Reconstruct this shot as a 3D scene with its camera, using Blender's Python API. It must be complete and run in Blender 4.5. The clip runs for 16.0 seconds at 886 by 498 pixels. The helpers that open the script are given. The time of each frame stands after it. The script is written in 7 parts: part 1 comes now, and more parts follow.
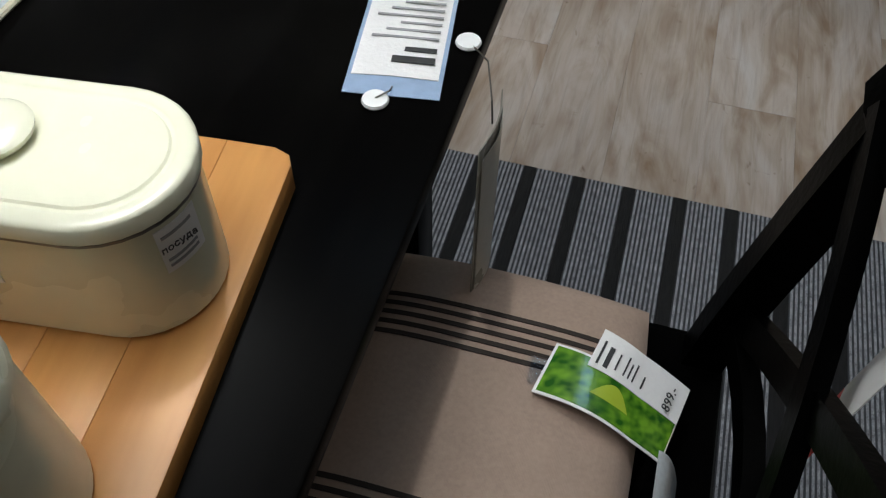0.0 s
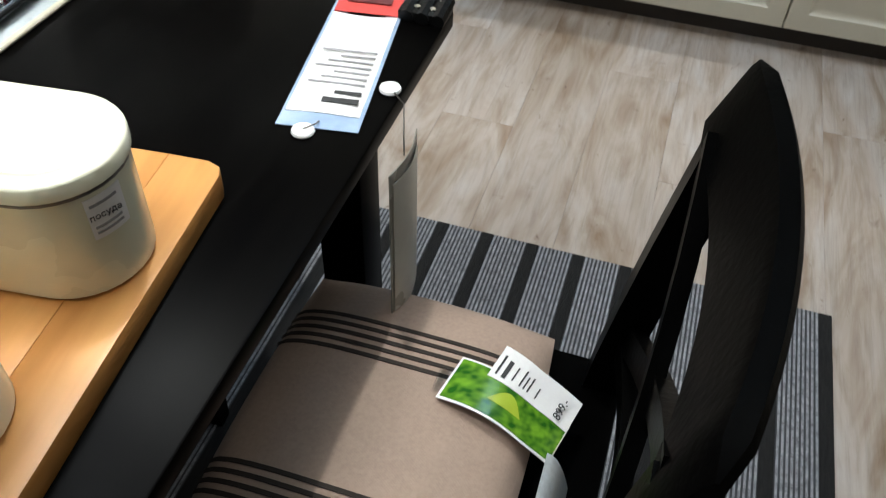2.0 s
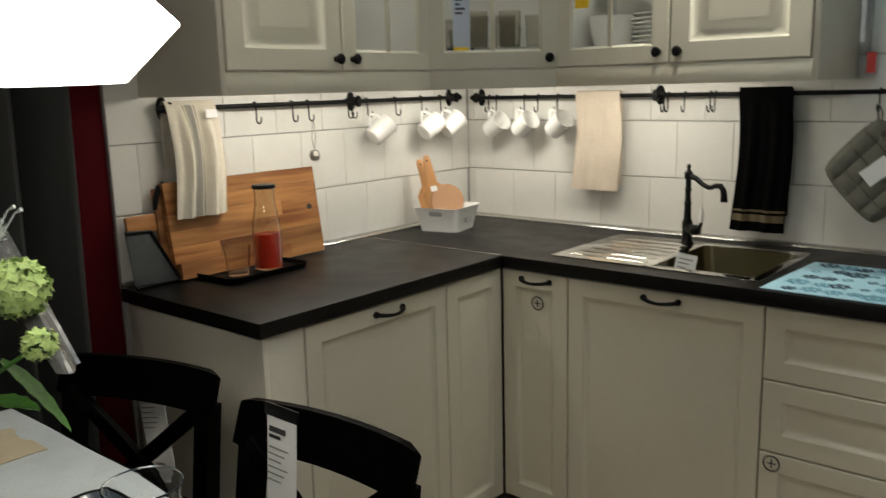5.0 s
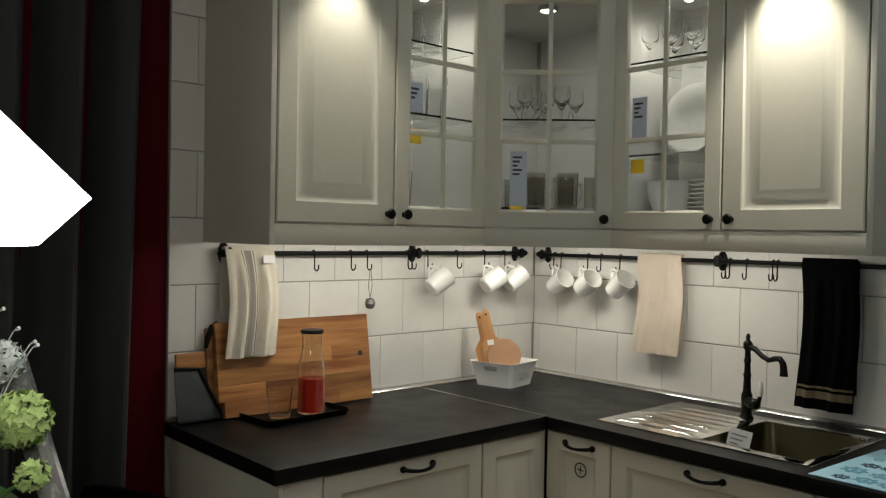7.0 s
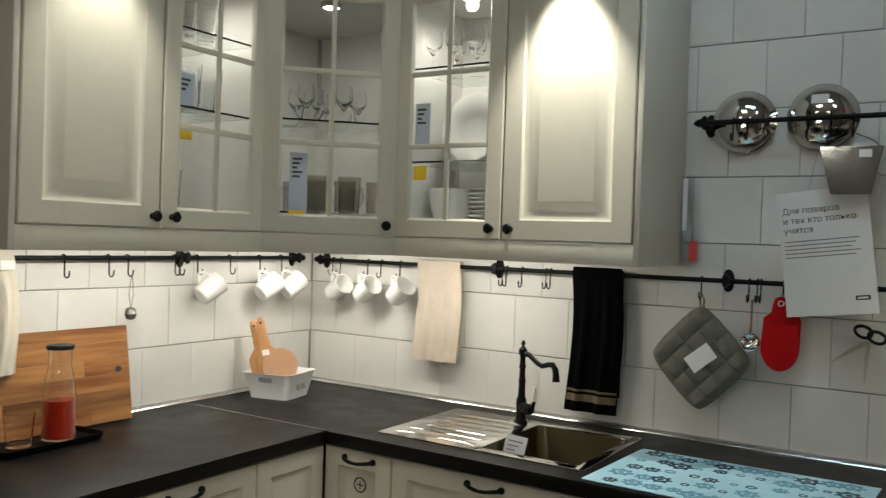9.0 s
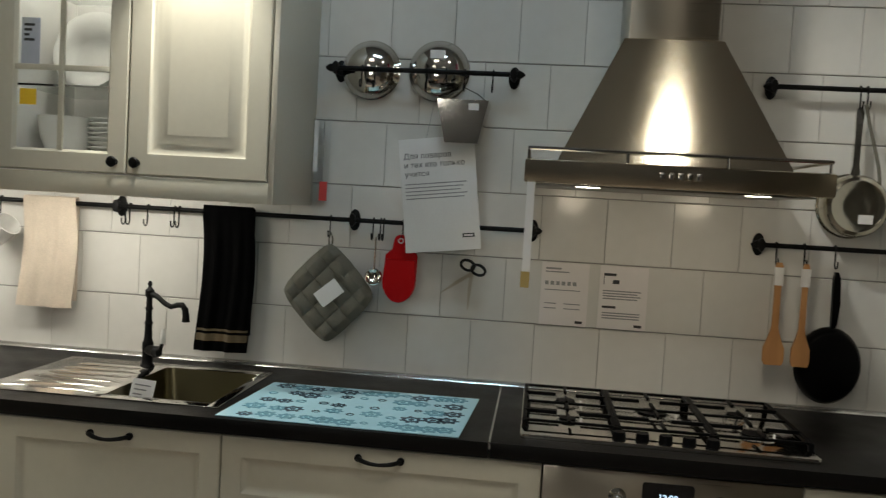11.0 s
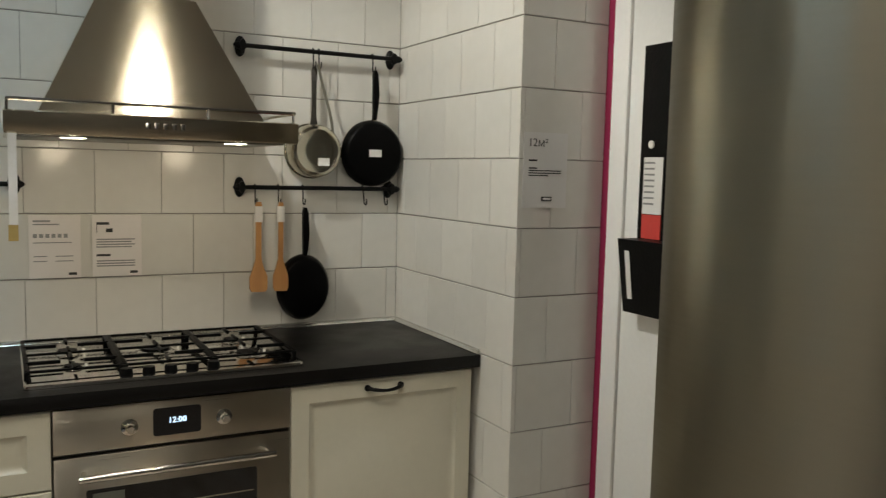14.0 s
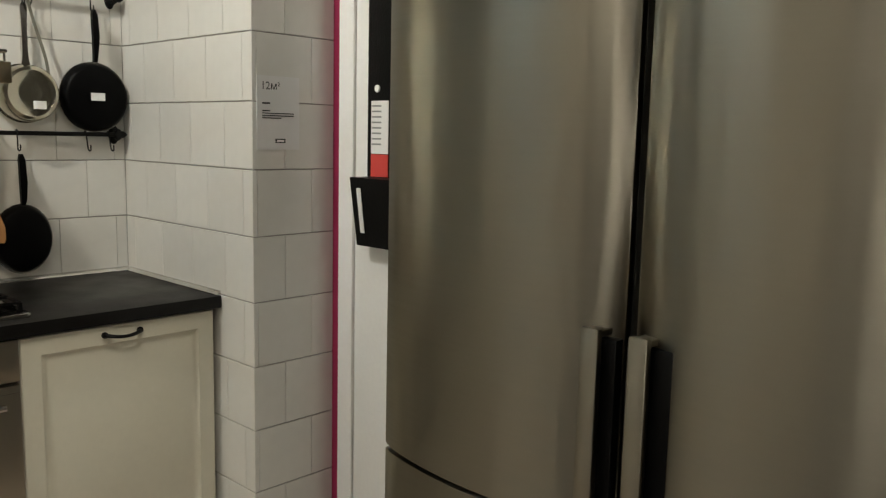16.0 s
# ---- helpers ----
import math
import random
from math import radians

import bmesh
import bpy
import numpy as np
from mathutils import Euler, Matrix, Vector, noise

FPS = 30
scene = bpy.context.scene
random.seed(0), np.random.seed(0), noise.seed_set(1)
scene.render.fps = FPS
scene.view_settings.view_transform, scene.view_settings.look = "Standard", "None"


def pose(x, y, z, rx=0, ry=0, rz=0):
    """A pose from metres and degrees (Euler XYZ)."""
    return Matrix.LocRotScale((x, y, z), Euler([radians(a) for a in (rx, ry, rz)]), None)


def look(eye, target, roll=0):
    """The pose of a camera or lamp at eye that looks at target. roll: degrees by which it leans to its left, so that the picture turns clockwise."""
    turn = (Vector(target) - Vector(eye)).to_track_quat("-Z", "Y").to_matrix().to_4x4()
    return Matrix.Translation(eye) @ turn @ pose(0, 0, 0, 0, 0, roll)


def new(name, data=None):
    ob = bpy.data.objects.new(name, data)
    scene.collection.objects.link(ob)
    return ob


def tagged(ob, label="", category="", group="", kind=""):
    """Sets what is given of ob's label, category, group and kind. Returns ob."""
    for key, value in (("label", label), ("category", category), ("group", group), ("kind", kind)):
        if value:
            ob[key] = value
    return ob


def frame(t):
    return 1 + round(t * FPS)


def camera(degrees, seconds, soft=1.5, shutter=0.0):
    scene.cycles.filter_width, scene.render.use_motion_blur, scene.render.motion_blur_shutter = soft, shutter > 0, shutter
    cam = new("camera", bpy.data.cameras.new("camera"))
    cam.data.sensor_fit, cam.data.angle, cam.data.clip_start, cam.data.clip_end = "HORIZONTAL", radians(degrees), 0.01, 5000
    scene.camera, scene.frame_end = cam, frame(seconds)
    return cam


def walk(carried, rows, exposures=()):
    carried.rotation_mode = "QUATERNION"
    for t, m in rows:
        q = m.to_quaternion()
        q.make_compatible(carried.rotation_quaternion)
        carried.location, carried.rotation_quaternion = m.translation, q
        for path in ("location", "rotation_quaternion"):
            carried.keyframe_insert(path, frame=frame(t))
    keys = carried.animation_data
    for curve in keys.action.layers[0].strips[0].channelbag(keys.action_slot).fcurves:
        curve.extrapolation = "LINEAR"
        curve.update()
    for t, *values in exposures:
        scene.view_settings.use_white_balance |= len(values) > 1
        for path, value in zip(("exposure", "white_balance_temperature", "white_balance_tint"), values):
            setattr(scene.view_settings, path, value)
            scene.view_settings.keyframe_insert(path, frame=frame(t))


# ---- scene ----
cam = camera(56.3, 16.0, soft=1.2, shutter=0.22)
PATH = [
    (0, (1.836, -2.817, 1.241), (1.507, -1.628, -0.334), 0.9),
    (0.5, (1.847, -2.821, 1.236), (1.563, -1.635, -0.349), 0.3),
    (1, (1.865, -2.836, 1.234), (1.626, -1.66, -0.366), 1.3),
    (1.5, (1.897, -2.865, 1.241), (1.634, -1.651, -0.327), 1.5),
    (2, (1.961, -2.916, 1.268), (1.57, -1.558, -0.148), 2.4),
    (2.5, (2.035, -2.994, 1.296), (1.458, -1.552, 0.035), -0.0),
    (3, (2.088, -3.023, 1.317), (1.446, -1.488, 0.207), -1.6),
    (3.5, (2.092, -2.972, 1.354), (1.297, -1.377, 0.447), -1.2),
    (4, (2.111, -2.858, 1.413), (1.08, -1.278, 0.75), -0.1),
    (4.5, (2.144, -2.786, 1.439), (1.024, -1.228, 0.875), -2.9),
    (5, (2.189, -2.75, 1.454), (0.915, -1.257, 1.072), -1.5),
    (5.2, (2.211, -2.725, 1.462), (0.84, -1.306, 1.136), -0.6),
    (7.3, (2.36, -2.597, 1.489), (0.869, -1.265, 1.466), 1.1),
    (7.5, (2.365, -2.589, 1.502), (0.892, -1.237, 1.475), 1.1),
    (8, (2.337, -2.58, 1.503), (0.953, -1.137, 1.46), 1.3),
    (8.5, (2.313, -2.556, 1.508), (1.0, -1.048, 1.453), 2.0),
    (9, (2.258, -2.548, 1.505), (1.179, -0.864, 1.482), 1.9),
    (9.5, (2.215, -2.561, 1.51), (1.311, -0.777, 1.513), 2.1),
    (10, (2.178, -2.568, 1.49), (1.563, -0.666, 1.459), 2.3),
    (10.2, (2.221, -2.56, 1.492), (1.679, -0.636, 1.439), 2.7),
    (12.3, (2.222, -2.744, 1.464), (2.354, -0.761, 1.242), 2.4),
    (12.5, (2.272, -2.775, 1.481), (2.405, -0.794, 1.239), 2.1),
    (13, (2.286, -2.782, 1.483), (2.693, -0.835, 1.268), 2.0),
    (13.5, (2.265, -2.775, 1.477), (2.916, -0.896, 1.262), 1.2),
    (14, (2.174, -2.796, 1.475), (3.112, -1.039, 1.291), 1.4),
    (14.5, (2.127, -2.817, 1.464), (3.198, -1.136, 1.301), 0.8),
    (15, (2.08, -2.847, 1.441), (3.32, -1.29, 1.248), 1.4),
    (15.5, (2.1, -2.87, 1.435), (3.461, -1.428, 1.177), 1.0),
    (16, (2.09, -2.901, 1.435), (3.526, -1.537, 1.162), 1.3),
]
EXPOSURES = [(0.0,-0.95,5900,8),(0.5,-0.55,5900,8),(1.0,-0.22,5900,7),(1.5,-0.02,5900,7),(2.5,-0.2,6000,6),(3.0,-0.26,6100,6),(3.5,-0.34,6350,6),(4.0,-0.2,6500,6),(4.5,-0.08,6600,6),(5.0,-0.74,6800,6),(7.3,-1.15,6600,6),(7.6,-1.02,6600,6),(8.0,-0.66,6550,6),(9.0,-0.62,6550,6),(10.2,-0.92,6550,6),(12.4,-0.42,6950,6),(13.0,-0.4,7000,6),(14.5,-0.22,6900,6),(16.0,-0.12,6900,6)]
walk(cam, [(t, look(eye, target, roll)) for t, eye, target, roll in PATH], EXPOSURES)

# ---- world, lamps and exposure ----
world = bpy.data.worlds.new("world")
world.use_nodes = True
world.node_tree.nodes["Background"].inputs[0].default_value = (0.5, 0.55, 0.65, 1)
world.node_tree.nodes["Background"].inputs[1].default_value = 0.03
scene.world = world
scene.view_settings.exposure = 0.0

WARM, NEUTRAL, COOL = (1.0, 0.84, 0.64), (1.0, 0.95, 0.87), (0.62, 0.80, 1.0)


def lamp(name, kind, m, power, colour, size=0.1, size_y=None, spot=60, blend=0.5):
    data = bpy.data.lights.new(name, kind)
    data.energy, data.color = power, colour
    if kind == "AREA":
        data.size = size
        if size_y:
            data.shape, data.size_y = "RECTANGLE", size_y
    else:
        data.shadow_soft_size = size
    if kind == "SPOT":
        data.spot_size, data.spot_blend = radians(spot), blend
    ob = new(name, data)
    ob.matrix_world = m
    return ob


# ---- materials ----
def nodes_of(name):
    m = bpy.data.materials.new(name)
    m.use_nodes = True
    return m, m.node_tree.nodes, m.node_tree.links, m.node_tree.nodes["Principled BSDF"]


def surface(name, colour, rough=0.5, metal=0.0, vary=0.06, scale=6.0, fine=60.0, bump=0.02, stretch=(1, 1, 1), random_by=0.0, coat=0.0, sheen=0.0, spec=0.5):
    """A plain surface with variation at two scales, a fine relief and uneven gloss."""
    m, n, l, b = nodes_of(name)
    co = n.new("ShaderNodeTexCoord")
    mp = n.new("ShaderNodeMapping")
    mp.inputs["Scale"].default_value = stretch
    l.new(co.outputs["Object"], mp.inputs[0])
    a, c = n.new("ShaderNodeTexNoise"), n.new("ShaderNodeTexNoise")
    a.inputs["Scale"].default_value, c.inputs["Scale"].default_value = scale, fine
    a.inputs["Detail"].default_value, c.inputs["Detail"].default_value = 4, 3
    l.new(mp.outputs[0], a.inputs[0]), l.new(mp.outputs[0], c.inputs[0])
    s = n.new("ShaderNodeMath")
    s.operation = "ADD"
    l.new(a.outputs[0], s.inputs[0]), l.new(c.outputs[0], s.inputs[1])
    r = n.new("ShaderNodeMapRange")
    r.inputs[1].default_value, r.inputs[2].default_value = 0.6, 1.4
    r.inputs[3].default_value, r.inputs[4].default_value = 1 - vary, 1 + vary
    l.new(s.outputs[0], r.inputs[0])
    last = r.outputs[0]
    if random_by:
        info, rr, mm = n.new("ShaderNodeObjectInfo"), n.new("ShaderNodeMapRange"), n.new("ShaderNodeMath")
        rr.inputs[3].default_value, rr.inputs[4].default_value = 1 - random_by, 1 + random_by
        mm.operation = "MULTIPLY"
        l.new(info.outputs["Random"], rr.inputs[0]), l.new(rr.outputs[0], mm.inputs[0]), l.new(last, mm.inputs[1])
        last = mm.outputs[0]
    v = n.new("ShaderNodeVectorMath")
    v.operation = "SCALE"
    v.inputs[0].default_value = colour
    l.new(last, v.inputs["Scale"]), l.new(v.outputs[0], b.inputs["Base Color"])
    q = n.new("ShaderNodeMapRange")
    q.inputs[1].default_value, q.inputs[2].default_value = 0.3, 0.7
    q.inputs[3].default_value, q.inputs[4].default_value = max(0.02, rough * 0.85), min(1, rough * 1.15)
    l.new(a.outputs[0], q.inputs[0]), l.new(q.outputs[0], b.inputs["Roughness"])
    b.inputs["Metallic"].default_value = metal
    b.inputs["Coat Weight"].default_value = coat
    b.inputs["Specular IOR Level"].default_value = spec
    b.inputs["Sheen Weight"].default_value = sheen
    if bump:
        u = n.new("ShaderNodeBump")
        u.inputs["Strength"].default_value, u.inputs["Distance"].default_value = min(1, bump * 10), 0.002
        l.new(c.outputs[0], u.inputs["Height"]), l.new(u.outputs[0], b.inputs["Normal"])
    return m


def wood(name, dark, light, rough=0.45, grain=(30, 2, 30), bands=(22, 3, 22), offset=0.0, contrast=0.5, bump=0.15, spec=0.5, spread=0.16):
    """Wood with the grain along the axis that is scaled least; each piece takes its own part of the pattern."""
    m, n, l, b = nodes_of(name)
    co, info = n.new("ShaderNodeTexCoord"), n.new("ShaderNodeObjectInfo")
    add, mul = n.new("ShaderNodeVectorMath"), n.new("ShaderNodeMath")
    mul.operation, mul.inputs[1].default_value = "MULTIPLY", 13.0 + offset
    l.new(info.outputs["Random"], mul.inputs[0])
    l.new(co.outputs["Object"], add.inputs[0]), l.new(mul.outputs[0], add.inputs[1])
    tex = []
    for sc, det in ((grain, 6), (bands, 3)):
        mp, t = n.new("ShaderNodeMapping"), n.new("ShaderNodeTexNoise")
        mp.inputs["Scale"].default_value = sc
        t.inputs["Scale"].default_value, t.inputs["Detail"].default_value, t.inputs["Distortion"].default_value = 1, det, 0.4
        l.new(add.outputs[0], mp.inputs[0]), l.new(mp.outputs[0], t.inputs[0])
        tex.append(t)
    mixv = n.new("ShaderNodeMath")
    mixv.operation = "MULTIPLY_ADD"
    mixv.inputs[1].default_value = contrast
    l.new(tex[0].outputs[0], mixv.inputs[0])
    half = n.new("ShaderNodeMath")
    half.operation, half.inputs[1].default_value = "MULTIPLY", 1 - contrast
    l.new(tex[1].outputs[0], half.inputs[0]), l.new(half.outputs[0], mixv.inputs[2])
    ramp = n.new("ShaderNodeValToRGB")
    ramp.color_ramp.elements[0].position, ramp.color_ramp.elements[1].position = 0.36, 0.64
    ramp.color_ramp.elements[0].color, ramp.color_ramp.elements[1].color = (*dark, 1), (*light, 1)
    l.new(mixv.outputs[0], ramp.inputs[0])
    hs, rr = n.new("ShaderNodeVectorMath"), n.new("ShaderNodeMapRange")
    rr.inputs[3].default_value, rr.inputs[4].default_value = 1 - spread, 1 + spread
    l.new(info.outputs["Random"], rr.inputs[0])
    hs.operation = "SCALE"
    l.new(ramp.outputs[0], hs.inputs[0]), l.new(rr.outputs[0], hs.inputs["Scale"]), l.new(hs.outputs[0], b.inputs["Base Color"])
    b.inputs["Roughness"].default_value = rough
    b.inputs["Specular IOR Level"].default_value = spec
    u = n.new("ShaderNodeBump")
    u.inputs["Strength"].default_value, u.inputs["Distance"].default_value = bump, 0.001
    l.new(tex[0].outputs[0], u.inputs["Height"]), l.new(u.outputs[0], b.inputs["Normal"])
    return m


def brushed(name, colour, rough=0.3, stretch=(2, 2, 300), uneven=0.0):
    m, n, l, b = nodes_of(name)
    co, mp, t, t2 = n.new("ShaderNodeTexCoord"), n.new("ShaderNodeMapping"), n.new("ShaderNodeTexNoise"), n.new("ShaderNodeTexNoise")
    mp.inputs["Scale"].default_value = stretch
    t.inputs["Scale"].default_value, t.inputs["Detail"].default_value, t2.inputs["Scale"].default_value = 1, 4, 5
    l.new(co.outputs["Object"], mp.inputs[0]), l.new(mp.outputs[0], t.inputs[0]), l.new(co.outputs["Object"], t2.inputs[0])
    r = n.new("ShaderNodeMapRange")
    r.inputs[1].default_value, r.inputs[2].default_value, r.inputs[3].default_value, r.inputs[4].default_value = 0.2, 0.8, rough * 0.88, rough * 1.12
    a = n.new("ShaderNodeMath")
    a.operation, a.inputs[1].default_value = "MULTIPLY_ADD", 0.3
    l.new(t2.outputs[0], a.inputs[0]), l.new(t.outputs[0], a.inputs[2])
    l.new(a.outputs[0], r.inputs[0]), l.new(r.outputs[0], b.inputs["Roughness"])
    b.inputs["Base Color"].default_value, b.inputs["Metallic"].default_value = (*colour, 1), 1
    b.inputs["Anisotropic"].default_value = 0.85
    b.inputs["Anisotropic Rotation"].default_value = 0.25
    tg = n.new("ShaderNodeTangent")
    tg.direction_type, tg.axis = "RADIAL", "Z"
    l.new(tg.outputs[0], b.inputs["Tangent"])
    if uneven:
        um, ut, ub = n.new("ShaderNodeMapping"), n.new("ShaderNodeTexNoise"), n.new("ShaderNodeBump")
        um.inputs["Scale"].default_value = (7, 7, 0.35)
        ut.inputs["Scale"].default_value, ut.inputs["Detail"].default_value = 1, 2
        ub.inputs["Strength"].default_value, ub.inputs["Distance"].default_value = 1.0, uneven
        l.new(co.outputs["Object"], um.inputs[0]), l.new(um.outputs[0], ut.inputs[0])
        l.new(ut.outputs[0], ub.inputs["Height"]), l.new(ub.outputs[0], b.inputs["Normal"])
    return m


def glass(name, colour=(0.95, 0.98, 0.97), rough=0.0, ior=1.45, thin=True):
    m, n, l, b = nodes_of(name)
    b.inputs["Base Color"].default_value, b.inputs["Roughness"].default_value = (*colour, 1), rough
    b.inputs["Transmission Weight"].default_value, b.inputs["IOR"].default_value = 1, ior
    return m


def glow(name, colour, strength):
    m, n, l, b = nodes_of(name)
    b.inputs["Base Color"].default_value = (*colour, 1)
    b.inputs["Emission Color"].default_value, b.inputs["Emission Strength"].default_value = (*colour, 1), strength
    return m


def cloth(name, colour, weave=900.0, rough=0.9, vary=0.12):
    m = surface(name, colour, rough, 0, vary, 14, 220, 0.05, sheen=0.1 if colour[0] > 0.1 else 0.0, spec=0.2 if colour[0] > 0.01 else 0.05)
    n, l = m.node_tree.nodes, m.node_tree.links
    b = n["Principled BSDF"]
    co, w1, w2, mx, u = n.new("ShaderNodeTexCoord"), n.new("ShaderNodeTexWave"), n.new("ShaderNodeTexWave"), n.new("ShaderNodeMath"), n.new("ShaderNodeBump")
    w1.bands_direction, w2.bands_direction = "X", "Z"
    for w in (w1, w2):
        w.inputs["Scale"].default_value = weave / 6.3
        l.new(co.outputs["Object"], w.inputs[0])
    mx.operation = "MULTIPLY"
    l.new(w1.outputs[1], mx.inputs[0]), l.new(w2.outputs[1], mx.inputs[1])
    u.inputs["Strength"].default_value, u.inputs["Distance"].default_value = 0.25, 0.0006
    l.new(mx.outputs[0], u.inputs["Height"]), l.new(u.outputs[0], b.inputs["Normal"])
    return m


CREAM = surface("cream_lacquer", (0.60, 0.57, 0.465), 0.36, 0, 0.03, 3, 50, 0.012)
PANEL = surface("cream_panel", (0.60, 0.565, 0.475), 0.45, 0, 0.03, 3, 60, 0.012)
TILE = surface("glazed_tile", (0.66, 0.645, 0.605), 0.20, 0, 0.03, 5, 25, 0.01, random_by=0.035)
GROUT = surface("grout", (0.33, 0.32, 0.30), 0.9, 0, 0.12, 12, 90, 0.05)
PLASTER = surface("grey_plaster", (0.28, 0.275, 0.27), 0.85, 0, 0.05, 2, 60, 0.03)
REDWALL = surface("dark_red_paint", (0.060, 0.002, 0.005), 0.8, 0, 0.06, 3, 60, 0.02, spec=0.08)
MAGENTA = surface("crimson_paint", (0.28, 0.012, 0.065), 0.55, 0, 0.06, 3, 60, 0.02)
WHITE = surface("white_paint", (0.84, 0.84, 0.82), 0.45, 0, 0.03, 3, 70, 0.012)
WORKTOP = surface("black_laminate", (0.0045, 0.004, 0.0036), 0.40, 0, 0.25, 9, 260, 0.03, spec=0.21)
PLINTH = surface("dark_plinth", (0.03, 0.024, 0.02), 0.5, 0, 0.15, 6, 60, 0.02)
IRON = surface("black_iron", (0.0035, 0.0035, 0.0035), 0.42, 0.0, 0.2, 20, 160, 0.04, spec=0.16)
BLACKWOOD = wood("black_brown_wood", (0.0008, 0.0007, 0.0007), (0.002, 0.0018, 0.0016), 0.30, (60, 4, 60), (20, 2, 20), bump=0.03, spec=0.016)
CHAIRWOOD = surface("black_lacquered_wood", (0.0008, 0.0008, 0.0008), 0.36, 0, 0.2, 10, 120, 0.02, spec=0.02)
STEEL = brushed("brushed_steel", (0.50, 0.455, 0.375), 0.28)
STEEL_H = brushed("brushed_steel_hood", (0.72, 0.65, 0.51), 0.15, (2, 2, 120))
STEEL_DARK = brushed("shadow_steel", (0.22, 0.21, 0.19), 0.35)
FRIDGE = brushed("fridge_steel", (0.255, 0.230, 0.183), 0.38, (3, 3, 120), uneven=0.008)
PANSTEEL = brushed("saucepan_steel", (0.50, 0.47, 0.39), 0.17, (40, 40, 40))
CHROME = surface("polished_steel", (0.68, 0.66, 0.62), 0.10, 1, 0.04, 8, 60, 0.01)
ALU = surface("aluminium_strip", (0.66, 0.65, 0.62), 0.20, 0.9, 0.05, 10, 120, 0.02)
GLASS = glass("clear_glass")
GLASSWARE = glass("clear_glassware", (0.98, 0.99, 0.99), 0.0, 1.22)
PANE = glass("window_pane", (0.97, 0.99, 0.98), 0.0, 1.1)
SHELFGLASS = glass("shelf_glass", (0.93, 0.97, 0.95), 0.01)
PLASTIC = glass("plastic_sleeve", (0.93, 0.95, 0.97), 0.12, 1.12)
PAPER = surface("white_paper", (0.78, 0.77, 0.75), 0.75, 0, 0.03, 20, 200, 0.02)
INK = surface("black_ink", (0.03, 0.03, 0.03), 0.7, 0, 0.1, 40, 200, 0)
GREYINK = surface("grey_ink", (0.28, 0.28, 0.28), 0.7, 0, 0.1, 40, 200, 0)
REDPAPER = surface("red_print", (0.62, 0.06, 0.05), 0.6, 0, 0.06, 30, 200, 0.01)
YELLOW = surface("yellow_print", (0.75, 0.48, 0.02), 0.6, 0, 0.05, 30, 200, 0.01)
PORCELAIN = surface("white_porcelain", (0.80, 0.79, 0.76), 0.18, 0, 0.02, 8, 60, 0.01)
WHITEPLASTIC = surface("white_plastic", (0.84, 0.84, 0.82), 0.35, 0, 0.02, 8, 60, 0.01)
TIN = surface("cream_enamel", (0.73, 0.72, 0.55), 0.26, 0, 0.03, 6, 60, 0.01, coat=0.3)
LIGHTWOOD = wood("beech", (0.44, 0.20, 0.07), (0.60, 0.31, 0.12), 0.5, (60, 60, 5), (20, 20, 3))
BLACKCLOTH = cloth("black_cotton", (0.0015, 0.0015, 0.0017))
LINEN = cloth("linen", (0.58, 0.53, 0.44))
BEIGECLOTH = cloth("beige_cotton", (0.62, 0.53, 0.43))
GREYCLOTH = cloth("grey_cotton", (0.15, 0.143, 0.115))
DARKCURTAIN = cloth("charcoal_curtain", (0.040, 0.041, 0.040), weave=500)
RED = surface("red_silicone", (0.44, 0.004, 0.006), 0.5, 0, 0.05, 10, 90, 0.01, spec=0.12)
PANBLACK = surface("nonstick_black", (0.002, 0.002, 0.0022), 0.42, 0, 0.2, 10, 160, 0.03, spec=0.07)
BULB = glow("lit_diffuser", (1.0, 0.93, 0.80), 12)
CARCASS = surface("white_melamine", (0.60, 0.585, 0.555), 0.4, 0, 0.03, 3, 70, 0.01)
LED = glow("led_strip", (1.0, 0.93, 0.80), 9)


# ---- building helpers ----
def thing(name, loc=(0, 0, 0), label="", category="", group="", kind="", turn=0):
    ob = new(name)
    ob.empty_display_size = 0.05
    ob.matrix_world = pose(*loc, 0, 0, turn)
    return tagged(ob, label, category, group, kind)


def mesh_of(name, bm, material):
    bmesh.ops.recalc_face_normals(bm, faces=bm.faces)
    me = bpy.data.meshes.new(name)
    bm.to_mesh(me)
    bm.free()
    me.polygons.foreach_set("use_smooth", [True] * len(me.polygons))
    me.set_sharp_from_angle(angle=radians(38))
    for one in material if isinstance(material, (list, tuple)) else [material]:
        me.materials.append(one)
    return me


def part(name, bm, material, parent=None, label=""):
    ob = new(name, mesh_of(name, bm, material))
    if parent:
        ob.parent = parent
    return tagged(ob, label)


def solid(name, bm, material, label="", category="", kind="", group="", loc=None, turn=0):
    """A thing that is one mesh."""
    ob = part(name, bm, material)
    if loc:
        ob.matrix_world = pose(*loc, 0, 0, turn)
    return tagged(ob, label, category, group, kind)


def box(x0, y0, z0, x1, y1, z1, bevel=0.0, bm=None, seg=2):
    own = bmesh.new()
    bmesh.ops.create_cube(own, size=1)
    for v in own.verts:
        v.co = ((x0 + x1) / 2 + v.co.x * (x1 - x0), (y0 + y1) / 2 + v.co.y * (y1 - y0), (z0 + z1) / 2 + v.co.z * (z1 - z0))
    if bevel:
        bmesh.ops.bevel(own, geom=own.edges[:], offset=bevel, segments=seg, affect="EDGES", profile=0.5)
    return join(bm, own)


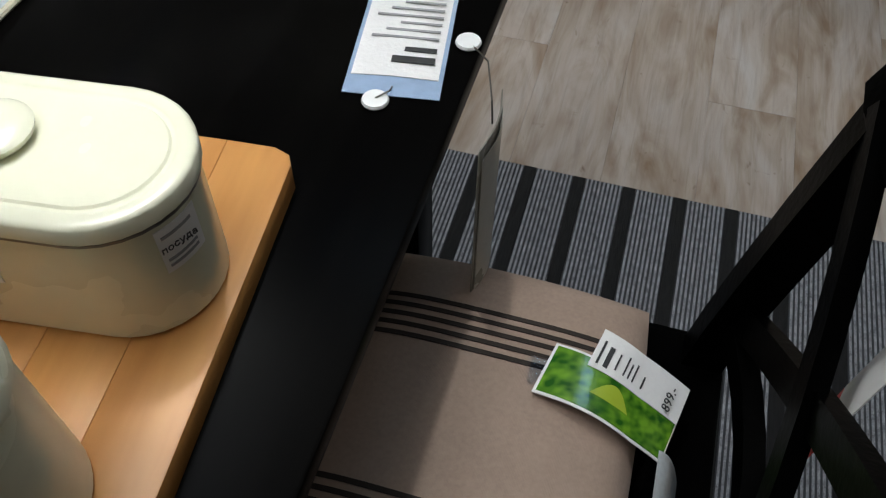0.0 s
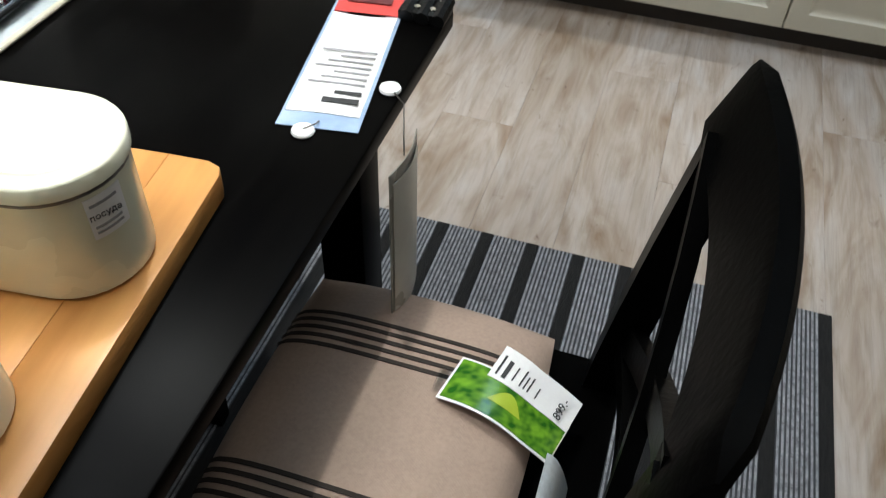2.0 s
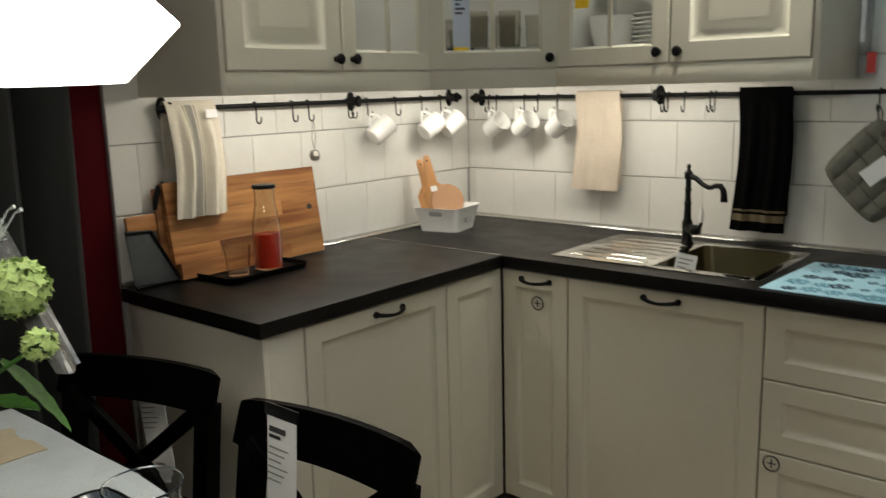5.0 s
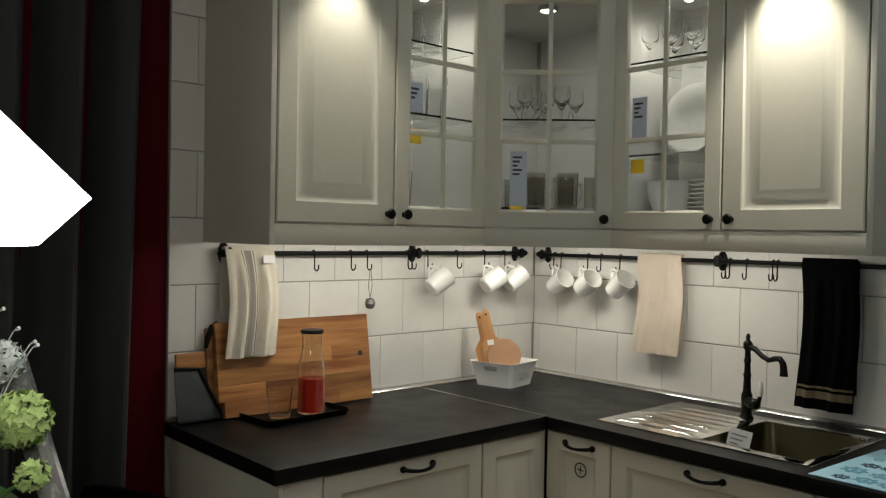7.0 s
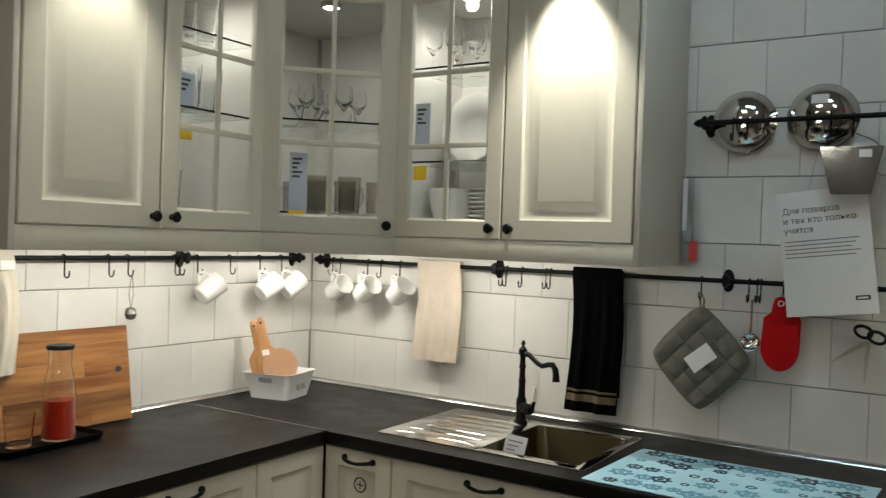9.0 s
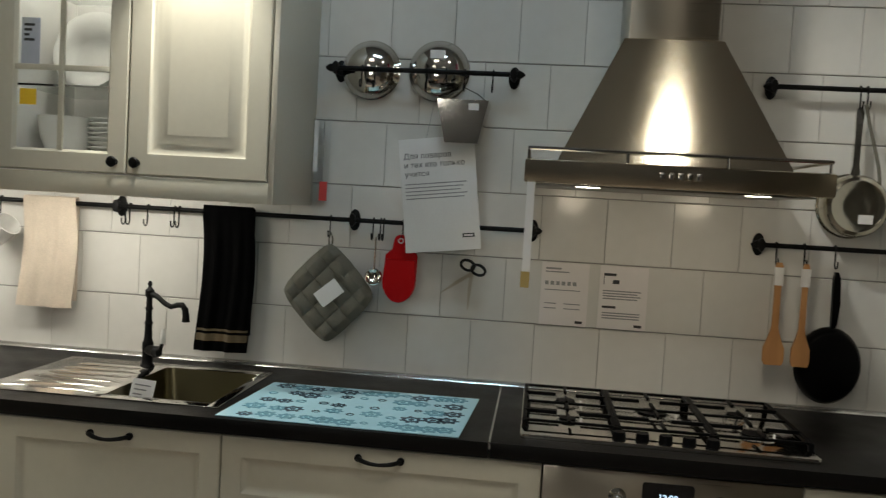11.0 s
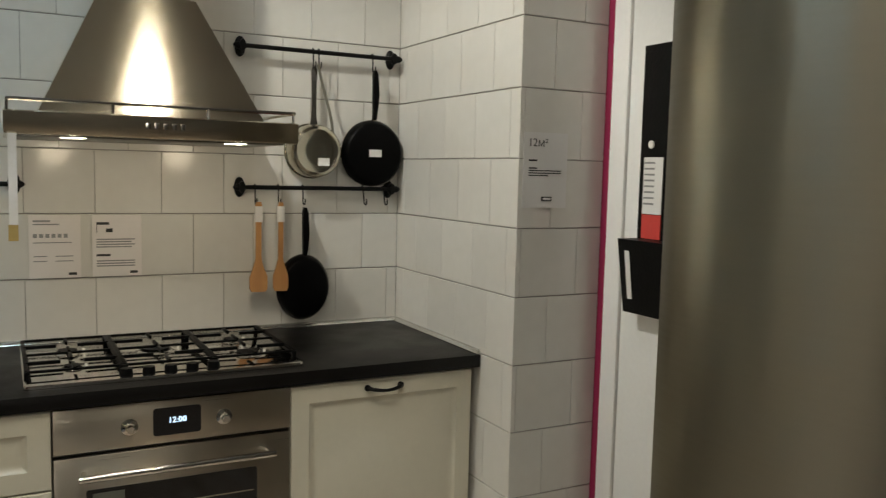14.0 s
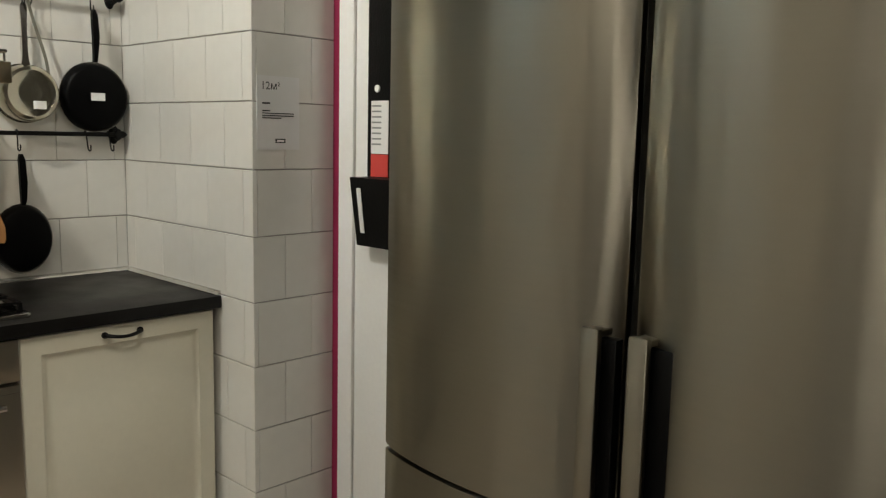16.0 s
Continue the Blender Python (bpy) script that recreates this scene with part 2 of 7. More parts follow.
def join(bm, own, m=None):
    if m is not None:
        own.transform(m)
    if bm is None:
        return own
    tmp = bpy.data.meshes.new("tmp")
    own.to_mesh(tmp)
    own.free()
    bm.from_mesh(tmp)
    bpy.data.meshes.remove(tmp)
    return bm


def sweep(points, radius, seg=10, bm=None, caps=True, flat=1.0):
    """A tube along points; radius a number or one for each point."""
    own = bmesh.new()
    pts = [Vector(p) for p in points]
    rad = radius if isinstance(radius, (list, tuple)) else [radius] * len(pts)
    rings, side = [], None
    for i, p in enumerate(pts):
        d = (pts[min(i + 1, len(pts) - 1)] - pts[max(i - 1, 0)]).normalized()
        if side is None:
            side = d.orthogonal().normalized()
        side = (side - d * side.dot(d)).normalized()
        up = d.cross(side)
        rings.append([own.verts.new(p + (side * math.cos(a) + up * math.sin(a) * flat) * rad[i]) for a in (2 * math.pi * k / seg for k in range(seg))])
    for a, b in zip(rings, rings[1:]):
        for k in range(seg):
            own.faces.new((a[k], a[(k + 1) % seg], b[(k + 1) % seg], b[k]))
    if caps:
        own.faces.new(rings[0][::-1]), own.faces.new(rings[-1])
    return join(bm, own)


def lathe(profile, seg=32, centre=(0, 0, 0), bm=None, sx=1.0, sy=1.0):
    """Turns a profile of (radius, height) round the z axis; radius 0 closes it."""
    own = bmesh.new()
    rings = []
    for r, z in profile:
        if r <= 1e-6:
            rings.append([own.verts.new((centre[0], centre[1], centre[2] + z))])
        else:
            rings.append([own.verts.new((centre[0] + sx * r * math.cos(2 * math.pi * k / seg), centre[1] + sy * r * math.sin(2 * math.pi * k / seg), centre[2] + z)) for k in range(seg)])
    for a, b in zip(rings, rings[1:]):
        for k in range(seg):
            p, q = a[k % len(a)], a[(k + 1) % len(a)]
            s, t = b[(k + 1) % len(b)], b[k % len(b)]
            f = list(dict.fromkeys((p, q, s, t)))
            if len(f) > 2:
                own.faces.new(f)
    return join(bm, own)


def rounded(x0, y0, x1, y1, r, n=6):
    out = []
    for cx, cy, a in ((x1 - r, y0 + r, -90), (x1 - r, y1 - r, 0), (x0 + r, y1 - r, 90), (x0 + r, y0 + r, 180)):
        out += [(cx + r * math.cos(radians(a + 90 * k / n)), cy + r * math.sin(radians(a + 90 * k / n))) for k in range(n + 1)]
    return out


def prism(outline, z0, z1, bevel=0.0, bm=None):
    own = bmesh.new()
    low = [own.verts.new((x, y, z0)) for x, y in outline]
    top = [own.verts.new((x, y, z1)) for x, y in outline]
    k = len(low)
    own.faces.new(low[::-1]), own.faces.new(top)
    for i in range(k):
        own.faces.new((low[i], low[(i + 1) % k], top[(i + 1) % k], top[i]))
    if bevel:
        edges = [e for e in own.edges if abs(e.verts[0].co.z - e.verts[1].co.z) < 1e-6]
        bmesh.ops.bevel(own, geom=edges, offset=bevel, segments=2, affect="EDGES", profile=0.5)
    return join(bm, own)


def loops(rings, bm=None, cap=True):
    """Skins a row of closed outlines of equal count (points in space)."""
    own = bmesh.new()
    vs = [[own.verts.new(p) for p in r] for r in rings]
    k = len(vs[0])
    for a, b in zip(vs, vs[1:]):
        for i in range(k):
            own.faces.new((a[i], a[(i + 1) % k], b[(i + 1) % k], b[i]))
    if cap:
        own.faces.new(vs[0][::-1]), own.faces.new(vs[-1])
    return join(bm, own)


def sheet(fn, nu, nv, thick=0.003, bm=None):
    """A cloth from fn(u, v), with thickness."""
    own = bmesh.new()
    g = [[Vector(fn(i / nu, j / nv)) for j in range(nv + 1)] for i in range(nu + 1)]
    front, back = [], []
    for i in range(nu + 1):
        fr, br = [], []
        for j in range(nv + 1):
            du = g[min(i + 1, nu)][j] - g[max(i - 1, 0)][j]
            dv = g[i][min(j + 1, nv)] - g[i][max(j - 1, 0)]
            n = du.cross(dv)
            n = n.normalized() * thick / 2 if n.length > 1e-9 else Vector((0, 0, thick / 2))
            fr.append(own.verts.new(g[i][j] + n)), br.append(own.verts.new(g[i][j] - n))
        front.append(fr), back.append(br)
    for i in range(nu):
        for j in range(nv):
            own.faces.new((front[i][j], front[i + 1][j], front[i + 1][j + 1], front[i][j + 1]))
            own.faces.new((back[i][j + 1], back[i + 1][j + 1], back[i + 1][j], back[i][j]))
    for i in range(nu):
        own.faces.new((front[i][0], back[i][0], back[i + 1][0], front[i + 1][0]))
        own.faces.new((front[i + 1][nv], back[i + 1][nv], back[i][nv], front[i][nv]))
    for j in range(nv):
        own.faces.new((front[0][j + 1], back[0][j + 1], back[0][j], front[0][j]))
        own.faces.new((front[nu][j], back[nu][j], back[nu][j + 1], front[nu][j + 1]))
    return join(bm, own)


def panel_front(w, h, rings, thick=0.02, glass_hole=None):
    """A cabinet front standing in the x-z plane, outer face at y = -thick, its lower left corner at the origin; rings: (inset, depth)."""
    bm = bmesh.new()

    def ring(i, y):
        return [(i, y, i), (w - i, y, i), (w - i, y, h - i), (i, y, h - i)]
    outs = [ring(0, 0), ring(0, -thick + 0.003), ring(0.003, -thick)] + [ring(i, -thick + d) for i, d in rings]
    vs = [[bm.verts.new(p) for p in r] for r in outs]
    for a, b in zip(vs, vs[1:]):
        for k in range(4):
            bm.faces.new((a[k], a[(k + 1) % 4], b[(k + 1) % 4], b[k]))
    if glass_hole is None:
        bm.faces.new(vs[-1])
        bm.faces.new(vs[0][::-1])
    else:
        for k in range(4):
            bm.faces.new((vs[-1][k], vs[-1][(k + 1) % 4], vs[0][(k + 1) % 4], vs[0][k]))
    return bm


RAISED = [(0.058, 0), (0.064, 0.006), (0.072, 0.009), (0.086, 0.009), (0.112, 0.003), (0.116, 0.003)]
SHALLOW = [(0.052, 0), (0.054, 0.003), (0.066, 0.0095), (0.072, 0.0095), (0.080, 0.0075)]
FRAME = [(0.052, 0), (0.058, 0.006), (0.060, 0.012)]


def pull(parent, x, z, y=-0.02, width=0.105):
    """A bowed iron handle with two feet."""
    pts = [(x + width * (u - 0.5), y - 0.004 - 0.022 * math.sin(math.pi * min(1, max(0, u))) ** 0.5, z - 0.006 * math.sin(math.pi * u)) for u in (k / 14 for k in range(15))]
    bm = sweep(pts, [0.0048 + 0.0014 * abs(2 * k / 14 - 1) for k in range(15)], 8)
    for s in (-1, 1):
        sweep([(x + s * width / 2, y + 0.001, z), (x + s * width / 2, y - 0.006, z)], 0.0095, 12, bm)
    return part("handle", bm, IRON, parent, "bowed black iron handle")


def knob(parent, x, z, y=-0.02):
    own = lathe([(0, 0), (0.009, 0), (0.006, 0.006), (0.007, 0.012), (0.014, 0.017), (0.0155, 0.022), (0.012, 0.027), (0, 0.029)], 20)
    own.transform(Matrix.Translation((x, y, z)) @ Matrix.Rotation(radians(90), 4, "X"))
    return part("knob", own, IRON, parent, "round black iron knob")


def text(parent, body, size, m, material, name="lettering"):
    cu = bpy.data.curves.new("lettering", "FONT")
    cu.body, cu.size, cu.extrude = body, size, 0.0003
    cu.resolution_u = 2
    tmp = bpy.data.objects.new("lettering", cu)
    scene.collection.objects.link(tmp)
    bpy.context.view_layer.update()
    me = bpy.data.meshes.new_from_object(tmp.evaluated_get(bpy.context.evaluated_depsgraph_get()))
    bpy.data.objects.remove(tmp)
    me.materials.clear()
    me.materials.append(material)
    ob = new(name, me)
    ob.parent = parent
    ob.matrix_basis = m
    return ob


def bars(parent, rows, m, material=None, name="print_line"):
    """Bars of unreadable print, (x0, x1, y, height) in a flat card's own plane."""
    for x0, x1, y, h in rows:
        bm = box(x0, y - h / 2, 0.0002, x1, y + h / 2, 0.0008)
        bm.transform(m)
        part(name, bm, material or INK, parent)


# ---- structure ----
TOP, DEEP, FRONT = 0.918, 0.635, 0.622
RIGHT, PILLAR, OUT = 3.470, -0.812, 3.772
solid("floor", box(-1.2, -6.2, -0.1, 5.2, 0.3, -0.006), PLINTH, "floor under pale wood-look planks", "floor", "structure")
wall_back = solid("wall_back", box(-0.15, 0.006, 0, RIGHT, 0.15, 3.0), GROUT, "white glazed tiles behind the worktop", "wall", "structure")
wall_left = solid("wall_left", box(-0.15, -1.594, 0, -0.006, 0.006, 3.0), GROUT, "white glazed tiles beside the worktop", "wall", "structure")
pillar = solid("wall_pillar", box(RIGHT + 0.006, PILLAR + 0.006, 0, OUT + 0.2, 0.15, 3.0), GROUT, "tiled projecting wall at the end of the worktop", "wall", "structure")
solid("wall_red", box(-0.15, -2.2, 0, -0.012, -1.597, 3.0), REDWALL, "dark red painted wall", "wall", "structure")
solid("wall_west", box(-0.45, -6.2, 0, -0.3, -2.2, 3.0), PLASTER, "grey wall behind the curtain", "wall", "structure")
solid("wall_west_return", box(-0.3, -2.203, 0, -0.153, -2.1, 3.0), PLASTER, "grey wall return", "wall", "structure")
# Unseen wall, added to keep the lamp light inside the room.
solid("wall_south", box(-0.45, -6.35, 0, 5.2, -6.2, 3.0), PLASTER, "unseen grey wall added to close the room", "wall", "structure")
solid("wall_east", box(OUT, -1.45, 0, OUT + 0.2, PILLAR + 0.003, 3.0), MAGENTA, "crimson painted wall edge", "wall", "structure")
solid("wall_east_recess", box(4.0, -6.2, 0, 4.15, -1.453, 3.0), PLASTER, "unseen grey wall added to close the room behind the fridges", "wall", "structure")
# Unseen ceiling, added to close the room and carry the lamps.
solid("ceiling", box(-0.45, -6.35, 3.0, 5.2, 0.15, 3.1), PLASTER, "unseen grey ceiling added to close the room", "ceiling", "structure")

# ---- white door beside the pillar ----
door = thing("door_1", (OUT, -0.864, 0), "white painted door with a plain frame", "door", kind="structure")
part("door_frame", box(-0.022, -0.068, 0, -0.003, 0, 2.25, 0.003), WHITE, door)
part("door_leaf", box(-0.014, -0.60, 0.01, -0.003, -0.072, 2.25, 0.003), WHITE, door)


# ---- base cabinets ----
def base_unit(label, x0, x1, fronts, m, name="base_cabinet", z0=0.08, handle_at=None):
    """fronts: (low, high, moulding, handle x or None) on the front plane; the unit's own x runs along the front."""
    ob = thing(name, label=label, category="kitchen cabinet", group="base cabinets")
    ob.matrix_world = m
    part("body", box(x0 + 0.001, 0.004, z0, x1 - 0.001, 0.58, 0.875, 0.001), PANEL, ob)
    part("plinth", box(x0, 0.06, 0, x1, 0.075, 0.079), PLINTH, ob, "dark plinth")
    for low, high, rings, hx in fronts:
        bm = panel_front(x1 - x0 - 0.004, high - low - 0.004, rings)
        bm.transform(Matrix.Translation((x0 + 0.002, 0, low + 0.002)))
        d = part("drawer_front" if high - low < 0.5 and x1 - x0 > 0.7 else "door", bm, CREAM, ob)
        if hx is not None:
            pull(d, hx, high - 0.027)
    return ob


BACK = pose(0, -FRONT + 0.02, 0)
SIDE = pose(FRONT - 0.02, 0, 0, 0, 0, 90)
u1 = base_unit("cream narrow cabinet with panelled door and iron handle", 0.6235, 0.872, [(0.08, 0.875, SHALLOW, 0.754)], BACK)
u2 = base_unit("cream sink cabinet with panelled door and iron handle", 0.872, 1.472, [(0.08, 0.875, SHALLOW, 1.18)], BACK)
for o in u2.children:
    if o.name.startswith("body"):
        o.scale.z = 0.86
u3 = base_unit("cream cabinet with three panelled drawers", 1.472, 2.268, [(0.675, 0.875, SHALLOW, 1.874), (0.475, 0.675, SHALLOW, 1.874), (0.08, 0.475, SHALLOW, 1.874)], BACK, "drawer_cabinet")
u5 = base_unit("cream end cabinet with one panelled door", 2.868, 3.448, [(0.08, 0.875, SHALLOW, 3.15)], BACK)
u6 = base_unit("cream corner cabinet with narrow panelled door", -0.902, -0.6235, [(0.08, 0.875, SHALLOW, None)], SIDE)
u7 = base_unit("cream cabinet with panelled door and iron handle", -1.457, -0.902, [(0.08, 0.875, SHALLOW, -1.152)], SIDE)
end = thing("cover_panel", (0, 0, 0), "cream end panel of the cabinet row", "panel")
part("side_panel", box(0.01, -1.588, 0.0, 0.622, -1.572, 0.878, 0.0015), PANEL, end)
part("filler", box(0.604, -1.5715, 0.08, 0.620, -1.459, 0.876, 0.0015), PANEL, end)
part("plinth", box(0.545, -1.571, 0, 0.56, -1.459, 0.079), PLINTH, end)
for parent, x, z in ((u1, 0.762, 0.775), (u3, 1.508, 0.445)):
    st = lathe([(0.019, 0.0012), (0.019, 0), (0.023, 0), (0.023, 0.0012), (0.019, 0.0012)], 28)
    box(-0.012, -0.0016, 0, 0.012, 0.0016, 0.0012, bm=st), box(-0.0016, -0.012, 0, 0.0016, 0.012, 0.0014, bm=st)
    st.transform(Matrix.Translation((x, -0.0205, z)) @ Matrix.Rotation(radians(90), 4, "X"))
    part("round_sticker", st, INK, parent, "round black and white sticker")

# ---- worktops ----
top1 = thing("worktop", label="black laminate worktop along the side wall", category="worktop")
part("slab", box(0.001, -1.600, 0.88, DEEP - 0.002, -0.6365, TOP, 0.0008), WORKTOP, top1)
part("edge_band", box(DEEP - 0.002, -1.6015, 0.88, DEEP, -0.6365, TOP, 0.0007), WORKTOP, top1)
part("end_band", box(0.001, -1.6018, 0.88, DEEP - 0.0022, -1.6, TOP, 0.0006), WORKTOP, top1)
part("joint_strip", box(0.001, -0.6355, 0.9, DEEP - 0.004, -0.6305, TOP + 0.001), ALU, top1, "metal joint strip")
top2 = thing("worktop", label="black laminate worktop along the back wall with sink cutout", category="worktop")
XS, YS = (0.001, 0.6355, 1.095, 1.405, 2.136), (-DEEP, -0.630, -0.52, -0.13, -0.001)
bm = bmesh.new()
vs = {(i, j): bm.verts.new((x, y, TOP)) for i, x in enumerate(XS) for j, y in enumerate(YS)}
faces = [bm.faces.new((vs[i, j], vs[i + 1, j], vs[i + 1, j + 1], vs[i, j + 1])) for i in range(4) for j in range(4) if (i, j) not in ((0, 0), (2, 2))]
bm.verts.ensure_lookup_table()
bmesh.ops.delete(bm, geom=[v for v in bm.verts if not v.link_faces], context="VERTS")
low = bmesh.ops.extrude_face_region(bm, geom=faces)
for v in low["geom"]:
    if isinstance(v, bmesh.types.BMVert):
        v.co.z = 0.88
part("slab", bm, WORKTOP, top2)
part("edge_band", box(0.637, -DEEP - 0.002, 0.88, 2.136, -DEEP, TOP, 0.0007), WORKTOP, top2)
part("joint_strip", box(2.1365, -DEEP + 0.004, 0.9, 2.1415, -0.022, TOP + 0.001), ALU, top2, "metal joint strip")
top3 = thing("worktop", label="black laminate worktop round the hob", category="worktop")
part("slab", box(2.142, -DEEP + 0.002, 0.88, 3.467, -0.001, TOP, 0.0008), WORKTOP, top3)
part("edge_band", box(2.142, -DEEP - 0.0005, 0.88, 3.467, -DEEP + 0.002, TOP, 0.0007), WORKTOP, top3)


def upstand(pts, label):
    a, b, n = Vector(pts[0]), Vector(pts[1]), Vector(pts[2])
    prof = [(0.0005, 0.0005), (0.0135, 0.0005), (0.0135, 0.003), (0.0045, 0.0145), (0.0005, 0.0155)]
    bm = loops([[e + n * d + Vector((0, 0, TOP + h)) for d, h in prof] for e in (a, b)])
    return solid("worktop_edging", bm, ALU, label, "edging strip", group="wall edging")


upstand(((0.001, -1.6, 0), (0.001, -0.02, 0), (1, 0, 0)), "pale metal edging between worktop and tiles")
upstand(((0.0, -0.001, 0), (RIGHT - 0.001, -0.001, 0), (0, -1, 0)), "pale metal edging between worktop and tiles")
upstand(((RIGHT - 0.001, -0.02, 0), (RIGHT - 0.001, -0.63, 0), (-1, 0, 0)), "pale metal edging between worktop and pillar")

# ---- wall cabinets ----
UZ, UH = 1.508, 0.80


def glazed_door(w, h, parent, m, knob_x):
    d = part("door", panel_front(w - 0.004, h - 0.004, FRAME, glass_hole=1), CREAM, parent, "glazed door with glazing bars")
    d.matrix_basis = m
    i = 0.058
    gw, gh = w - 0.004 - 2 * i, h - 0.004 - 2 * i
    part("pane", box(i - 0.003, -0.011, i - 0.003, i + gw + 0.003, -0.008, i + gh + 0.003), PANE, d).visible_shadow = False
    bm = box(i + gw / 2 - 0.008, -0.0195, i - 0.002, i + gw / 2 + 0.008, -0.0115, i + gh + 0.002, 0.002)
    for k in (1, 2):
        box(i - 0.002, -0.019, i + gh * k / 3 - 0.008, i + gw + 0.002, -0.0117, i + gh * k / 3 + 0.008, 0.002, bm)
    part("glazing_bar", bm, CREAM, d)
    knob(d, knob_x, 0.032)
    return d


def solid_door(w, h, parent, m, knob_x):
    d = part("door", panel_front(w - 0.004, h - 0.004, RAISED), CREAM, parent, "raised-panel door")
    d.matrix_basis = m
    knob(d, knob_x, 0.032)
    return d


def carcass(parent, w, glazed):
    """Body, along x from 0 to w, its back on the wall plane at y = 0.37."""
    if not glazed:
        part("body", box(0.0005, 0.001, 0, w - 0.0005, 0.368, UH, 0.001), PANEL, parent)
        return
    bm = box(0.0005, 0.001, 0, 0.017, 0.366, UH)
    box(w - 0.017, 0.001, 0, w - 0.0005, 0.366, UH, bm=bm), box(0.017, 0.001, 0, w - 0.017, 0.366, 0.017, bm=bm)
    box(0.017, 0.001, UH - 0.017, w - 0.017, 0.366, UH, bm=bm), box(0.017, 0.355, 0.017, w - 0.017, 0.366, UH - 0.017, bm=bm)
    part("body", bm, CARCASS, parent)


def glass_shelf(parent, outline, z):
    s = part("glass_shelf", prism(outline, z, z + 0.006), SHELFGLASS, parent)
    s.visible_shadow = False
    return s


def puck(parent, x, y, z):
    bm = lathe([(0.0, 0), (0.033, 0), (0.035, -0.004), (0.035, -0.014), (0.028, -0.016)], 24, (x, y, z))
    p = part("spot_ring", bm, CHROME, parent)
    part("spot_lens", lathe([(0.028, -0.0155), (0.02, -0.018), (0, -0.019)], 24, (x, y, z)), BULB, p)
    return p


W_SIDE = Matrix.Translation((0.376, 0, UZ)) @ Matrix.Rotation(radians(90), 4, "Z")
W_BACK = Matrix.Translation((0, -0.376, UZ))


def wall_unit(label, m, w, glazed, knob_x, shelves=()):
    ob = thing("wall_cabinet", label=label, category="wall cabinet", group="wall cabinets")
    ob.matrix_world = m
    carcass(ob, w, glazed)
    place = Matrix.Translation((0.002, 0, 0.002))
    if glazed:
        glazed_door(w, UH, ob, place, knob_x)
        for z in shelves:
            glass_shelf(ob, [(0.02, 0.03), (w - 0.02, 0.03), (w - 0.02, 0.35), (0.02, 0.35)], z)
        puck(ob, w / 2, 0.1, UH - 0.0172)
    else:
        solid_door(w, UH, ob, place, knob_x)
    return ob


wall_unit("cream wall cabinet with raised-panel door", W_SIDE @ Matrix.Translation((-1.47, 0, 0)), 0.40, False, 0.372)
cab_l = wall_unit("cream glazed wall cabinet holding glassware", W_SIDE @ Matrix.Translation((-1.069, 0, 0)), 0.388, True, 0.035, (0.35, 0.575))
cab_r = wall_unit("cream glazed wall cabinet holding plates", W_BACK @ Matrix.Translation((0.682, 0, 0)), 0.396, True, 0.362, (0.24, 0.54))
wall_unit("cream wall cabinet with raised-panel door", W_BACK @ Matrix.Translation((1.079, 0, 0)), 0.403, False, 0.03)
corner = thing("wall_cabinet", (0, 0, UZ), "cream diagonal corner wall cabinet with glazed door", "wall cabinet", "wall cabinets")
bm = prism([(0.001, -0.001), (0.001, -0.68), (0.378, -0.68), (0.68, -0.378), (0.68, -0.001)], 0, 0.017)
prism([(0.001, -0.001), (0.001, -0.68), (0.378, -0.68), (0.68, -0.378), (0.68, -0.001)], UH - 0.017, UH, bm=bm)
box(0.001, -0.68, 0.017, 0.013, -0.001, UH - 0.017, bm=bm), box(0.013, -0.013, 0.017, 0.68, -0.001, UH - 0.017, bm=bm)
box(0.013, -0.68, 0.017, 0.378, -0.666, UH - 0.017, bm=bm), box(0.666, -0.378, 0.017, 0.68, -0.013, UH - 0.017, bm=bm)
part("body", bm, CARCASS, corner)
DIAG = math.hypot(0.302, 0.302)
glazed_door(DIAG, UH, corner, pose(0.380, -0.682, 0.002, 0, 0, 45), DIAG - 0.035)
for z in (0.065, 0.36):
    glass_shelf(corner, [(0.02, -0.02), (0.02, -0.66), (0.37, -0.66), (0.66, -0.37), (0.66, -0.02)], z + 0.0)
puck(corner, 0.40, -0.40, UH - 0.0172)
# Chrome strip shaped like the spot's bright reflection; no real fitting there.
part("cable_channel", box(0.014, -0.026, 0.42, 0.026, -0.014, UH - 0.018, 0.001), CHROME, corner, "polished strip in place of a spot reflection in the back corner")
pel = thing("pelmet", label="cream light pelmet under the wall cabinets", category="pelmet")
bm = box(0.374, -1.475, 1.448, 0.394, -0.685, UZ - 0.002, 0.002)
part("board", bm, CREAM, pel)
part("board", box(0.685, -0.394, 1.448, 1.488, -0.374, UZ - 0.002, 0.002), CREAM, pel)
bm = box(-0.215, -0.02, 1.448, 0.215, 0, UZ - 0.002, 0.002)
bm.transform(Matrix.Translation((0.526, -0.526, 0)) @ Matrix.Rotation(radians(45), 4, "Z"))
part("board", bm, CREAM, pel)
for at_x, box_args in (("side", (0.001, -1.490, 1.448, 0.396, -1.474, UZ + UH)), ("back", (1.486, -0.396, 1.448, 1.502, -0.001, UZ + UH))):
    part("panel_board", box(*box_args, 0.0015), PANEL, thing("cover_panel", label="cream end panel of the wall cabinets", category="panel"))

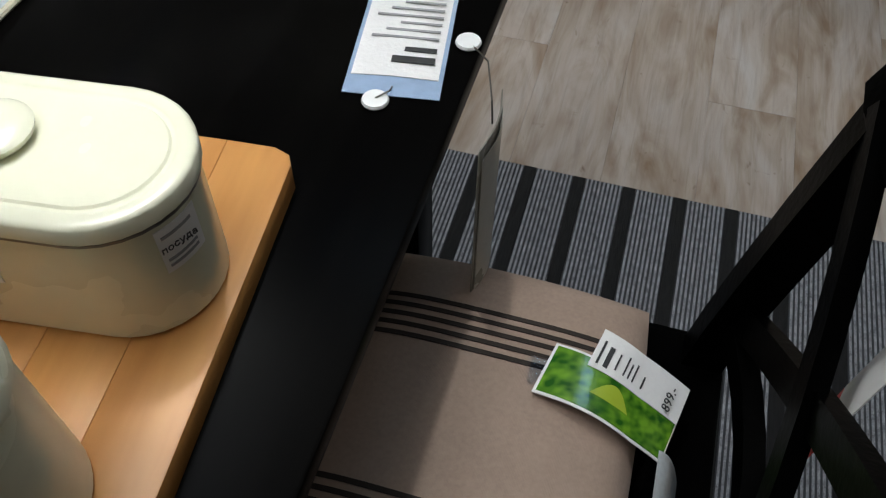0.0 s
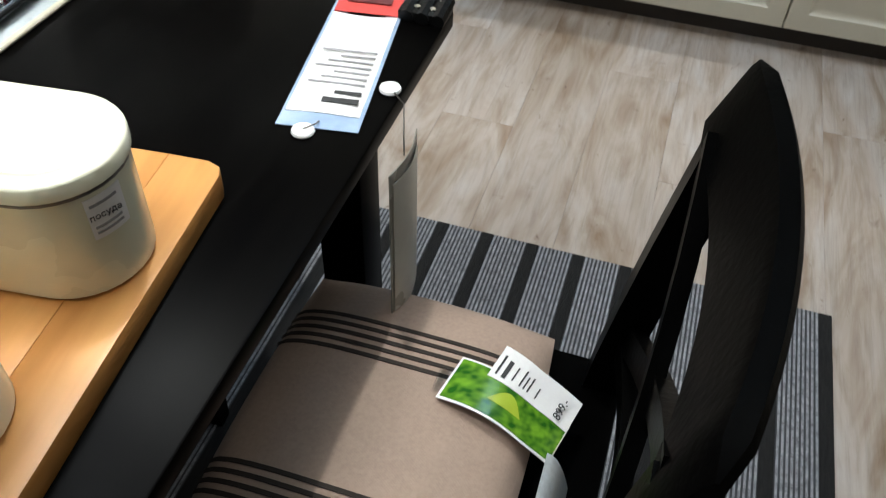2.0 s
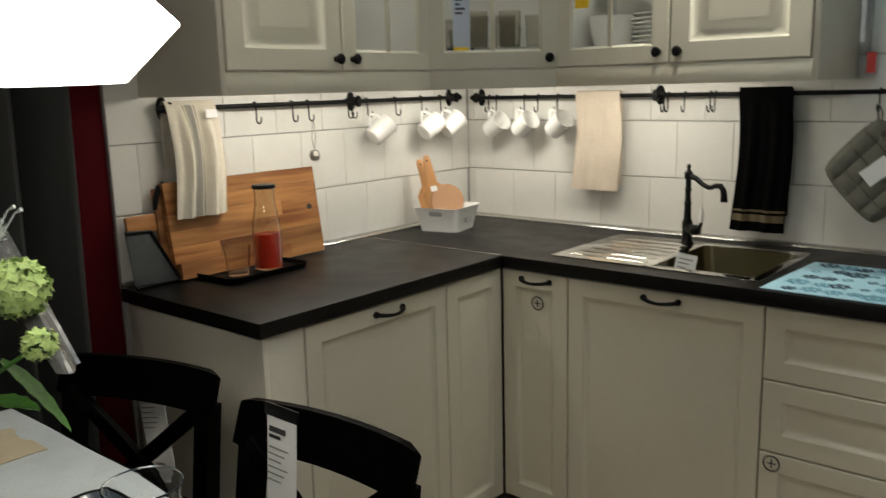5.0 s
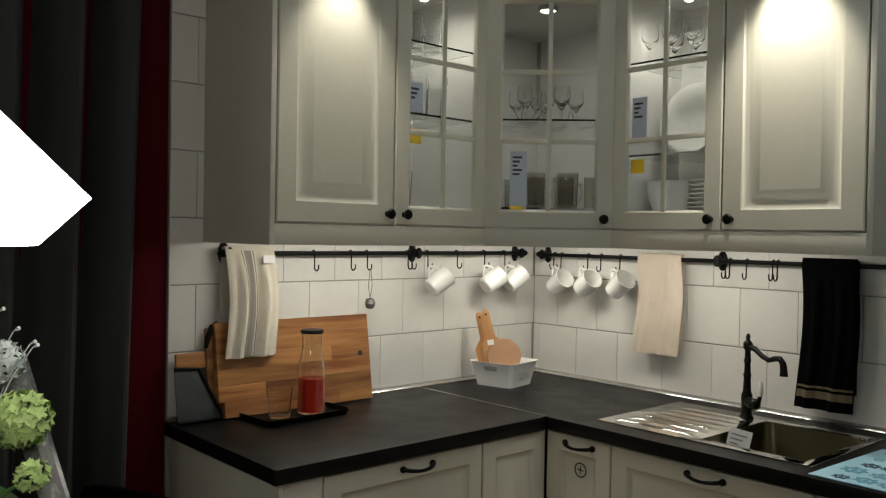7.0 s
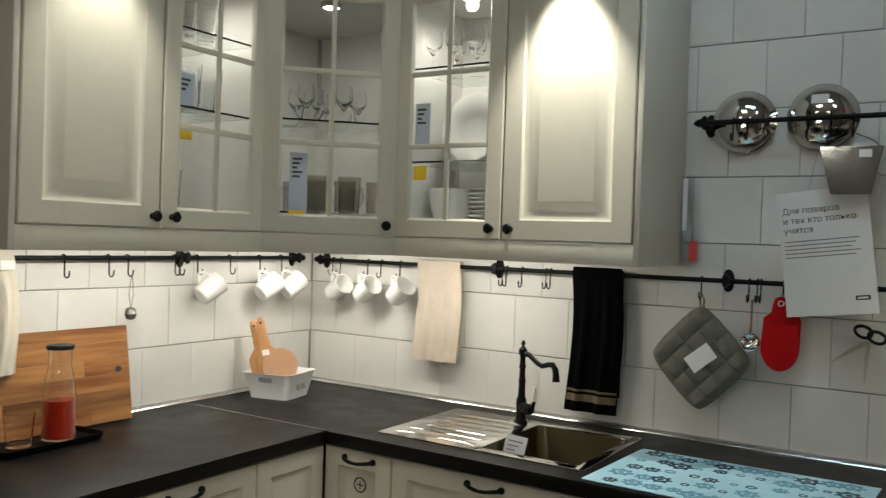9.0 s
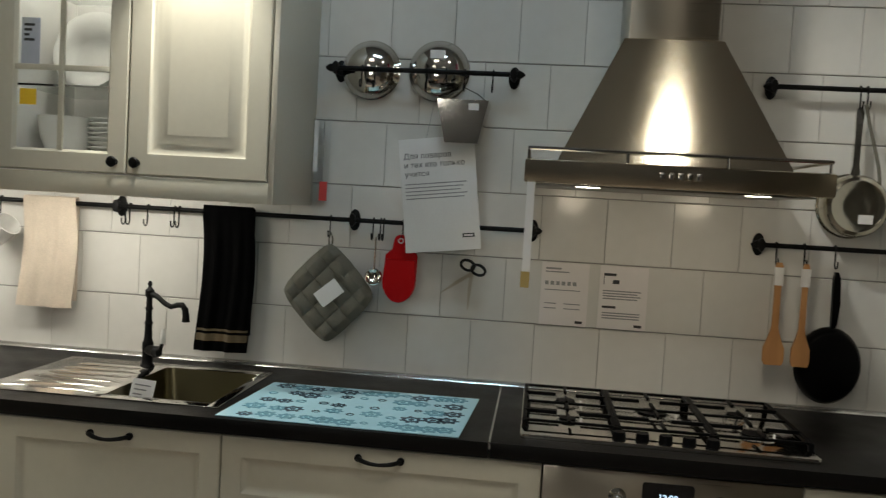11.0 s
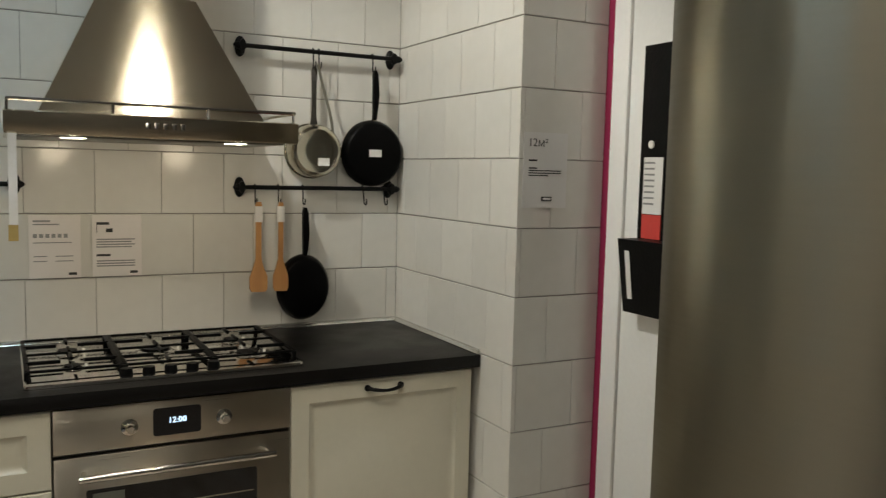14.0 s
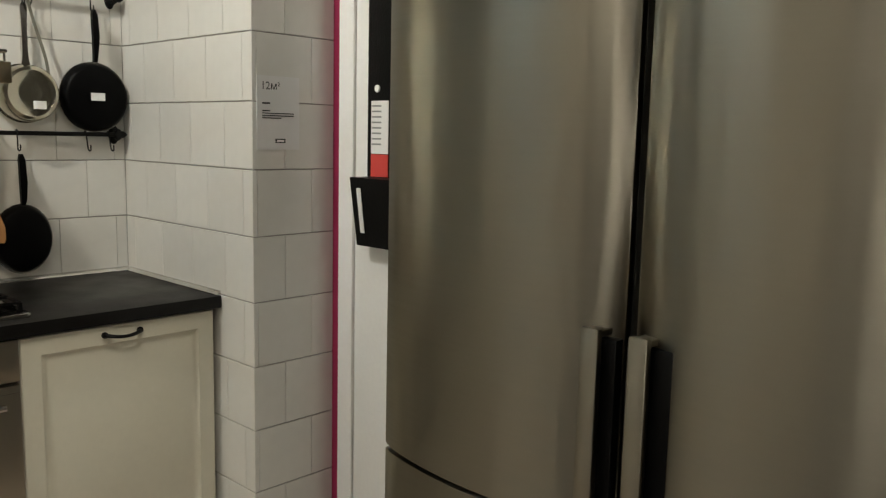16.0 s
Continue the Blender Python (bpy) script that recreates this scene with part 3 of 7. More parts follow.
# strip lamps under the wall cabinets, throwing light on the tiles
strip = thing("under_cabinet_lamp", label="slim light strip fixed under the wall cabinets", category="strip light", group="strip lights")
part("housing", box(0.30, -1.40, UZ - 0.0125, 0.335, -0.62, UZ - 0.001, 0.002), WHITEPLASTIC, strip)
part("diffuser", box(0.304, -1.39, UZ - 0.0155, 0.331, -0.63, UZ - 0.0127), LED, strip)
strip = thing("under_cabinet_lamp", label="slim light strip fixed under the wall cabinets", category="strip light", group="strip lights")
part("housing", box(0.60, -0.335, UZ - 0.0125, 1.20, -0.30, UZ - 0.001, 0.002), WHITEPLASTIC, strip)
part("diffuser", box(0.62, -0.331, UZ - 0.0155, 1.18, -0.304, UZ - 0.0127), LED, strip)
lamp("strip_light_side", "AREA", look((0.31, -1.01, UZ - 0.03), (0.13, -1.01, 0.92)), 5.2, NEUTRAL, 0.76, 0.03)
lamp("strip_light_back", "AREA", look((0.90, -0.31, UZ - 0.03), (0.90, -0.13, 0.92)), 3.7, NEUTRAL, 0.56, 0.03)
lamp("strip_light_corner", "AREA", look((0.33, -0.33, UZ - 0.03), (0.2, -0.2, 0.92)), 3.2, NEUTRAL, 0.3, 0.03)


def arm_spot(x, y, turn):
    ob = thing("cabinet_spot", (x, y, UZ + UH), "small spot on an arm above a wall cabinet door", "spot lamp", "cabinet spots", turn=turn)
    part("arm", sweep([(0, 0.05, 0.004), (0, -0.02, 0.03), (0, -0.12, 0.05)], 0.004, 8), CHROME, ob)
    part("head", lathe([(0, 0.06), (0.02, 0.058), (0.034, 0.03), (0.036, 0.02), (0.03, 0.022)], 20, (0, -0.13, 0)), CHROME, ob)


arm_spot(0.376, -1.27, 90)
arm_spot(1.28, -0.376, 0)
lamp("cabinet_spot_side", "SPOT", look((0.495, -1.27, UZ + UH + 0.025), (0.40, -1.27, 1.6)), 28, NEUTRAL, 0.015, spot=70, blend=0.8)
lamp("cabinet_spot_back", "SPOT", look((1.28, -0.495, UZ + UH + 0.025), (1.28, -0.40, 1.6)), 64, NEUTRAL, 0.015, spot=70, blend=0.8)
for name, at_place, aim in (("glass_spot_left", (0.28, -0.87, UZ + UH - 0.05), (0.2, -0.87, 1.5)), ("glass_spot_corner", (0.40, -0.40, UZ + UH - 0.05), (0.3, -0.3, 1.5)), ("glass_spot_right", (0.88, -0.27, UZ + UH - 0.05), (0.88, -0.2, 1.5))):
    lamp(name, "SPOT", look(at_place, aim), 4.2, NEUTRAL, 0.02, spot=172, blend=0.7)

# ---- oven, hob, hood ----
oven = thing("oven", (2.268, -FRONT, 0), "built-in stainless steel oven under the hob", "oven")
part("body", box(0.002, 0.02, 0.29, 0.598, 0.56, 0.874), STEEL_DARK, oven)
part("control_panel", box(0.002, -0.004, 0.762, 0.598, 0.019, 0.874, 0.002), STEEL, oven, "brushed steel control panel")
disp = part("display", prism(rounded(0.235, 0.783, 0.355, 0.855, 0.008), 0, 0.003), surface("display_glass", (0.006, 0.006, 0.007), 0.12, 0, 0.05, 8, 60, 0), oven, "black display with a lit clock")
disp.matrix_basis = pose(0, -0.0042, 0, 90, 0, 0)
text(disp, "12:00", 0.021, Matrix.Translation((0.272, 0.815, 0.0036)), glow("clock_digits", (0.55, 0.75, 1.0), 3.0), "clock_digits")
for x in (0.178, 0.415):
    kb = lathe([(0, 0), (0.021, 0), (0.021, 0.004), (0.012, 0.007), (0.0105, 0.026), (0.008, 0.029), (0, 0.029)], 24)
    kb.transform(Matrix.Translation((x, -0.004, 0.815)) @ Matrix.Rotation(radians(90), 4, "X"))
    part("knob", kb, CHROME, oven, "steel control knob")
od = part("oven_door", box(0.002, -0.004, 0.292, 0.598, 0.019, 0.752, 0.003), STEEL, oven, "steel oven door with dark window")
part("window", prism(rounded(0.075, 0.345, 0.505, 0.665, 0.006), 0, 0.002), surface("oven_window", (0.01, 0.01, 0.01), 0.06, 0, 0.05, 8, 60, 0), od, "dark glass window").matrix_basis = pose(0, -0.0042, 0, 90, 0, 0)
part("rack", box(0.085, -0.0075, 0.60, 0.495, -0.0063, 0.603), STEEL, od)
bm = sweep([(0.055, -0.046, 0.708), (0.545, -0.046, 0.708)], 0.0095, 14)
for x in (0.07, 0.53):
    sweep([(x, -0.003, 0.708), (x, -0.046, 0.708)], 0.007, 10, bm)
part("door_handle", bm, CHROME, od, "polished bar handle")
# Paper coloured dim as if seen through dark glass; card lies on the pane.
part("notice", box(0.09, -0.0080, 0.42, 0.165, -0.0066, 0.655), surface("glass_dimmed_paper", (0.16, 0.17, 0.14), 0.3, 0, 0.05, 8, 60, 0), od, "paper notice dimmed as if behind the oven glass")
bars(od, [(0.005, 0.06, 0.21 - 0.018 * k, 0.005) for k in range(9)], Matrix.Translation((0.095, -0.0081, 0.42)) @ Matrix.Rotation(radians(90), 4, "X"), GREYINK)
under = base_unit("cream drawer under the oven", 2.268, 2.868, [(0.08, 0.288, SHALLOW, None)], BACK)
for o in list(under.children):
    if o.name.startswith("body"):
        o.scale.z = 0.26
        o.location.z = 0.06

hob = thing("gas_hob", (2.565, -0.325, TOP), "stainless steel gas hob with five burners", "gas hob")
part("plate", prism(rounded(-0.355, -0.255, 0.355, 0.25, 0.012), 0.0005, 0.012, 0.004), CHROME, hob, "polished steel plate")


def burner(x, y, r):
    b = part("burner", lathe([(0, 0.010), (r, 0.010), (r, 0.018), (r * 0.8, 0.024), (r * 0.78, 0.018), (0, 0.018)], 24, (x, y, 0)), ALU, hob)
    part("burner_cap", lathe([(0, 0.034), (r * 0.68, 0.033), (r * 0.72, 0.028), (r * 0.7, 0.019), (0, 0.0185)], 24, (x, y, 0)), PANBLACK, b)
    sweep_pts = [(x + r * 1.15, y, 0.012), (x + r * 1.15, y, 0.035)]
    part("igniter", sweep(sweep_pts, 0.004, 8), PORCELAIN, b)


for x, y, r in ((-0.235, 0.105, 0.038), (-0.235, -0.095, 0.03), (0.0, 0.05, 0.056), (0.235, 0.105, 0.034), (0.235, -0.095, 0.044)):
    burner(x, y, r)


def grate(x):
    bm = bmesh.new()
    w, h, zt = 0.112, 0.205, 0.052
    for s in (-1, 1):
        box(x + s * w - 0.005, -h + 0.02, zt - 0.011, x + s * w + 0.005, h + 0.02, zt, 0.002, bm)
        for e in (-1, 1):
            box(x + s * w - 0.006, e * h + 0.012, 0.011, x + s * w + 0.006, e * h + 0.028, zt - 0.004, 0.002, bm)
    for y in (-h + 0.02, 0.022, h + 0.02):
        box(x - w, y - 0.005, zt - 0.011, x + w, y + 0.005, zt - 0.001, 0.002, bm)
    for y in (-0.095, 0.115):
        for dx, dy in ((1, 0), (-1, 0), (0, 1), (0, -1)):
            ax, ay = x + dx * 0.028, y + dy * 0.028
            bx, by = x + dx * w, y + dy * 0.095
            box(min(ax, bx) - (0.004 if dx == 0 else 0), min(ay, by) - (0.004 if dy == 0 else 0), zt - 0.010, max(ax, bx) + (0.004 if dx == 0 else 0), max(ay, by) + (0.004 if dy == 0 else 0), zt + 0.004, 0.0015, bm)
    part("grate", bm, PANBLACK, hob, "black cast-iron pan support")


for x in (-0.235, 0.0, 0.235):
    grate(x)
for k in range(5):
    part("knob", lathe([(0, 0.046), (0.014, 0.045), (0.016, 0.04), (0.017, 0.018), (0.022, 0.016), (0.022, 0.012), (0, 0.012)], 20, (-0.115 + 0.056 * k, -0.222, 0)), PANBLACK, hob, "black control knob")

for o in hob.children:
    if not o.name.startswith("plate"):
        o.scale.z = 0.68

hood = thing("cooker_hood", (2.550, 0, 1.545), "brushed steel chimney cooker hood with rail", "cooker hood")


def rect(x, y0, y1, z):
    return [(-x, y0, z), (x, y0, z), (x, y1, z), (-x, y1, z)]


part("band", loops([rect(0.368, -0.51, -0.004, 0), rect(0.370, -0.512, -0.004, 0.003), rect(0.370, -0.512, -0.004, 0.055), rect(0.366, -0.508, -0.004, 0.058)]), STEEL_H, hood, "steel lower band")
part("canopy", loops([rect(0.290, -0.445, -0.004, 0.0585), rect(0.288, -0.442, -0.004, 0.066), rect(0.130, -0.300, -0.004, 0.402), rect(0.126, -0.296, -0.004, 0.404)]), STEEL_H, hood, "sloping steel canopy")
part("chimney", box(-0.118, -0.285, 0.4045, 0.118, -0.004, 1.30, 0.003), STEEL, hood)
bm = sweep([(-0.362, -0.10, 0.085), (-0.362, -0.50, 0.085), (0.362, -0.50, 0.085), (0.362, -0.10, 0.085)], 0.005, 8)
for x, y in ((-0.362, -0.49), (-0.12, -0.50), (0.12, -0.50), (0.362, -0.49), (-0.362, -0.12), (0.362, -0.12)):
    sweep([(x, y, 0.057), (x, y, 0.085)], 0.004, 8, bm)
part("rail", bm, CHROME, hood, "thin steel rail")
for k in range(5):
    part("button", box(-0.012 - 0.03 + 0.022 * k, -0.518, 0.022, -0.042 + 0.012 + 0.022 * k, -0.511, 0.040, 0.002), CHROME, hood)
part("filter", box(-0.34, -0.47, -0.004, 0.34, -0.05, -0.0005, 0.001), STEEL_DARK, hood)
for x in (-0.21, 0.21):
    part("hood_light", lathe([(0, -0.006), (0.028, -0.0055), (0.032, -0.0045)], 20, (x, -0.44, 0)), BULB, hood, "lit round hood lamp")
    lamp("hood_lamp", "SPOT", look((2.55 + x, -0.44, 1.53), (2.55 + x * 0.8, -0.10, 1.1)), 3.6, WARM, 0.05, spot=165, blend=1.0)

# ---- fridges ----


def fridge(y1, handle_side, label):
    """A tall unit against the recess, front towards -x with bowed doors; y1: its edge nearest the pillar."""
    ob = thing("fridge", (3.30, y1 - 0.298, 0), label, "fridge", "pair of fridges")
    w = 0.296
    part("body", box(0.012, -w, 0.04, 0.62, w, 1.95, 0.004), surface("fridge_side", (0.20, 0.19, 0.17), 0.4, 0.8, 0.05, 5, 60, 0.01), ob)
    part("plinth", box(0.05, -w + 0.01, 0, 0.58, w - 0.01, 0.039), PLINTH, ob)

    def bowed(z0, z1):
        n = 20
        out = []
        for k in range(n + 1):
            y = -w + 2 * w * k / n
            out.append((-0.012 - 0.045 * (1 - (y / w) ** 2), y))
        out[0], out[-1] = (-0.006, -w), (-0.006, w)
        return prism(out + [(0.010, w), (0.010, -w)], z0, z1, 0.003)
    upper = part("upper_door", bowed(0.752, 1.95), FRIDGE, ob, "bowed brushed steel door")
    lower = part("lower_door", bowed(0.045, 0.742), FRIDGE, ob, "bowed brushed steel door")
    for d, z0, z1 in ((upper, 0.785, 1.122), (lower, 0.40, 0.72)):
        y = handle_side * (w - 0.035)
        bm = box(-0.064, y - 0.018, z0, -0.048, y + 0.018, z1, 0.004)
        for z in (z0 + 0.004, z1 - 0.016):
            box(-0.050, y - 0.016, z, -0.012, y + 0.016, z + 0.012, 0.002, bm)
        part("handle", bm, FRIDGE, d, "flat steel handle")
        # Black plate put in for the shade that the bar throws on the door.
        a, b = sorted((y - handle_side * (0.012 if handle_side < 0 else 0.048), handle_side * (w + 0.001)))
        part("grip_recess", box(-0.034, a, z0 + 0.02, -0.012, b, z1 - 0.02, 0.002), IRON, d, "black plate in place of the shade behind the handle")
    return ob


fridge(-1.592, -1, "tall brushed steel fridge with bowed doors")
fridge(-2.206, 1, "tall brushed steel freezer with bowed doors")

# ---- table and chairs ----
table = thing("dining_table", (0.966, -2.478, 0), "black-brown wooden dining table", "table")
part("tabletop", box(-0.735, -0.47, 0.722, 0.735, 0.47, 0.745, 0.003), BLACKWOOD, table)
for a in ((-0.56, -0.445, 0.56, -0.42), (-0.56, 0.42, 0.56, 0.445), (-0.63, -0.38, -0.605, 0.38), (0.605, -0.38, 0.63, 0.38)):
    part("apron", box(a[0], a[1], 0.63, a[2], a[3], 0.7215, 0.002), BLACKWOOD, table)
for sx in (-1, 1):
    for sy in (-1, 1):
        part("leg", box(sx * 0.634 - (0.073 if sx > 0 else 0), sy * 0.453 - (0.073 if sy > 0 else 0), 0, sx * 0.634 + (0.073 if sx < 0 else 0), sy * 0.453 + (0.073 if sy < 0 else 0), 0.7213, 0.004), BLACKWOOD, table)


def chair_at(x, y, turn, label):
    ob = thing("dining_chair", (x, y, 0), label, "chair", "chairs round the table", turn=turn)
    part("seat", prism(rounded(-0.205, -0.21, 0.205, 0.17, 0.03), 0.432, 0.455, 0.005), CHAIRWOOD, ob)
    bm = box(-0.185, -0.185, 0.375, 0.185, -0.167, 0.4315)
    box(-0.185, 0.14, 0.375, 0.185, 0.158, 0.4315, bm=bm)
    for s in (-1, 1):
        box(s * 0.176 - 0.009, -0.167, 0.375, s * 0.176 + 0.009, 0.14, 0.4315, bm=bm)
    part("seat_frame", bm, CHAIRWOOD, ob)
    for s in (-1, 1):
        part("leg", loops([[(s * 0.178 + dx * r, -0.178 + dy * r, z) for dx, dy in ((-1, -1), (1, -1), (1, 1), (-1, 1))] for z, r in ((0, 0.014), (0.3, 0.019), (0.4315, 0.02))]), CHAIRWOOD, ob)

        def post(z):
            if z < 0.44:
                return 0.145 + 0.05 * max(0, (0.3 - z) / 0.3) ** 2
            return 0.145 + 0.066 * ((z - 0.44) / 0.46) ** 1.2
        rows = [(z, post(z)) for z in (0, 0.1, 0.2, 0.3, 0.44, 0.52, 0.6, 0.7, 0.83)]
        part("back_post", loops([[(s * 0.178 + dx * 0.0175, y0 + dy * 0.0215, z) for dx, dy in ((-1, -1), (1, -1), (1, 1), (-1, 1))] for z, y0 in rows]), CHAIRWOOD, ob)
        part("stretcher", box(s * 0.178 - 0.008, -0.16, 0.17, s * 0.178 + 0.008, 0.165, 0.197, 0.003), CHAIRWOOD, ob)

    def arc(x):
        return 0.018 + 0.026 * (1 - (x / 0.205) ** 2)
    n = 16
    rings = []
    for k in range(n + 1):
        x = -0.208 + 0.416 * k / n
        lift = 0.002 * (1 - (x / 0.208) ** 2)
        e = 0.006 if k in (0, n) else 0
        y0 = 0.197 + arc(x) - 0.018
        rings.append([(x, y0 - 0.029 + e, 0.819 + lift * 0.5 + e), (x, y0 - 0.007 - e, 0.819 + lift * 0.5 + e), (x, y0 + 0.018 - e, 0.894 + lift - e), (x, y0 + 0.013 - e, 0.902 + lift - e), (x, y0 - 0.001 + e, 0.902 + lift - e), (x, y0 - 0.006 + e, 0.894 + lift - e)])
    part("top_rail", loops(rings), CHAIRWOOD, ob, "curved top rail")
    part("lower_rail", loops([[(x, 0.155 + 0.03 * (1 - (x / 0.19) ** 2) + dy * 0.010, 0.533 + dz * 0.017) for dy, dz in ((-1, -1), (1, -1), (1, 1), (-1, 1))] for x in (-0.185 + 0.37 * k / 8 for k in range(9))]), CHAIRWOOD, ob)
    for s in (-1, 1):
        def bar(u):
            x = s * (-0.175 + 0.35 * u)
            return (x, 0.158 + 0.026 * u + 0.014 * (1 - (x / 0.19) ** 2) + s * 0.003, 0.545 + 0.286 * u)
        rows = []
        for k in range(9):
            p = Vector(bar(k / 8))
            q = Vector((0.26, 0, -s * 0.35)).normalized() * 0.0165
            rows.append([tuple(p + q + Vector((0, -0.008, 0))), tuple(p + q + Vector((0, 0.008, 0))), tuple(p - q + Vector((0, 0.008, 0))), tuple(p - q + Vector((0, -0.008, 0)))])
        part("cross_bar", loops(rows), CHAIRWOOD, ob)
    return ob


chair_at(1.178, -2.078, 4, "black wooden cross-back chair with a price tag over its back")
chair_at(0.672, -2.094, 18, "black wooden cross-back chair pushed to the table beside the curtain")
chair_at(1.838, -2.462, -90.5, "black wooden cross-back chair with a beige cushion")

# ---- unseen ceiling lamps of the showroom ----
# First panel follows the hood highlight; the other three are added room fill.
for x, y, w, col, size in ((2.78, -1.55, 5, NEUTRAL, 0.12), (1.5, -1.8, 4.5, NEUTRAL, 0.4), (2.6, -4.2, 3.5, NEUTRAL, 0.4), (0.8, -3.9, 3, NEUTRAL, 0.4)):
    ob = thing("ceiling_light", (x, y, 2.999), "unseen square white ceiling light panel", "ceiling light", "ceiling lights")
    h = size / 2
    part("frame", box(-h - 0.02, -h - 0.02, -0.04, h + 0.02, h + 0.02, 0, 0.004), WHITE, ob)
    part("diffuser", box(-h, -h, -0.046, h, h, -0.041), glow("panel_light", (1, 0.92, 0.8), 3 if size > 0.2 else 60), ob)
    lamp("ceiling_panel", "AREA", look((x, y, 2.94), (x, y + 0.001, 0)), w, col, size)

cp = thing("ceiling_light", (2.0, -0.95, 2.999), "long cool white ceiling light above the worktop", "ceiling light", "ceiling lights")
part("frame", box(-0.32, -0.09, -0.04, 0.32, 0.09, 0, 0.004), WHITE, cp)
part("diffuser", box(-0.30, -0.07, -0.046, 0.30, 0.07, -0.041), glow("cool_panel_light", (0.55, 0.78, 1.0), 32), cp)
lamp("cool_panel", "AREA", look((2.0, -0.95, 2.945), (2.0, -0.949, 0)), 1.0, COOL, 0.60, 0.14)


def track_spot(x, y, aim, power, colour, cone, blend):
    """An unseen white spot head added on the ceiling, tilted towards its aim, with its lamp."""
    ob = thing("track_spot", (x, y, 2.999), "unseen white spot added on the ceiling", "spot lamp", "track spots")
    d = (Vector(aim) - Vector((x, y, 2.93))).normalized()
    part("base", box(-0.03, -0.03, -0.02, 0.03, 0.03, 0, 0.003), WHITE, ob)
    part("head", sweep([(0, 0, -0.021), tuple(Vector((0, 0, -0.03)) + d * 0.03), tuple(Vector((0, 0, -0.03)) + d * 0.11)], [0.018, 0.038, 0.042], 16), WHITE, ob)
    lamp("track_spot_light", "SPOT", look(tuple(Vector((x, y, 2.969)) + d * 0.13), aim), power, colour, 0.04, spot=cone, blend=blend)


# Unseen spots; first follows the cushion shadow, others added to brighten pillar and fronts.
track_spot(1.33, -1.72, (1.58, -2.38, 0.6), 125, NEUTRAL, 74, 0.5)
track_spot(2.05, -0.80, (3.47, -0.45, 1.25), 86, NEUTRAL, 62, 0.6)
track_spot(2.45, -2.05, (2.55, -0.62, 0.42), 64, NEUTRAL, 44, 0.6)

# ---- pendant ----
pend = thing("pendant_lamp", (1.466, -2.533, 1.465), "glowing white pendant lamp above the table", "pendant lamp")
SHADE = glow("lit_shade", (1.0, 0.97, 0.93), 18)
part("shade", lathe([(0.165, 0.0), (0.21, 0.045), (0.06, 0.195), (0.03, 0.20), (0.058, 0.191), (0.205, 0.045), (0.162, 0.003), (0.165, 0.0)], 40), SHADE, pend, "lit white shade")
part("diffuser", lathe([(0, 0.006), (0.16, 0.006), (0.16, 0.010), (0, 0.010)], 40), SHADE, pend)
part("cord", sweep([(0, 0, 0.2), (0, 0, 1.534)], 0.003, 8), WHITEPLASTIC, pend)

# ---- rug, curtain ----
RUGGREY = surface("grey_woven_rug", (0.060, 0.064, 0.072), 0.95, 0, 0.5, 30, 260, 0.1, stretch=(8, 1, 1))
RUGBLACK = surface("black_woven_rug", (0.010, 0.010, 0.011), 0.95, 0, 0.3, 30, 400, 0.1, stretch=(8, 1, 1))
rug = thing("rug", (0, 0, 0), "grey flat-woven rug with black stripes", "rug")
bm_g, bm_b, bm_r = bmesh.new(), bmesh.new(), bmesh.new()
for k in range(-13, 9):
    left = 1.578 + 0.1015 * k
    box(left, -3.25, 0.0005, left + 0.025, -1.628, 0.0090, 0.001, bm_b)
    x = left + 0.0255
    if k < 8:
        box(x, -3.25, 0.0005, x + 0.0755, -1.628, 0.0085, 0.001, bm_g)
        for i in range(9):
            box(x + 0.0755 * (i + 0.25) / 9, -3.248, 0.008, x + 0.0755 * (i + 0.75) / 9, -1.63, 0.0098, bm=bm_r)
part("grey_weave", bm_g, RUGGREY, rug)
part("black_stripe", bm_b, RUGBLACK, rug)
part("rib", bm_r, surface("pale_rug_rib", (0.29, 0.30, 0.325), 0.95, 0, 0.8, 90, 520, 0.1, stretch=(1, 0.7, 1)), rug, "pale speckled ribs")
cur = thing("curtain", (0, 0, 0), "charcoal curtain hanging in deep folds", "curtain")
part("fabric", sheet(lambda u, v: (0.06 + 0.085 * math.sin(u * 62 + 0.9 * math.sin(u * 9)) * (0.55 + 0.45 * v) + 0.016 * math.sin(u * 131 + 2 * v), -1.70 - 0.06 * (1 - v) * (1 - u) - 1.6 * u, 2.9 - 2.85 * (1 - v)), 220, 24, 0.003), DARKCURTAIN, cur)
part("curtain_rail", sweep([(0.06, -1.6, 2.92), (0.06, -3.4, 2.92)], 0.012, 10), IRON, cur)

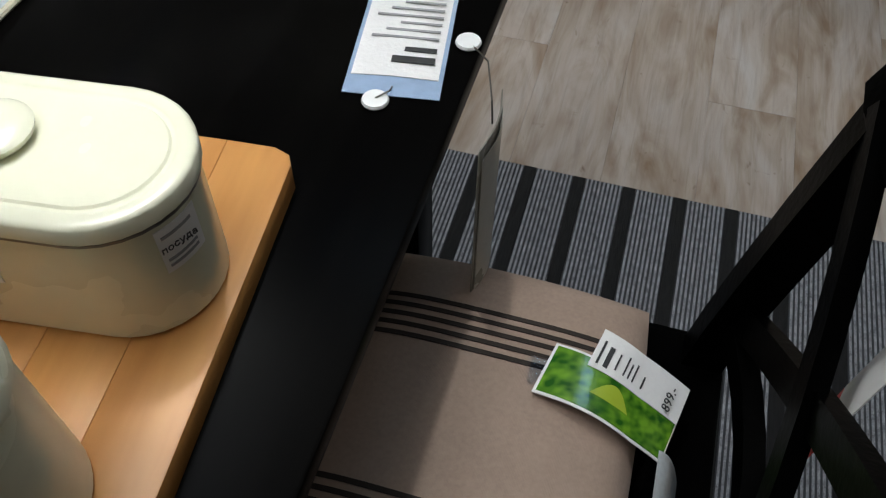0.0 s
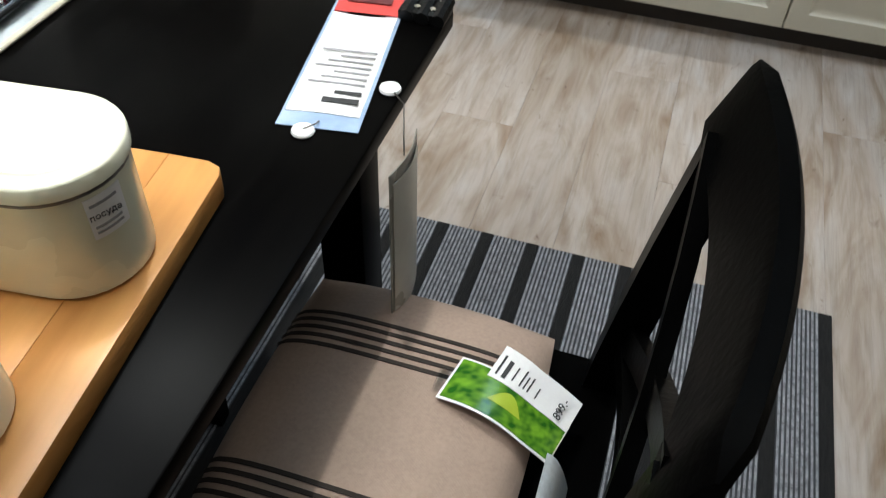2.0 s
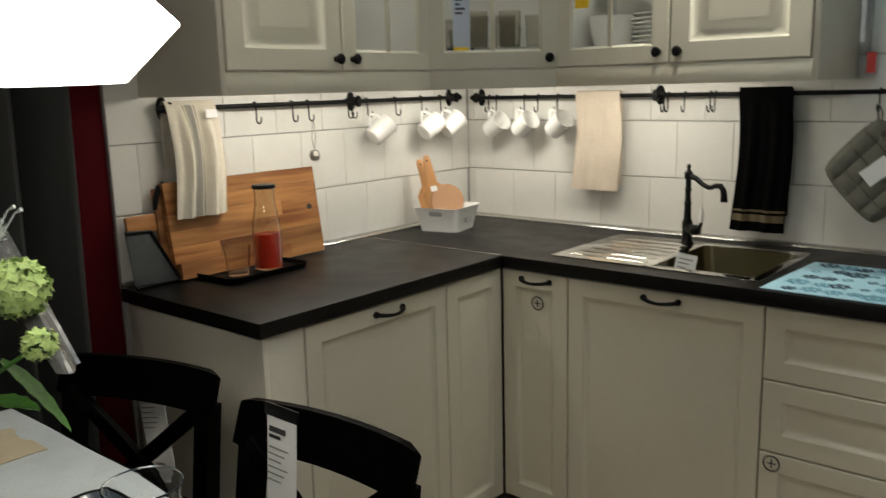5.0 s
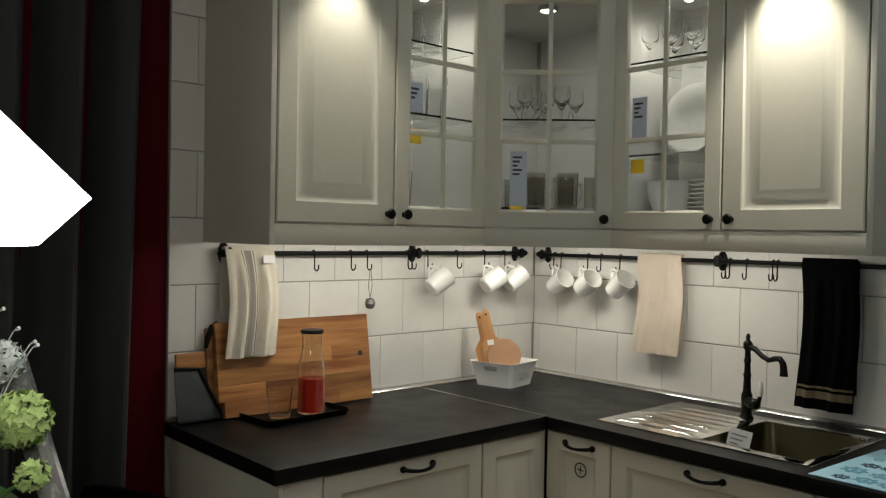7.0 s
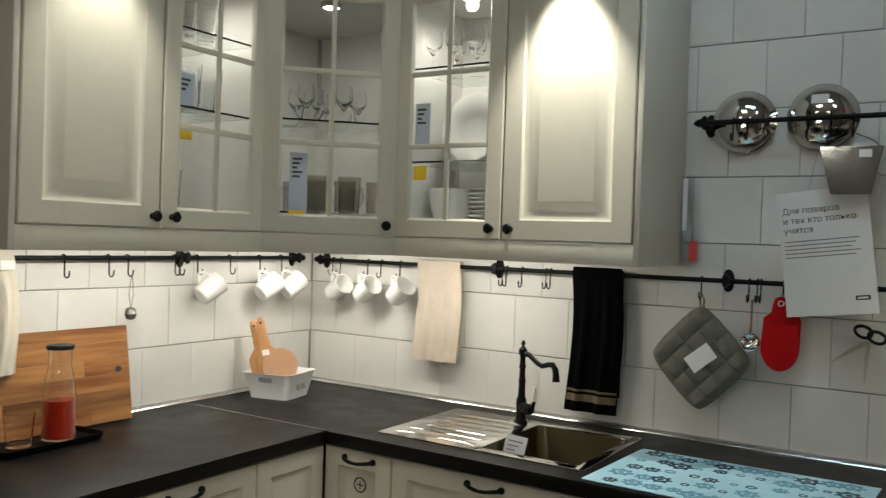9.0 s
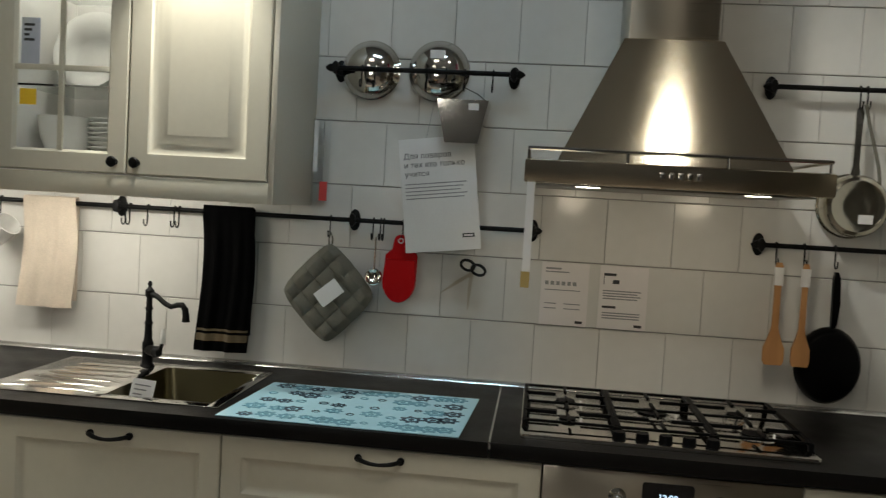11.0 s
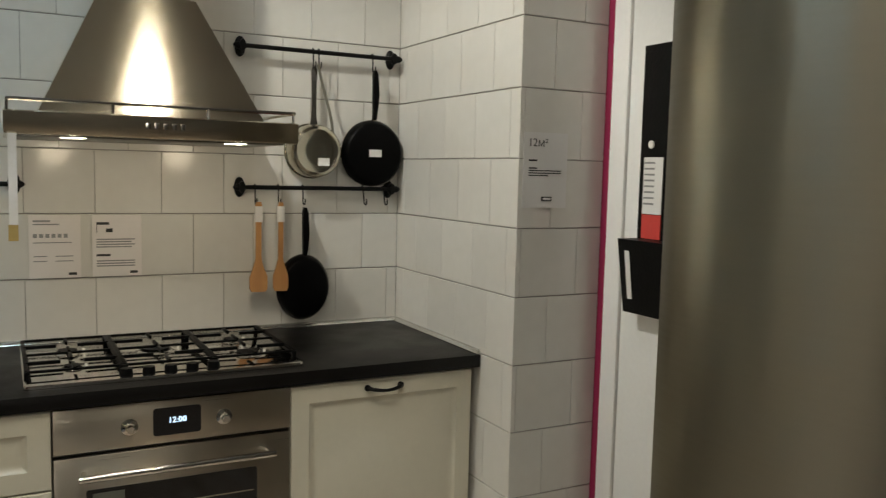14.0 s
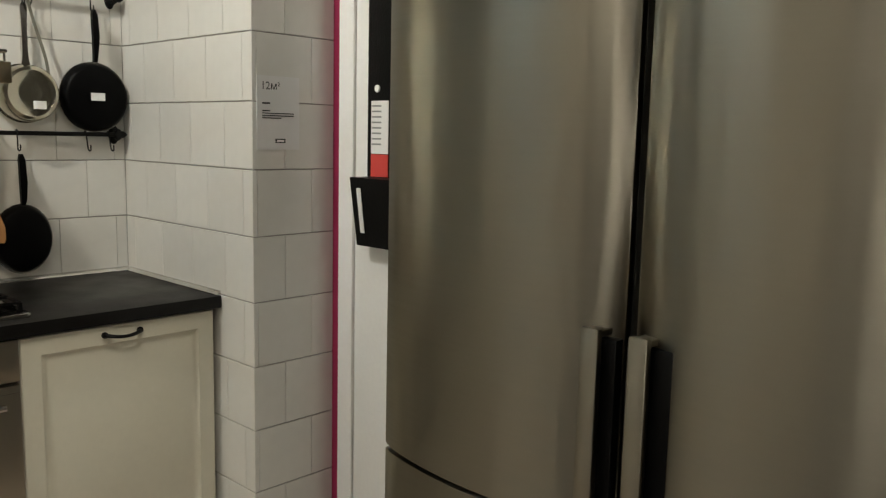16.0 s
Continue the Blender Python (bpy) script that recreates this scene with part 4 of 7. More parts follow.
# ---- rails with hooks on the tiles ----
def rail(label, a, b, plates, out, z, normal):
    """A round iron rail from a to b along a wall; plates: where its oval wall plates sit."""
    along_x = normal[1] != 0
    ob = thing("hanging_rail", label=label, category="rail", group="kitchen rails")

    def at_wall(u, d, h):
        return (u, -d, h) if along_x else (d, u, h)
    part("bar", sweep([at_wall(a, out, z), at_wall(b, out, z)], 0.0075, 12), IRON, ob)
    for u in plates:
        bm = lathe([(0, 0.0), (0.018, 0.0), (0.018, 0.004), (0.012, 0.009), (0.008, 0.012), (0.008, out), (0.011, out + 0.004), (0.010, out + 0.012), (0, out + 0.014)], 20, sy=1.9)
        bm.transform(Matrix.Translation(at_wall(u, 0.001, z)) @ (pose(0, 0, 0, 90, 0, 0) if along_x else pose(0, 0, 0, 90, 0, 90)))
        part("wall_plate", bm, IRON, ob)
    for u in (a, b):
        s = 1 if u == b else -1
        bm = sweep([at_wall(u - s * 0.004, out, z), at_wall(u + s * 0.006, out, z), at_wall(u + s * 0.014, out, z), at_wall(u + s * 0.02, out, z)], [0.0115, 0.0125, 0.008, 0.003], 12)
        part("end_knob", bm, IRON, ob)
    return ob


rail("black iron rail along the side wall", -1.44, -0.105, (-1.423, -0.673, -0.126), 0.035, 1.415, (1, 0, 0))
rail("black iron rail along the back wall", 0.060, 2.215, (0.076, 0.865, 1.644, 2.206), 0.035, 1.410, (0, -1, 0))
rail("short black iron rail above the worktop", 1.565, 2.135, (1.577, 2.121), 0.075, 1.874, (0, -1, 0))
rail("short black iron rail beside the hood", 2.872, 3.442, (2.882, 3.428), 0.035, 1.876, (0, -1, 0))
rail("short black iron rail beside the hood, lower one", 2.872, 3.442, (2.881, 3.428), 0.035, 1.410, (0, -1, 0))


def hook(u, z, out, along_x, lean=0.0):
    pts = []
    for k in range(9):
        t = radians(-60 + 240 * k / 8)
        pts.append((0.0, out + 0.0105 * math.cos(t), z + 0.0105 * math.sin(t)))
    pts = pts[::-1]
    pts += [(0, out + 0.006, z - 0.03)]
    for k in range(7):
        t = radians(180 + 180 * k / 6)
        pts.append((0, out + 0.018 + 0.012 * math.cos(t), z - 0.045 + 0.012 * math.sin(t)))
    pts.append((0, out + 0.030, z - 0.036))
    bm = sweep([(u + lean * (z - p[2]), -p[1], p[2]) if along_x else (p[1], u + lean * (z - p[2]), p[2]) for p in pts], 0.0024, 6)
    return solid("s_hook", bm, IRON, "small black iron hook on the rail", "hook", group="rail hooks")


for u in (-1.118, -0.971, -0.903, -0.722, -0.704, -0.628, -0.481, -0.336, -0.223):
    hook(u, 1.415, 0.035, False)
for u in (0.140, 0.178, 0.313, 0.376, 0.465, 0.897, 0.912, 0.972, 1.062, 1.078, 1.575, 1.712, 1.735, 1.745, 1.806, 2.03):
    hook(u, 1.410, 0.035, True)
for u in (1.66, 1.70, 1.86, 1.92, 1.975, 2.06):
    hook(u, 1.874, 0.075, True)
for u in (3.125, 3.145, 3.345):
    hook(u, 1.876, 0.035, True)
for u in (2.925, 3.005, 3.092, 3.315, 3.395):
    hook(u, 1.410, 0.035, True, 0.1 if u > 3.3 else 0)


def mug(x, y, z, along, out, tilt):
    """A ribbed mug hanging by its handle."""
    ob = thing("mug", (0, 0, 0), "ribbed white porcelain mug hanging from a hook", "mug", "hanging mugs")
    prof = [(0, 0), (0.030, 0), (0.034, 0.004), (0.036, 0.03), (0.039, 0.082), (0.0405, 0.086), (0.038, 0.086), (0.034, 0.03), (0.031, 0.006), (0, 0.005)]
    bm = lathe(prof, 36)
    for v in bm.verts:
        r = math.hypot(v.co.x, v.co.y)
        if r > 0.033 and 0.008 < v.co.z < 0.07:
            a = math.atan2(v.co.y, v.co.x)
            s = 1 + 0.02 * math.cos(18 * a)
            v.co.x *= s
            v.co.y *= s
    part("cup", bm, PORCELAIN, ob)
    hp = [(0.036 + 0.030 * math.sin(math.pi * k / 10), 0, 0.018 + 0.05 * k / 10) for k in range(11)]
    part("handle", sweep(hp, 0.0045, 8, flat=1.4), PORCELAIN, ob)
    up = Vector((0, 0, 1))
    axis = (Vector(along) * math.cos(radians(tilt)) + up * math.sin(radians(tilt)) + Vector(out) * 0.18).normalized()
    grip = (up - axis * axis.dot(up)).normalized()
    side = axis.cross(grip)
    turned = Matrix((grip, side, axis)).transposed().to_4x4()
    ob.matrix_world = Matrix.Translation((x, y, z)) @ turned @ Matrix.Scale(1.02, 4) @ Matrix.Translation((-0.062, 0, -0.043))
    return ob


for y, tilt in ((-0.615, 36), (-0.333, 33), (-0.212, 38)):
    mug(0.065, y - 0.022, 1.362, (0, 1, 0), (1, 0, 0), tilt)
for x, tilt in ((0.178, 30), (0.313, 34), (0.465, 38)):
    mug(x - 0.012, -0.066, 1.357, (1, 0, 0), (0, -1, 0), tilt)

# tea strainer on a chain
bm = sweep([(0.06, -0.905, 1.362), (0.055, -0.908, 1.30), (0.055, -0.90, 1.262)], 0.0012, 6)
sweep([(0.06, -0.901, 1.362), (0.055, -0.892, 1.30), (0.055, -0.90, 1.262)], 0.0012, 6, bm)
tea = thing("tea_strainer", label="small steel tea ball hanging on a chain", category="tea strainer")
part("chain", bm, STEEL_DARK, tea)
part("ball", lathe([(0, -0.02), (0.014, -0.015), (0.0185, 0), (0.0195, 0), (0.0185, 0.002), (0.014, 0.016), (0, 0.021)], 18, (0.055, -0.90, 1.242)), STEEL_DARK, tea)


def towel(name, label, m, w, drop, back, material, stripes=(), ripple=0.006, lean=0.01):
    """A towel over a rail: own x along the rail, front towards -y."""
    ob = thing(name, label=label, category="towel")
    ob.matrix_world = m

    def fn(u, v):
        s = v * (drop + back + 0.035)
        x = (u - 0.5) * w
        wave = ripple * (math.sin(u * 13 + v * 2) + 0.6 * math.sin(u * 29 + 1.3 + 3 * v))
        if s < back:
            return (x, 0.012 + 0.3 * wave, -back + s)
        if s < back + 0.035:
            a = (s - back) / 0.035 * math.pi
            return (x, 0.012 * math.cos(a), 0.012 * math.sin(a))
        d = s - back - 0.035
        return (x * (1 + 0.06 * d / drop) + 0.012 * math.sin(4 * d / drop), -0.013 + wave * min(1, d / 0.1) - 0.006 * math.sin(9 * d) - lean * d, -d)
    part("fabric", sheet(fn, 28, 40, 0.0035), material, ob)
    for u0, u1, v0, v1, mat_s in stripes:
        def fs(u, v):
            p = Vector(fn(u0 + (u1 - u0) * u, v0 + (v1 - v0) * v))
            return p + Vector((0, -0.0028, 0))
        part("stripe", sheet(fs, 8 if u1 - u0 < 0.5 else 24, 30 if v1 - v0 > 0.3 else 3, 0.001), mat_s, ob)
    return ob


GREYSTRIPE = cloth("grey_stripe", (0.25, 0.235, 0.205))
TAN = cloth("tan_stripe", (0.13, 0.10, 0.06))
towel("kitchen_towel", "cream linen towel with grey stripes on the rail", Matrix.Translation((0.037, -1.358, 1.424)) @ pose(0, 0, 0, 0, 0, 90), 0.165, 0.322, 0.18, LINEN, ((0.36, 0.50, 0.40, 0.995, GREYSTRIPE), (0.31, 0.32, 0.40, 0.995, TAN), (0.54, 0.55, 0.40, 0.995, TAN)), 0.010, lean=0.12)
part("washing_label", box(0.074, -1.325, 1.385, 0.0755, -1.285, 1.41), PAPER, bpy.data.objects["kitchen_towel"]).matrix_parent_inverse = bpy.data.objects["kitchen_towel"].matrix_world.inverted()
towel("kitchen_towel", "plain beige cotton towel on the rail", Matrix.Translation((0.640, -0.037, 1.419)), 0.180, 0.352, 0.33, BEIGECLOTH, (), 0.003)
towel("kitchen_towel", "black cotton towel with a tan stripe on the rail", Matrix.Translation((1.243, -0.037, 1.419)), 0.165, 0.455, 0.40, BLACKCLOTH, ((0.02, 0.98, 0.918, 0.926, TAN), (0.02, 0.98, 0.936, 0.962, TAN)), 0.007)

# ---- oven glove, red rest, ladle, scissors ----
mitt = thing("pot_holder", (1.582, -0.052, 1.178), "grey quilted cotton oven glove with a paper label", "oven glove")


def quilt(x, z):
    a, b = (x * 1.4 + z) / 0.042, (x * 1.4 - z) / 0.042
    return 0.017 * (abs(math.sin(a * math.pi / 2)) * abs(math.sin(b * math.pi / 2))) ** 0.4


def pad(u, v):
    a, b = (u - 0.5) * 2, (v - 0.5) * 2
    k = 0.079
    rr = 0.88 + 0.12 * (1 - (abs(a) * abs(b)) ** 3)
    x, z = (a - b) * k * rr * 0.70 * 1.06, (a + b) * k * rr * 1.06
    edge = min(1, (1 - max(abs(a), abs(b))) * 5)
    return (x * 1.35, -0.010 * edge - quilt(x, z) * edge, z * 1.02)


part("quilted_front", sheet(pad, 60, 60, 0.008), GREYCLOTH, mitt)
part("hanging_loop", sweep([(-0.004, 0.0, 0.145), (-0.006, 0.0, 0.17), (0, 0.0, 0.19), (0.006, 0, 0.17), (0.004, 0, 0.145)], 0.003, 8), GREYCLOTH, mitt)
part("pocket_edge", sweep([(0.0, -0.018, 0.115), (0.035, -0.022, 0.07), (0.07, -0.022, 0.03), (0.100, -0.012, 0.005)], 0.005, 8), GREYCLOTH, mitt)
for px, pz, a in ((0.010, 0.004, -40),):
    bm = box(-0.042, -0.001, -0.026, 0.042, 0.0, 0.026)
    part("paper_label", bm, PAPER, mitt).matrix_basis = Matrix.Translation((px, -0.034 - 0.003 * (pz < 0), pz)) @ Matrix.Rotation(radians(a), 4, "Y")
rest = thing("silicone_holder", (1.806, -0.062, 1.268), "red silicone pot grip hanging on a hook", "pot grip")
out = [(0.052 * math.cos(radians(a)) * (1 if math.sin(radians(a)) < 0 else 1), -0.035 + 0.068 * math.sin(radians(a))) for a in range(180, 361, 12)]
out += [(0.054, 0.04), (0.050, 0.052), (0.024, 0.056), (0.021, 0.085)] + [(0.021 * math.cos(radians(a)), 0.088 + 0.019 * math.sin(radians(a))) for a in range(0, 181, 20)] + [(-0.024, 0.06), (-0.046, 0.045)]
bm = prism(out, -0.004, 0.004, 0.002)
bm.transform(Matrix.Rotation(radians(90), 4, "X"))
part("back", bm, RED, rest)
front = [(x * 0.97, y) for x, y in out if y < 0.03] + [(0.05, 0.032), (0.0, 0.026), (-0.045, 0.032)]
bm = prism(front, 0.006, 0.016, 0.004)
bm.transform(Matrix.Rotation(radians(90), 4, "X"))
part("pocket", bm, RED, rest)
bm = lathe([(0.006, 0.0045), (0.0085, 0.0045), (0.0085, 0.006), (0.006, 0.006), (0.006, 0.0045)], 16, (0, 0.088, 0))
bm.transform(Matrix.Rotation(radians(90), 4, "X"))
part("eyelet", bm, PAPER, rest)
bm = sweep([(1.728, -0.068, 1.362), (1.727, -0.066, 1.30), (1.726, -0.066, 1.262)], [0.003, 0.003, 0.004], 8)
lad = thing("ladle", label="small polished steel ladle", category="ladle")
part("stem", bm, CHROME, lad)
bm = lathe([(0, -0.024), (0.016, -0.02), (0.026, -0.006), (0.027, 0.006), (0.024, 0.008), (0, -0.016)], 20)
bm.transform(Matrix.Translation((1.726, -0.062, 1.238)) @ Matrix.Rotation(radians(75), 4, "X"))
part("bowl", bm, CHROME, lad)
sci = thing("scissors", (2.028, -0.06, 1.27), "open kitchen scissors with black grips", "scissors")
for s, a in ((1, -28), (-1, 14)):
    bm = loops([[(-0.004, 0, 0), (0.007, 0, 0), (0.007, 0.002, 0), (-0.004, 0.002, 0)], [(-0.005, 0, -0.05), (0.006, 0, -0.05), (0.006, 0.002, -0.05), (-0.005, 0.002, -0.05)], [(0.001, 0, -0.115), (0.003, 0, -0.115), (0.003, 0.001, -0.115), (0.001, 0.001, -0.115)]])
    bl = part("blade", bm, STEEL, sci)
    bl.matrix_basis = pose(0, -0.003 * s, 0, 0, 55 if s > 0 else 4, 0)
    ring = sweep([(0.018 * s + 0.020 * math.cos(2 * math.pi * k / 14) * 1.1, 0, 0.012 + 0.015 * math.sin(2 * math.pi * k / 14)) for k in range(15)], 0.0045, 8)
    part("grip", ring, IRON, sci).matrix_basis = pose(0, -0.003 * s, 0.006, 0, 20, 0)

# ---- steel bowls, bucket, pans ----
for x, z, r in ((1.676, 1.880, 0.088), (1.888, 1.884, 0.091)):
    bm = lathe([(r * 0.97, 0.002), (r, 0.0), (r + 0.004, 0.003), (r * 0.97, 0.010), (r * 0.86, 0.026), (r * 0.62, 0.044), (r * 0.3, 0.054), (0, 0.056), (0, 0.054), (r * 0.3, 0.052), (r * 0.62, 0.042), (r * 0.84, 0.025), (r * 0.97, 0.002)], 40)
    bm.transform(Matrix.Translation((x, -0.010, z)) @ Matrix.Rotation(radians(90), 4, "X"))
    solid("steel_bowl", bm, CHROME, "shiny steel bowl hung behind the rail", "bowl", group="hanging bowls")
solid("paper_label", box(1.865, -0.0695, 1.915, 1.910, -0.068, 1.940), PAPER, "small white price label on a bowl", "label")
bk = thing("steel_bucket", (1.978, -0.085, 1.66), "tapered steel utensil bucket hanging from the rail", "bucket")
sq = lambda x0, x1, d, z: [(x0, -d, z), (x1, -d, z), (x1, d, z), (x0, d, z)]
part("pail", loops([sq(-0.048, 0.05, 0.045, 0), sq(-0.075, 0.078, 0.062, 0.125), sq(-0.072, 0.075, 0.059, 0.125), sq(-0.046, 0.048, 0.043, 0.003)]), CHROME, bk)
part("bail", sweep([(-0.072, 0, 0.124), (-0.04, 0, 0.15), (0.0, 0.005, 0.168), (0.04, 0, 0.15), (0.072, 0, 0.124)], 0.002, 6), STEEL_DARK, bk)
part("paper_label", box(0.02, -0.064, 0.095, 0.05, -0.0625, 0.115), PAPER, bk).matrix_basis = pose(0, -0.001, 0, 0, 0, 0)

sp = thing("saucepan", (3.128, -0.012, 1.538), "polished steel saucepan hung with its base outwards", "saucepan")
bm = lathe([(0.093, 0.0), (0.096, 0.001), (0.094, 0.004), (0.091, 0.006), (0.090, 0.060), (0.084, 0.070), (0.074, 0.0735), (0.070, 0.0715), (0.030, 0.0722), (0, 0.0725), (0, 0.070), (0.082, 0.067), (0.088, 0.058), (0.089, 0.004), (0.093, 0.0)], 44)
bm.transform(Matrix.Rotation(radians(90), 4, "X"))
part("pan", bm, PANSTEEL, sp)
part("hanging_strap", sheet(lambda u, v: (0.002 + 0.010 * u + 0.052 * math.sin(1.4 * v), -0.05 + 0.01 * math.sin(5 * v), 0.292 - 0.235 * v), 3, 10, 0.002), GREYCLOTH, sp, "grey hanging strap")
part("handle", loops([[(-0.011 * k, -0.030, z), (0.011 * k, -0.030, z), (0.011 * k, -0.022, z), (-0.011 * k, -0.022, z)] for z, k in ((0.088, 1.3), (0.12, 0.8), (0.2, 0.75), (0.27, 1.0), (0.285, 0.6))]), CHROME, sp, "long steel handle")
part("paper_label", box(0.002, -0.0755, -0.050, 0.042, -0.0738, -0.024), PAPER, sp)


def frying_pan(x, z, r, length, label, paper, oval=1.0):
    ob = thing("frying_pan", (x, -0.028, z), label, "frying pan", "hanging frying pans")
    bm = lathe([(0, 0.026), (r * 0.80, 0.026), (r * 0.86, 0.022), (r * 0.985, 0.0), (r, -0.001), (r, 0.004), (r * 0.9, 0.026), (r * 0.83, 0.031), (0, 0.031)], 44)
    bm.transform(Matrix.Rotation(radians(90), 4, "X"))
    bm.transform(Matrix.Scale(oval, 4, Vector((0, 0, 1))))
    part("pan", bm, PANBLACK, ob)
    rim = sweep([(r * math.cos(2 * math.pi * k / 44), 0.0, oval * r * math.sin(2 * math.pi * k / 44)) for k in range(45)], 0.0028, 6)
    part("rim", rim, CHROME, ob, "bright steel rim")
    part("handle", loops([[(-0.011 * k, -0.026 - d, zz), (0.011 * k, -0.026 - d, zz), (0.011 * k, -0.010 - d, zz), (-0.011 * k, -0.010 - d, zz)] for zz, k, d in ((r * oval, 0.55, 0), (r + 0.03, 0.7, 0.006), (r + length * 0.5, 1.0, 0.012), (r + length * 0.9, 0.85, 0.004), (r + length, 0.4, 0))]), PANBLACK, ob)
    if paper:
        part("paper_label", box(-0.024, -0.0335, -0.012, 0.024, -0.0322, 0.014), PAPER, ob)


frying_pan(3.352, 1.536, 0.117, 0.175, "black frying pan with a white label and steel rim", True)
frying_pan(3.098, 1.064, 0.094, 0.185, "small black frying pan hanging below the rail", False, 1.2)
for x, w in ((2.930, 0.030), (3.006, 0.026)):
    ob = thing("wooden_spatula", (x, -0.066, 1.06), "beech cooking spatula hanging from a hook", "spatula", "wooden spatulas")
    bm = loops([[(-w * k, -0.004 - 0.003 * c, z), (w * k, -0.004 - 0.003 * c, z), (w * k, 0.004 - 0.003 * c, z), (-w * k, 0.004 - 0.003 * c, z)] for z, k, c in ((0, 0.8, 1), (0.012, 1, 1), (0.05, 1, 0.6), (0.085, 0.55, 0), (0.11, 0.32, 0), (0.225, 0.30, 0), (0.29, 0.36, 0), (0.302, 0.25, 0))])
    part("blade", bm, LIGHTWOOD, ob)
    part("paper_band", box(-0.0125, -0.0055, 0.235, 0.0125, 0.0055, 0.288, 0.001), PAPER, ob)

# ---- signs and notices ----
CLEAR = surface("frosted_notice", (0.74, 0.70, 0.68), 0.35, 0, 0.02, 10, 90, 0)
STAND = pose(0, 0, 0, 90, 0, 0)
for x0, x1, price in ((2.242, 2.387, True), (2.420, 2.566, False)):
    ob = thing("notice", ((x0 + x1) / 2, -0.006, 1.22), "pale notice fixed flat on the tiles", "notice", "notices under the hood")
    w = (x1 - x0) / 2
    part("card", box(-w, -0.002, -0.097, w, 0.0, 0.097), CLEAR, ob)
    m = Matrix.Translation((0, -0.0021, 0)) @ STAND
    if price:
        bars(ob, [(-w + 0.012 + 0.017 * q, -w + 0.023 + 0.017 * q, 0.033, 0.012) for q in range(6)], m, GREYINK)
        bars(ob, [(-w + 0.012, -w + 0.06, 0.078, 0.006), (-w + 0.012, w - 0.06, 0.068, 0.004), (-w + 0.012, w - 0.025, 0.012, 0.003), (-w + 0.012, -w + 0.05, -0.03, 0.003), (0.0, 0.05, -0.03, 0.003), (-w + 0.012, -w + 0.05, -0.045, 0.003), (0.0, 0.05, -0.045, 0.003)], m, GREYINK)
    else:
        bars(ob, [(-w + 0.012, -w + 0.05, 0.070, 0.008), (-w + 0.012, -w + 0.014, 0.055, 0.03), (-w + 0.04, -w + 0.06, 0.048, 0.012), (-w + 0.012, -0.02, -0.03, 0.007)], m)
        bars(ob, [(-w + 0.012, w - 0.02 - 0.01 * (k % 2), 0.02 - 0.008 * k, 0.004) for k in range(4)] + [(-w + 0.012, w - 0.02, -0.048 - 0.008 * k, 0.004) for k in range(3)], m, GREYINK)
    bars(ob, [(w - 0.035, w - 0.012, -0.085, 0.008)], m)
sg = thing("hanging_sign", (1.920, -0.088, 1.505), "white advice sign hanging in front of the rail", "sign")
sg.matrix_world = pose(1.920, -0.088, 1.505, 0, -7, 0)
part("board", box(-0.115, -0.0015, -0.172, 0.115, 0.0015, 0.172, 0.0006), PAPER, sg)
for k, line in enumerate(("Для поваров", "и тех кто только", "учится")):
    text(sg, line, 0.0235, Matrix.Translation((-0.103, -0.0017, 0.112 - 0.027 * k)) @ STAND, INK)
bars(sg, [(-0.103, 0.085 - 0.01 * (k % 3), 0.035 - 0.011 * k, 0.003) for k in range(5)], Matrix.Translation((0, -0.0017, 0)) @ STAND, GREYINK)
bars(sg, [(0.062, 0.098, -0.128, 0.012)], Matrix.Translation((0, -0.0017, 0)) @ STAND)
bars(sg, [(0.067, 0.093, -0.128, 0.005)], Matrix.Translation((0, -0.0025, 0)) @ STAND, PAPER)
part("cord", sweep([(-0.03, 0, 0.17), (0.03, 0.01, 0.372)], 0.0008, 6), GREYINK, sg)
hangtag = thing("price_tag", (2.198, -0.519, 1.31), "narrow clear price strip hanging from the hood", "price tag")
part("strip", box(-0.010, -0.001, 0.0, 0.010, 0.0, 0.235), PAPER, hangtag)
part("yellow_end", box(-0.012, -0.0022, -0.028, 0.010, -0.0002, 0.012), surface("ochre_print", (0.42, 0.30, 0.10), 0.6), hangtag)
et = thing("price_tag", (1.503, -0.06, 1.55), "clear price tag strip on the cabinet end panel", "price tag")
part("strip", box(0.004, 0.028, 0.005, 0.018, 0.0292, 0.165), PAPER, et)
part("red_end", box(0.028, 0.0268, -0.085, 0.053, 0.0278, -0.025), REDPAPER, et)
part("sleeve", box(0.0005, 0.030, -0.09, 0.057, 0.0312, 0.175), PLASTIC, et)
ps = thing("wall_sign", (3.56, PILLAR - 0.001, 1.488), "small white sign on the tiled pillar", "sign")
part("card", box(-0.076, -0.002, -0.108, 0.076, 0.0, 0.108), surface("sign_card", (0.66, 0.65, 0.64), 0.5, 0, 0.02), ps)
text(ps, "12м²", 0.033, Matrix.Translation((-0.062, -0.0022, 0.068)) @ STAND, INK)
bars(ps, [(-0.058, -0.03, 0.028, 0.005), (-0.058, -0.03, 0.006, 0.004), (-0.058, 0.055, -0.001, 0.003), (-0.058, 0.055, -0.008, 0.003), (-0.058, 0.01, -0.015, 0.003)], Matrix.Translation((0, -0.0022, 0)) @ STAND)
bars(ps, [(-0.012, 0.024, -0.082, 0.013)], Matrix.Translation((0, -0.0022, 0)) @ STAND)
bars(ps, [(-0.007, 0.019, -0.082, 0.006)], Matrix.Translation((0, -0.0030, 0)) @ STAND, PAPER)

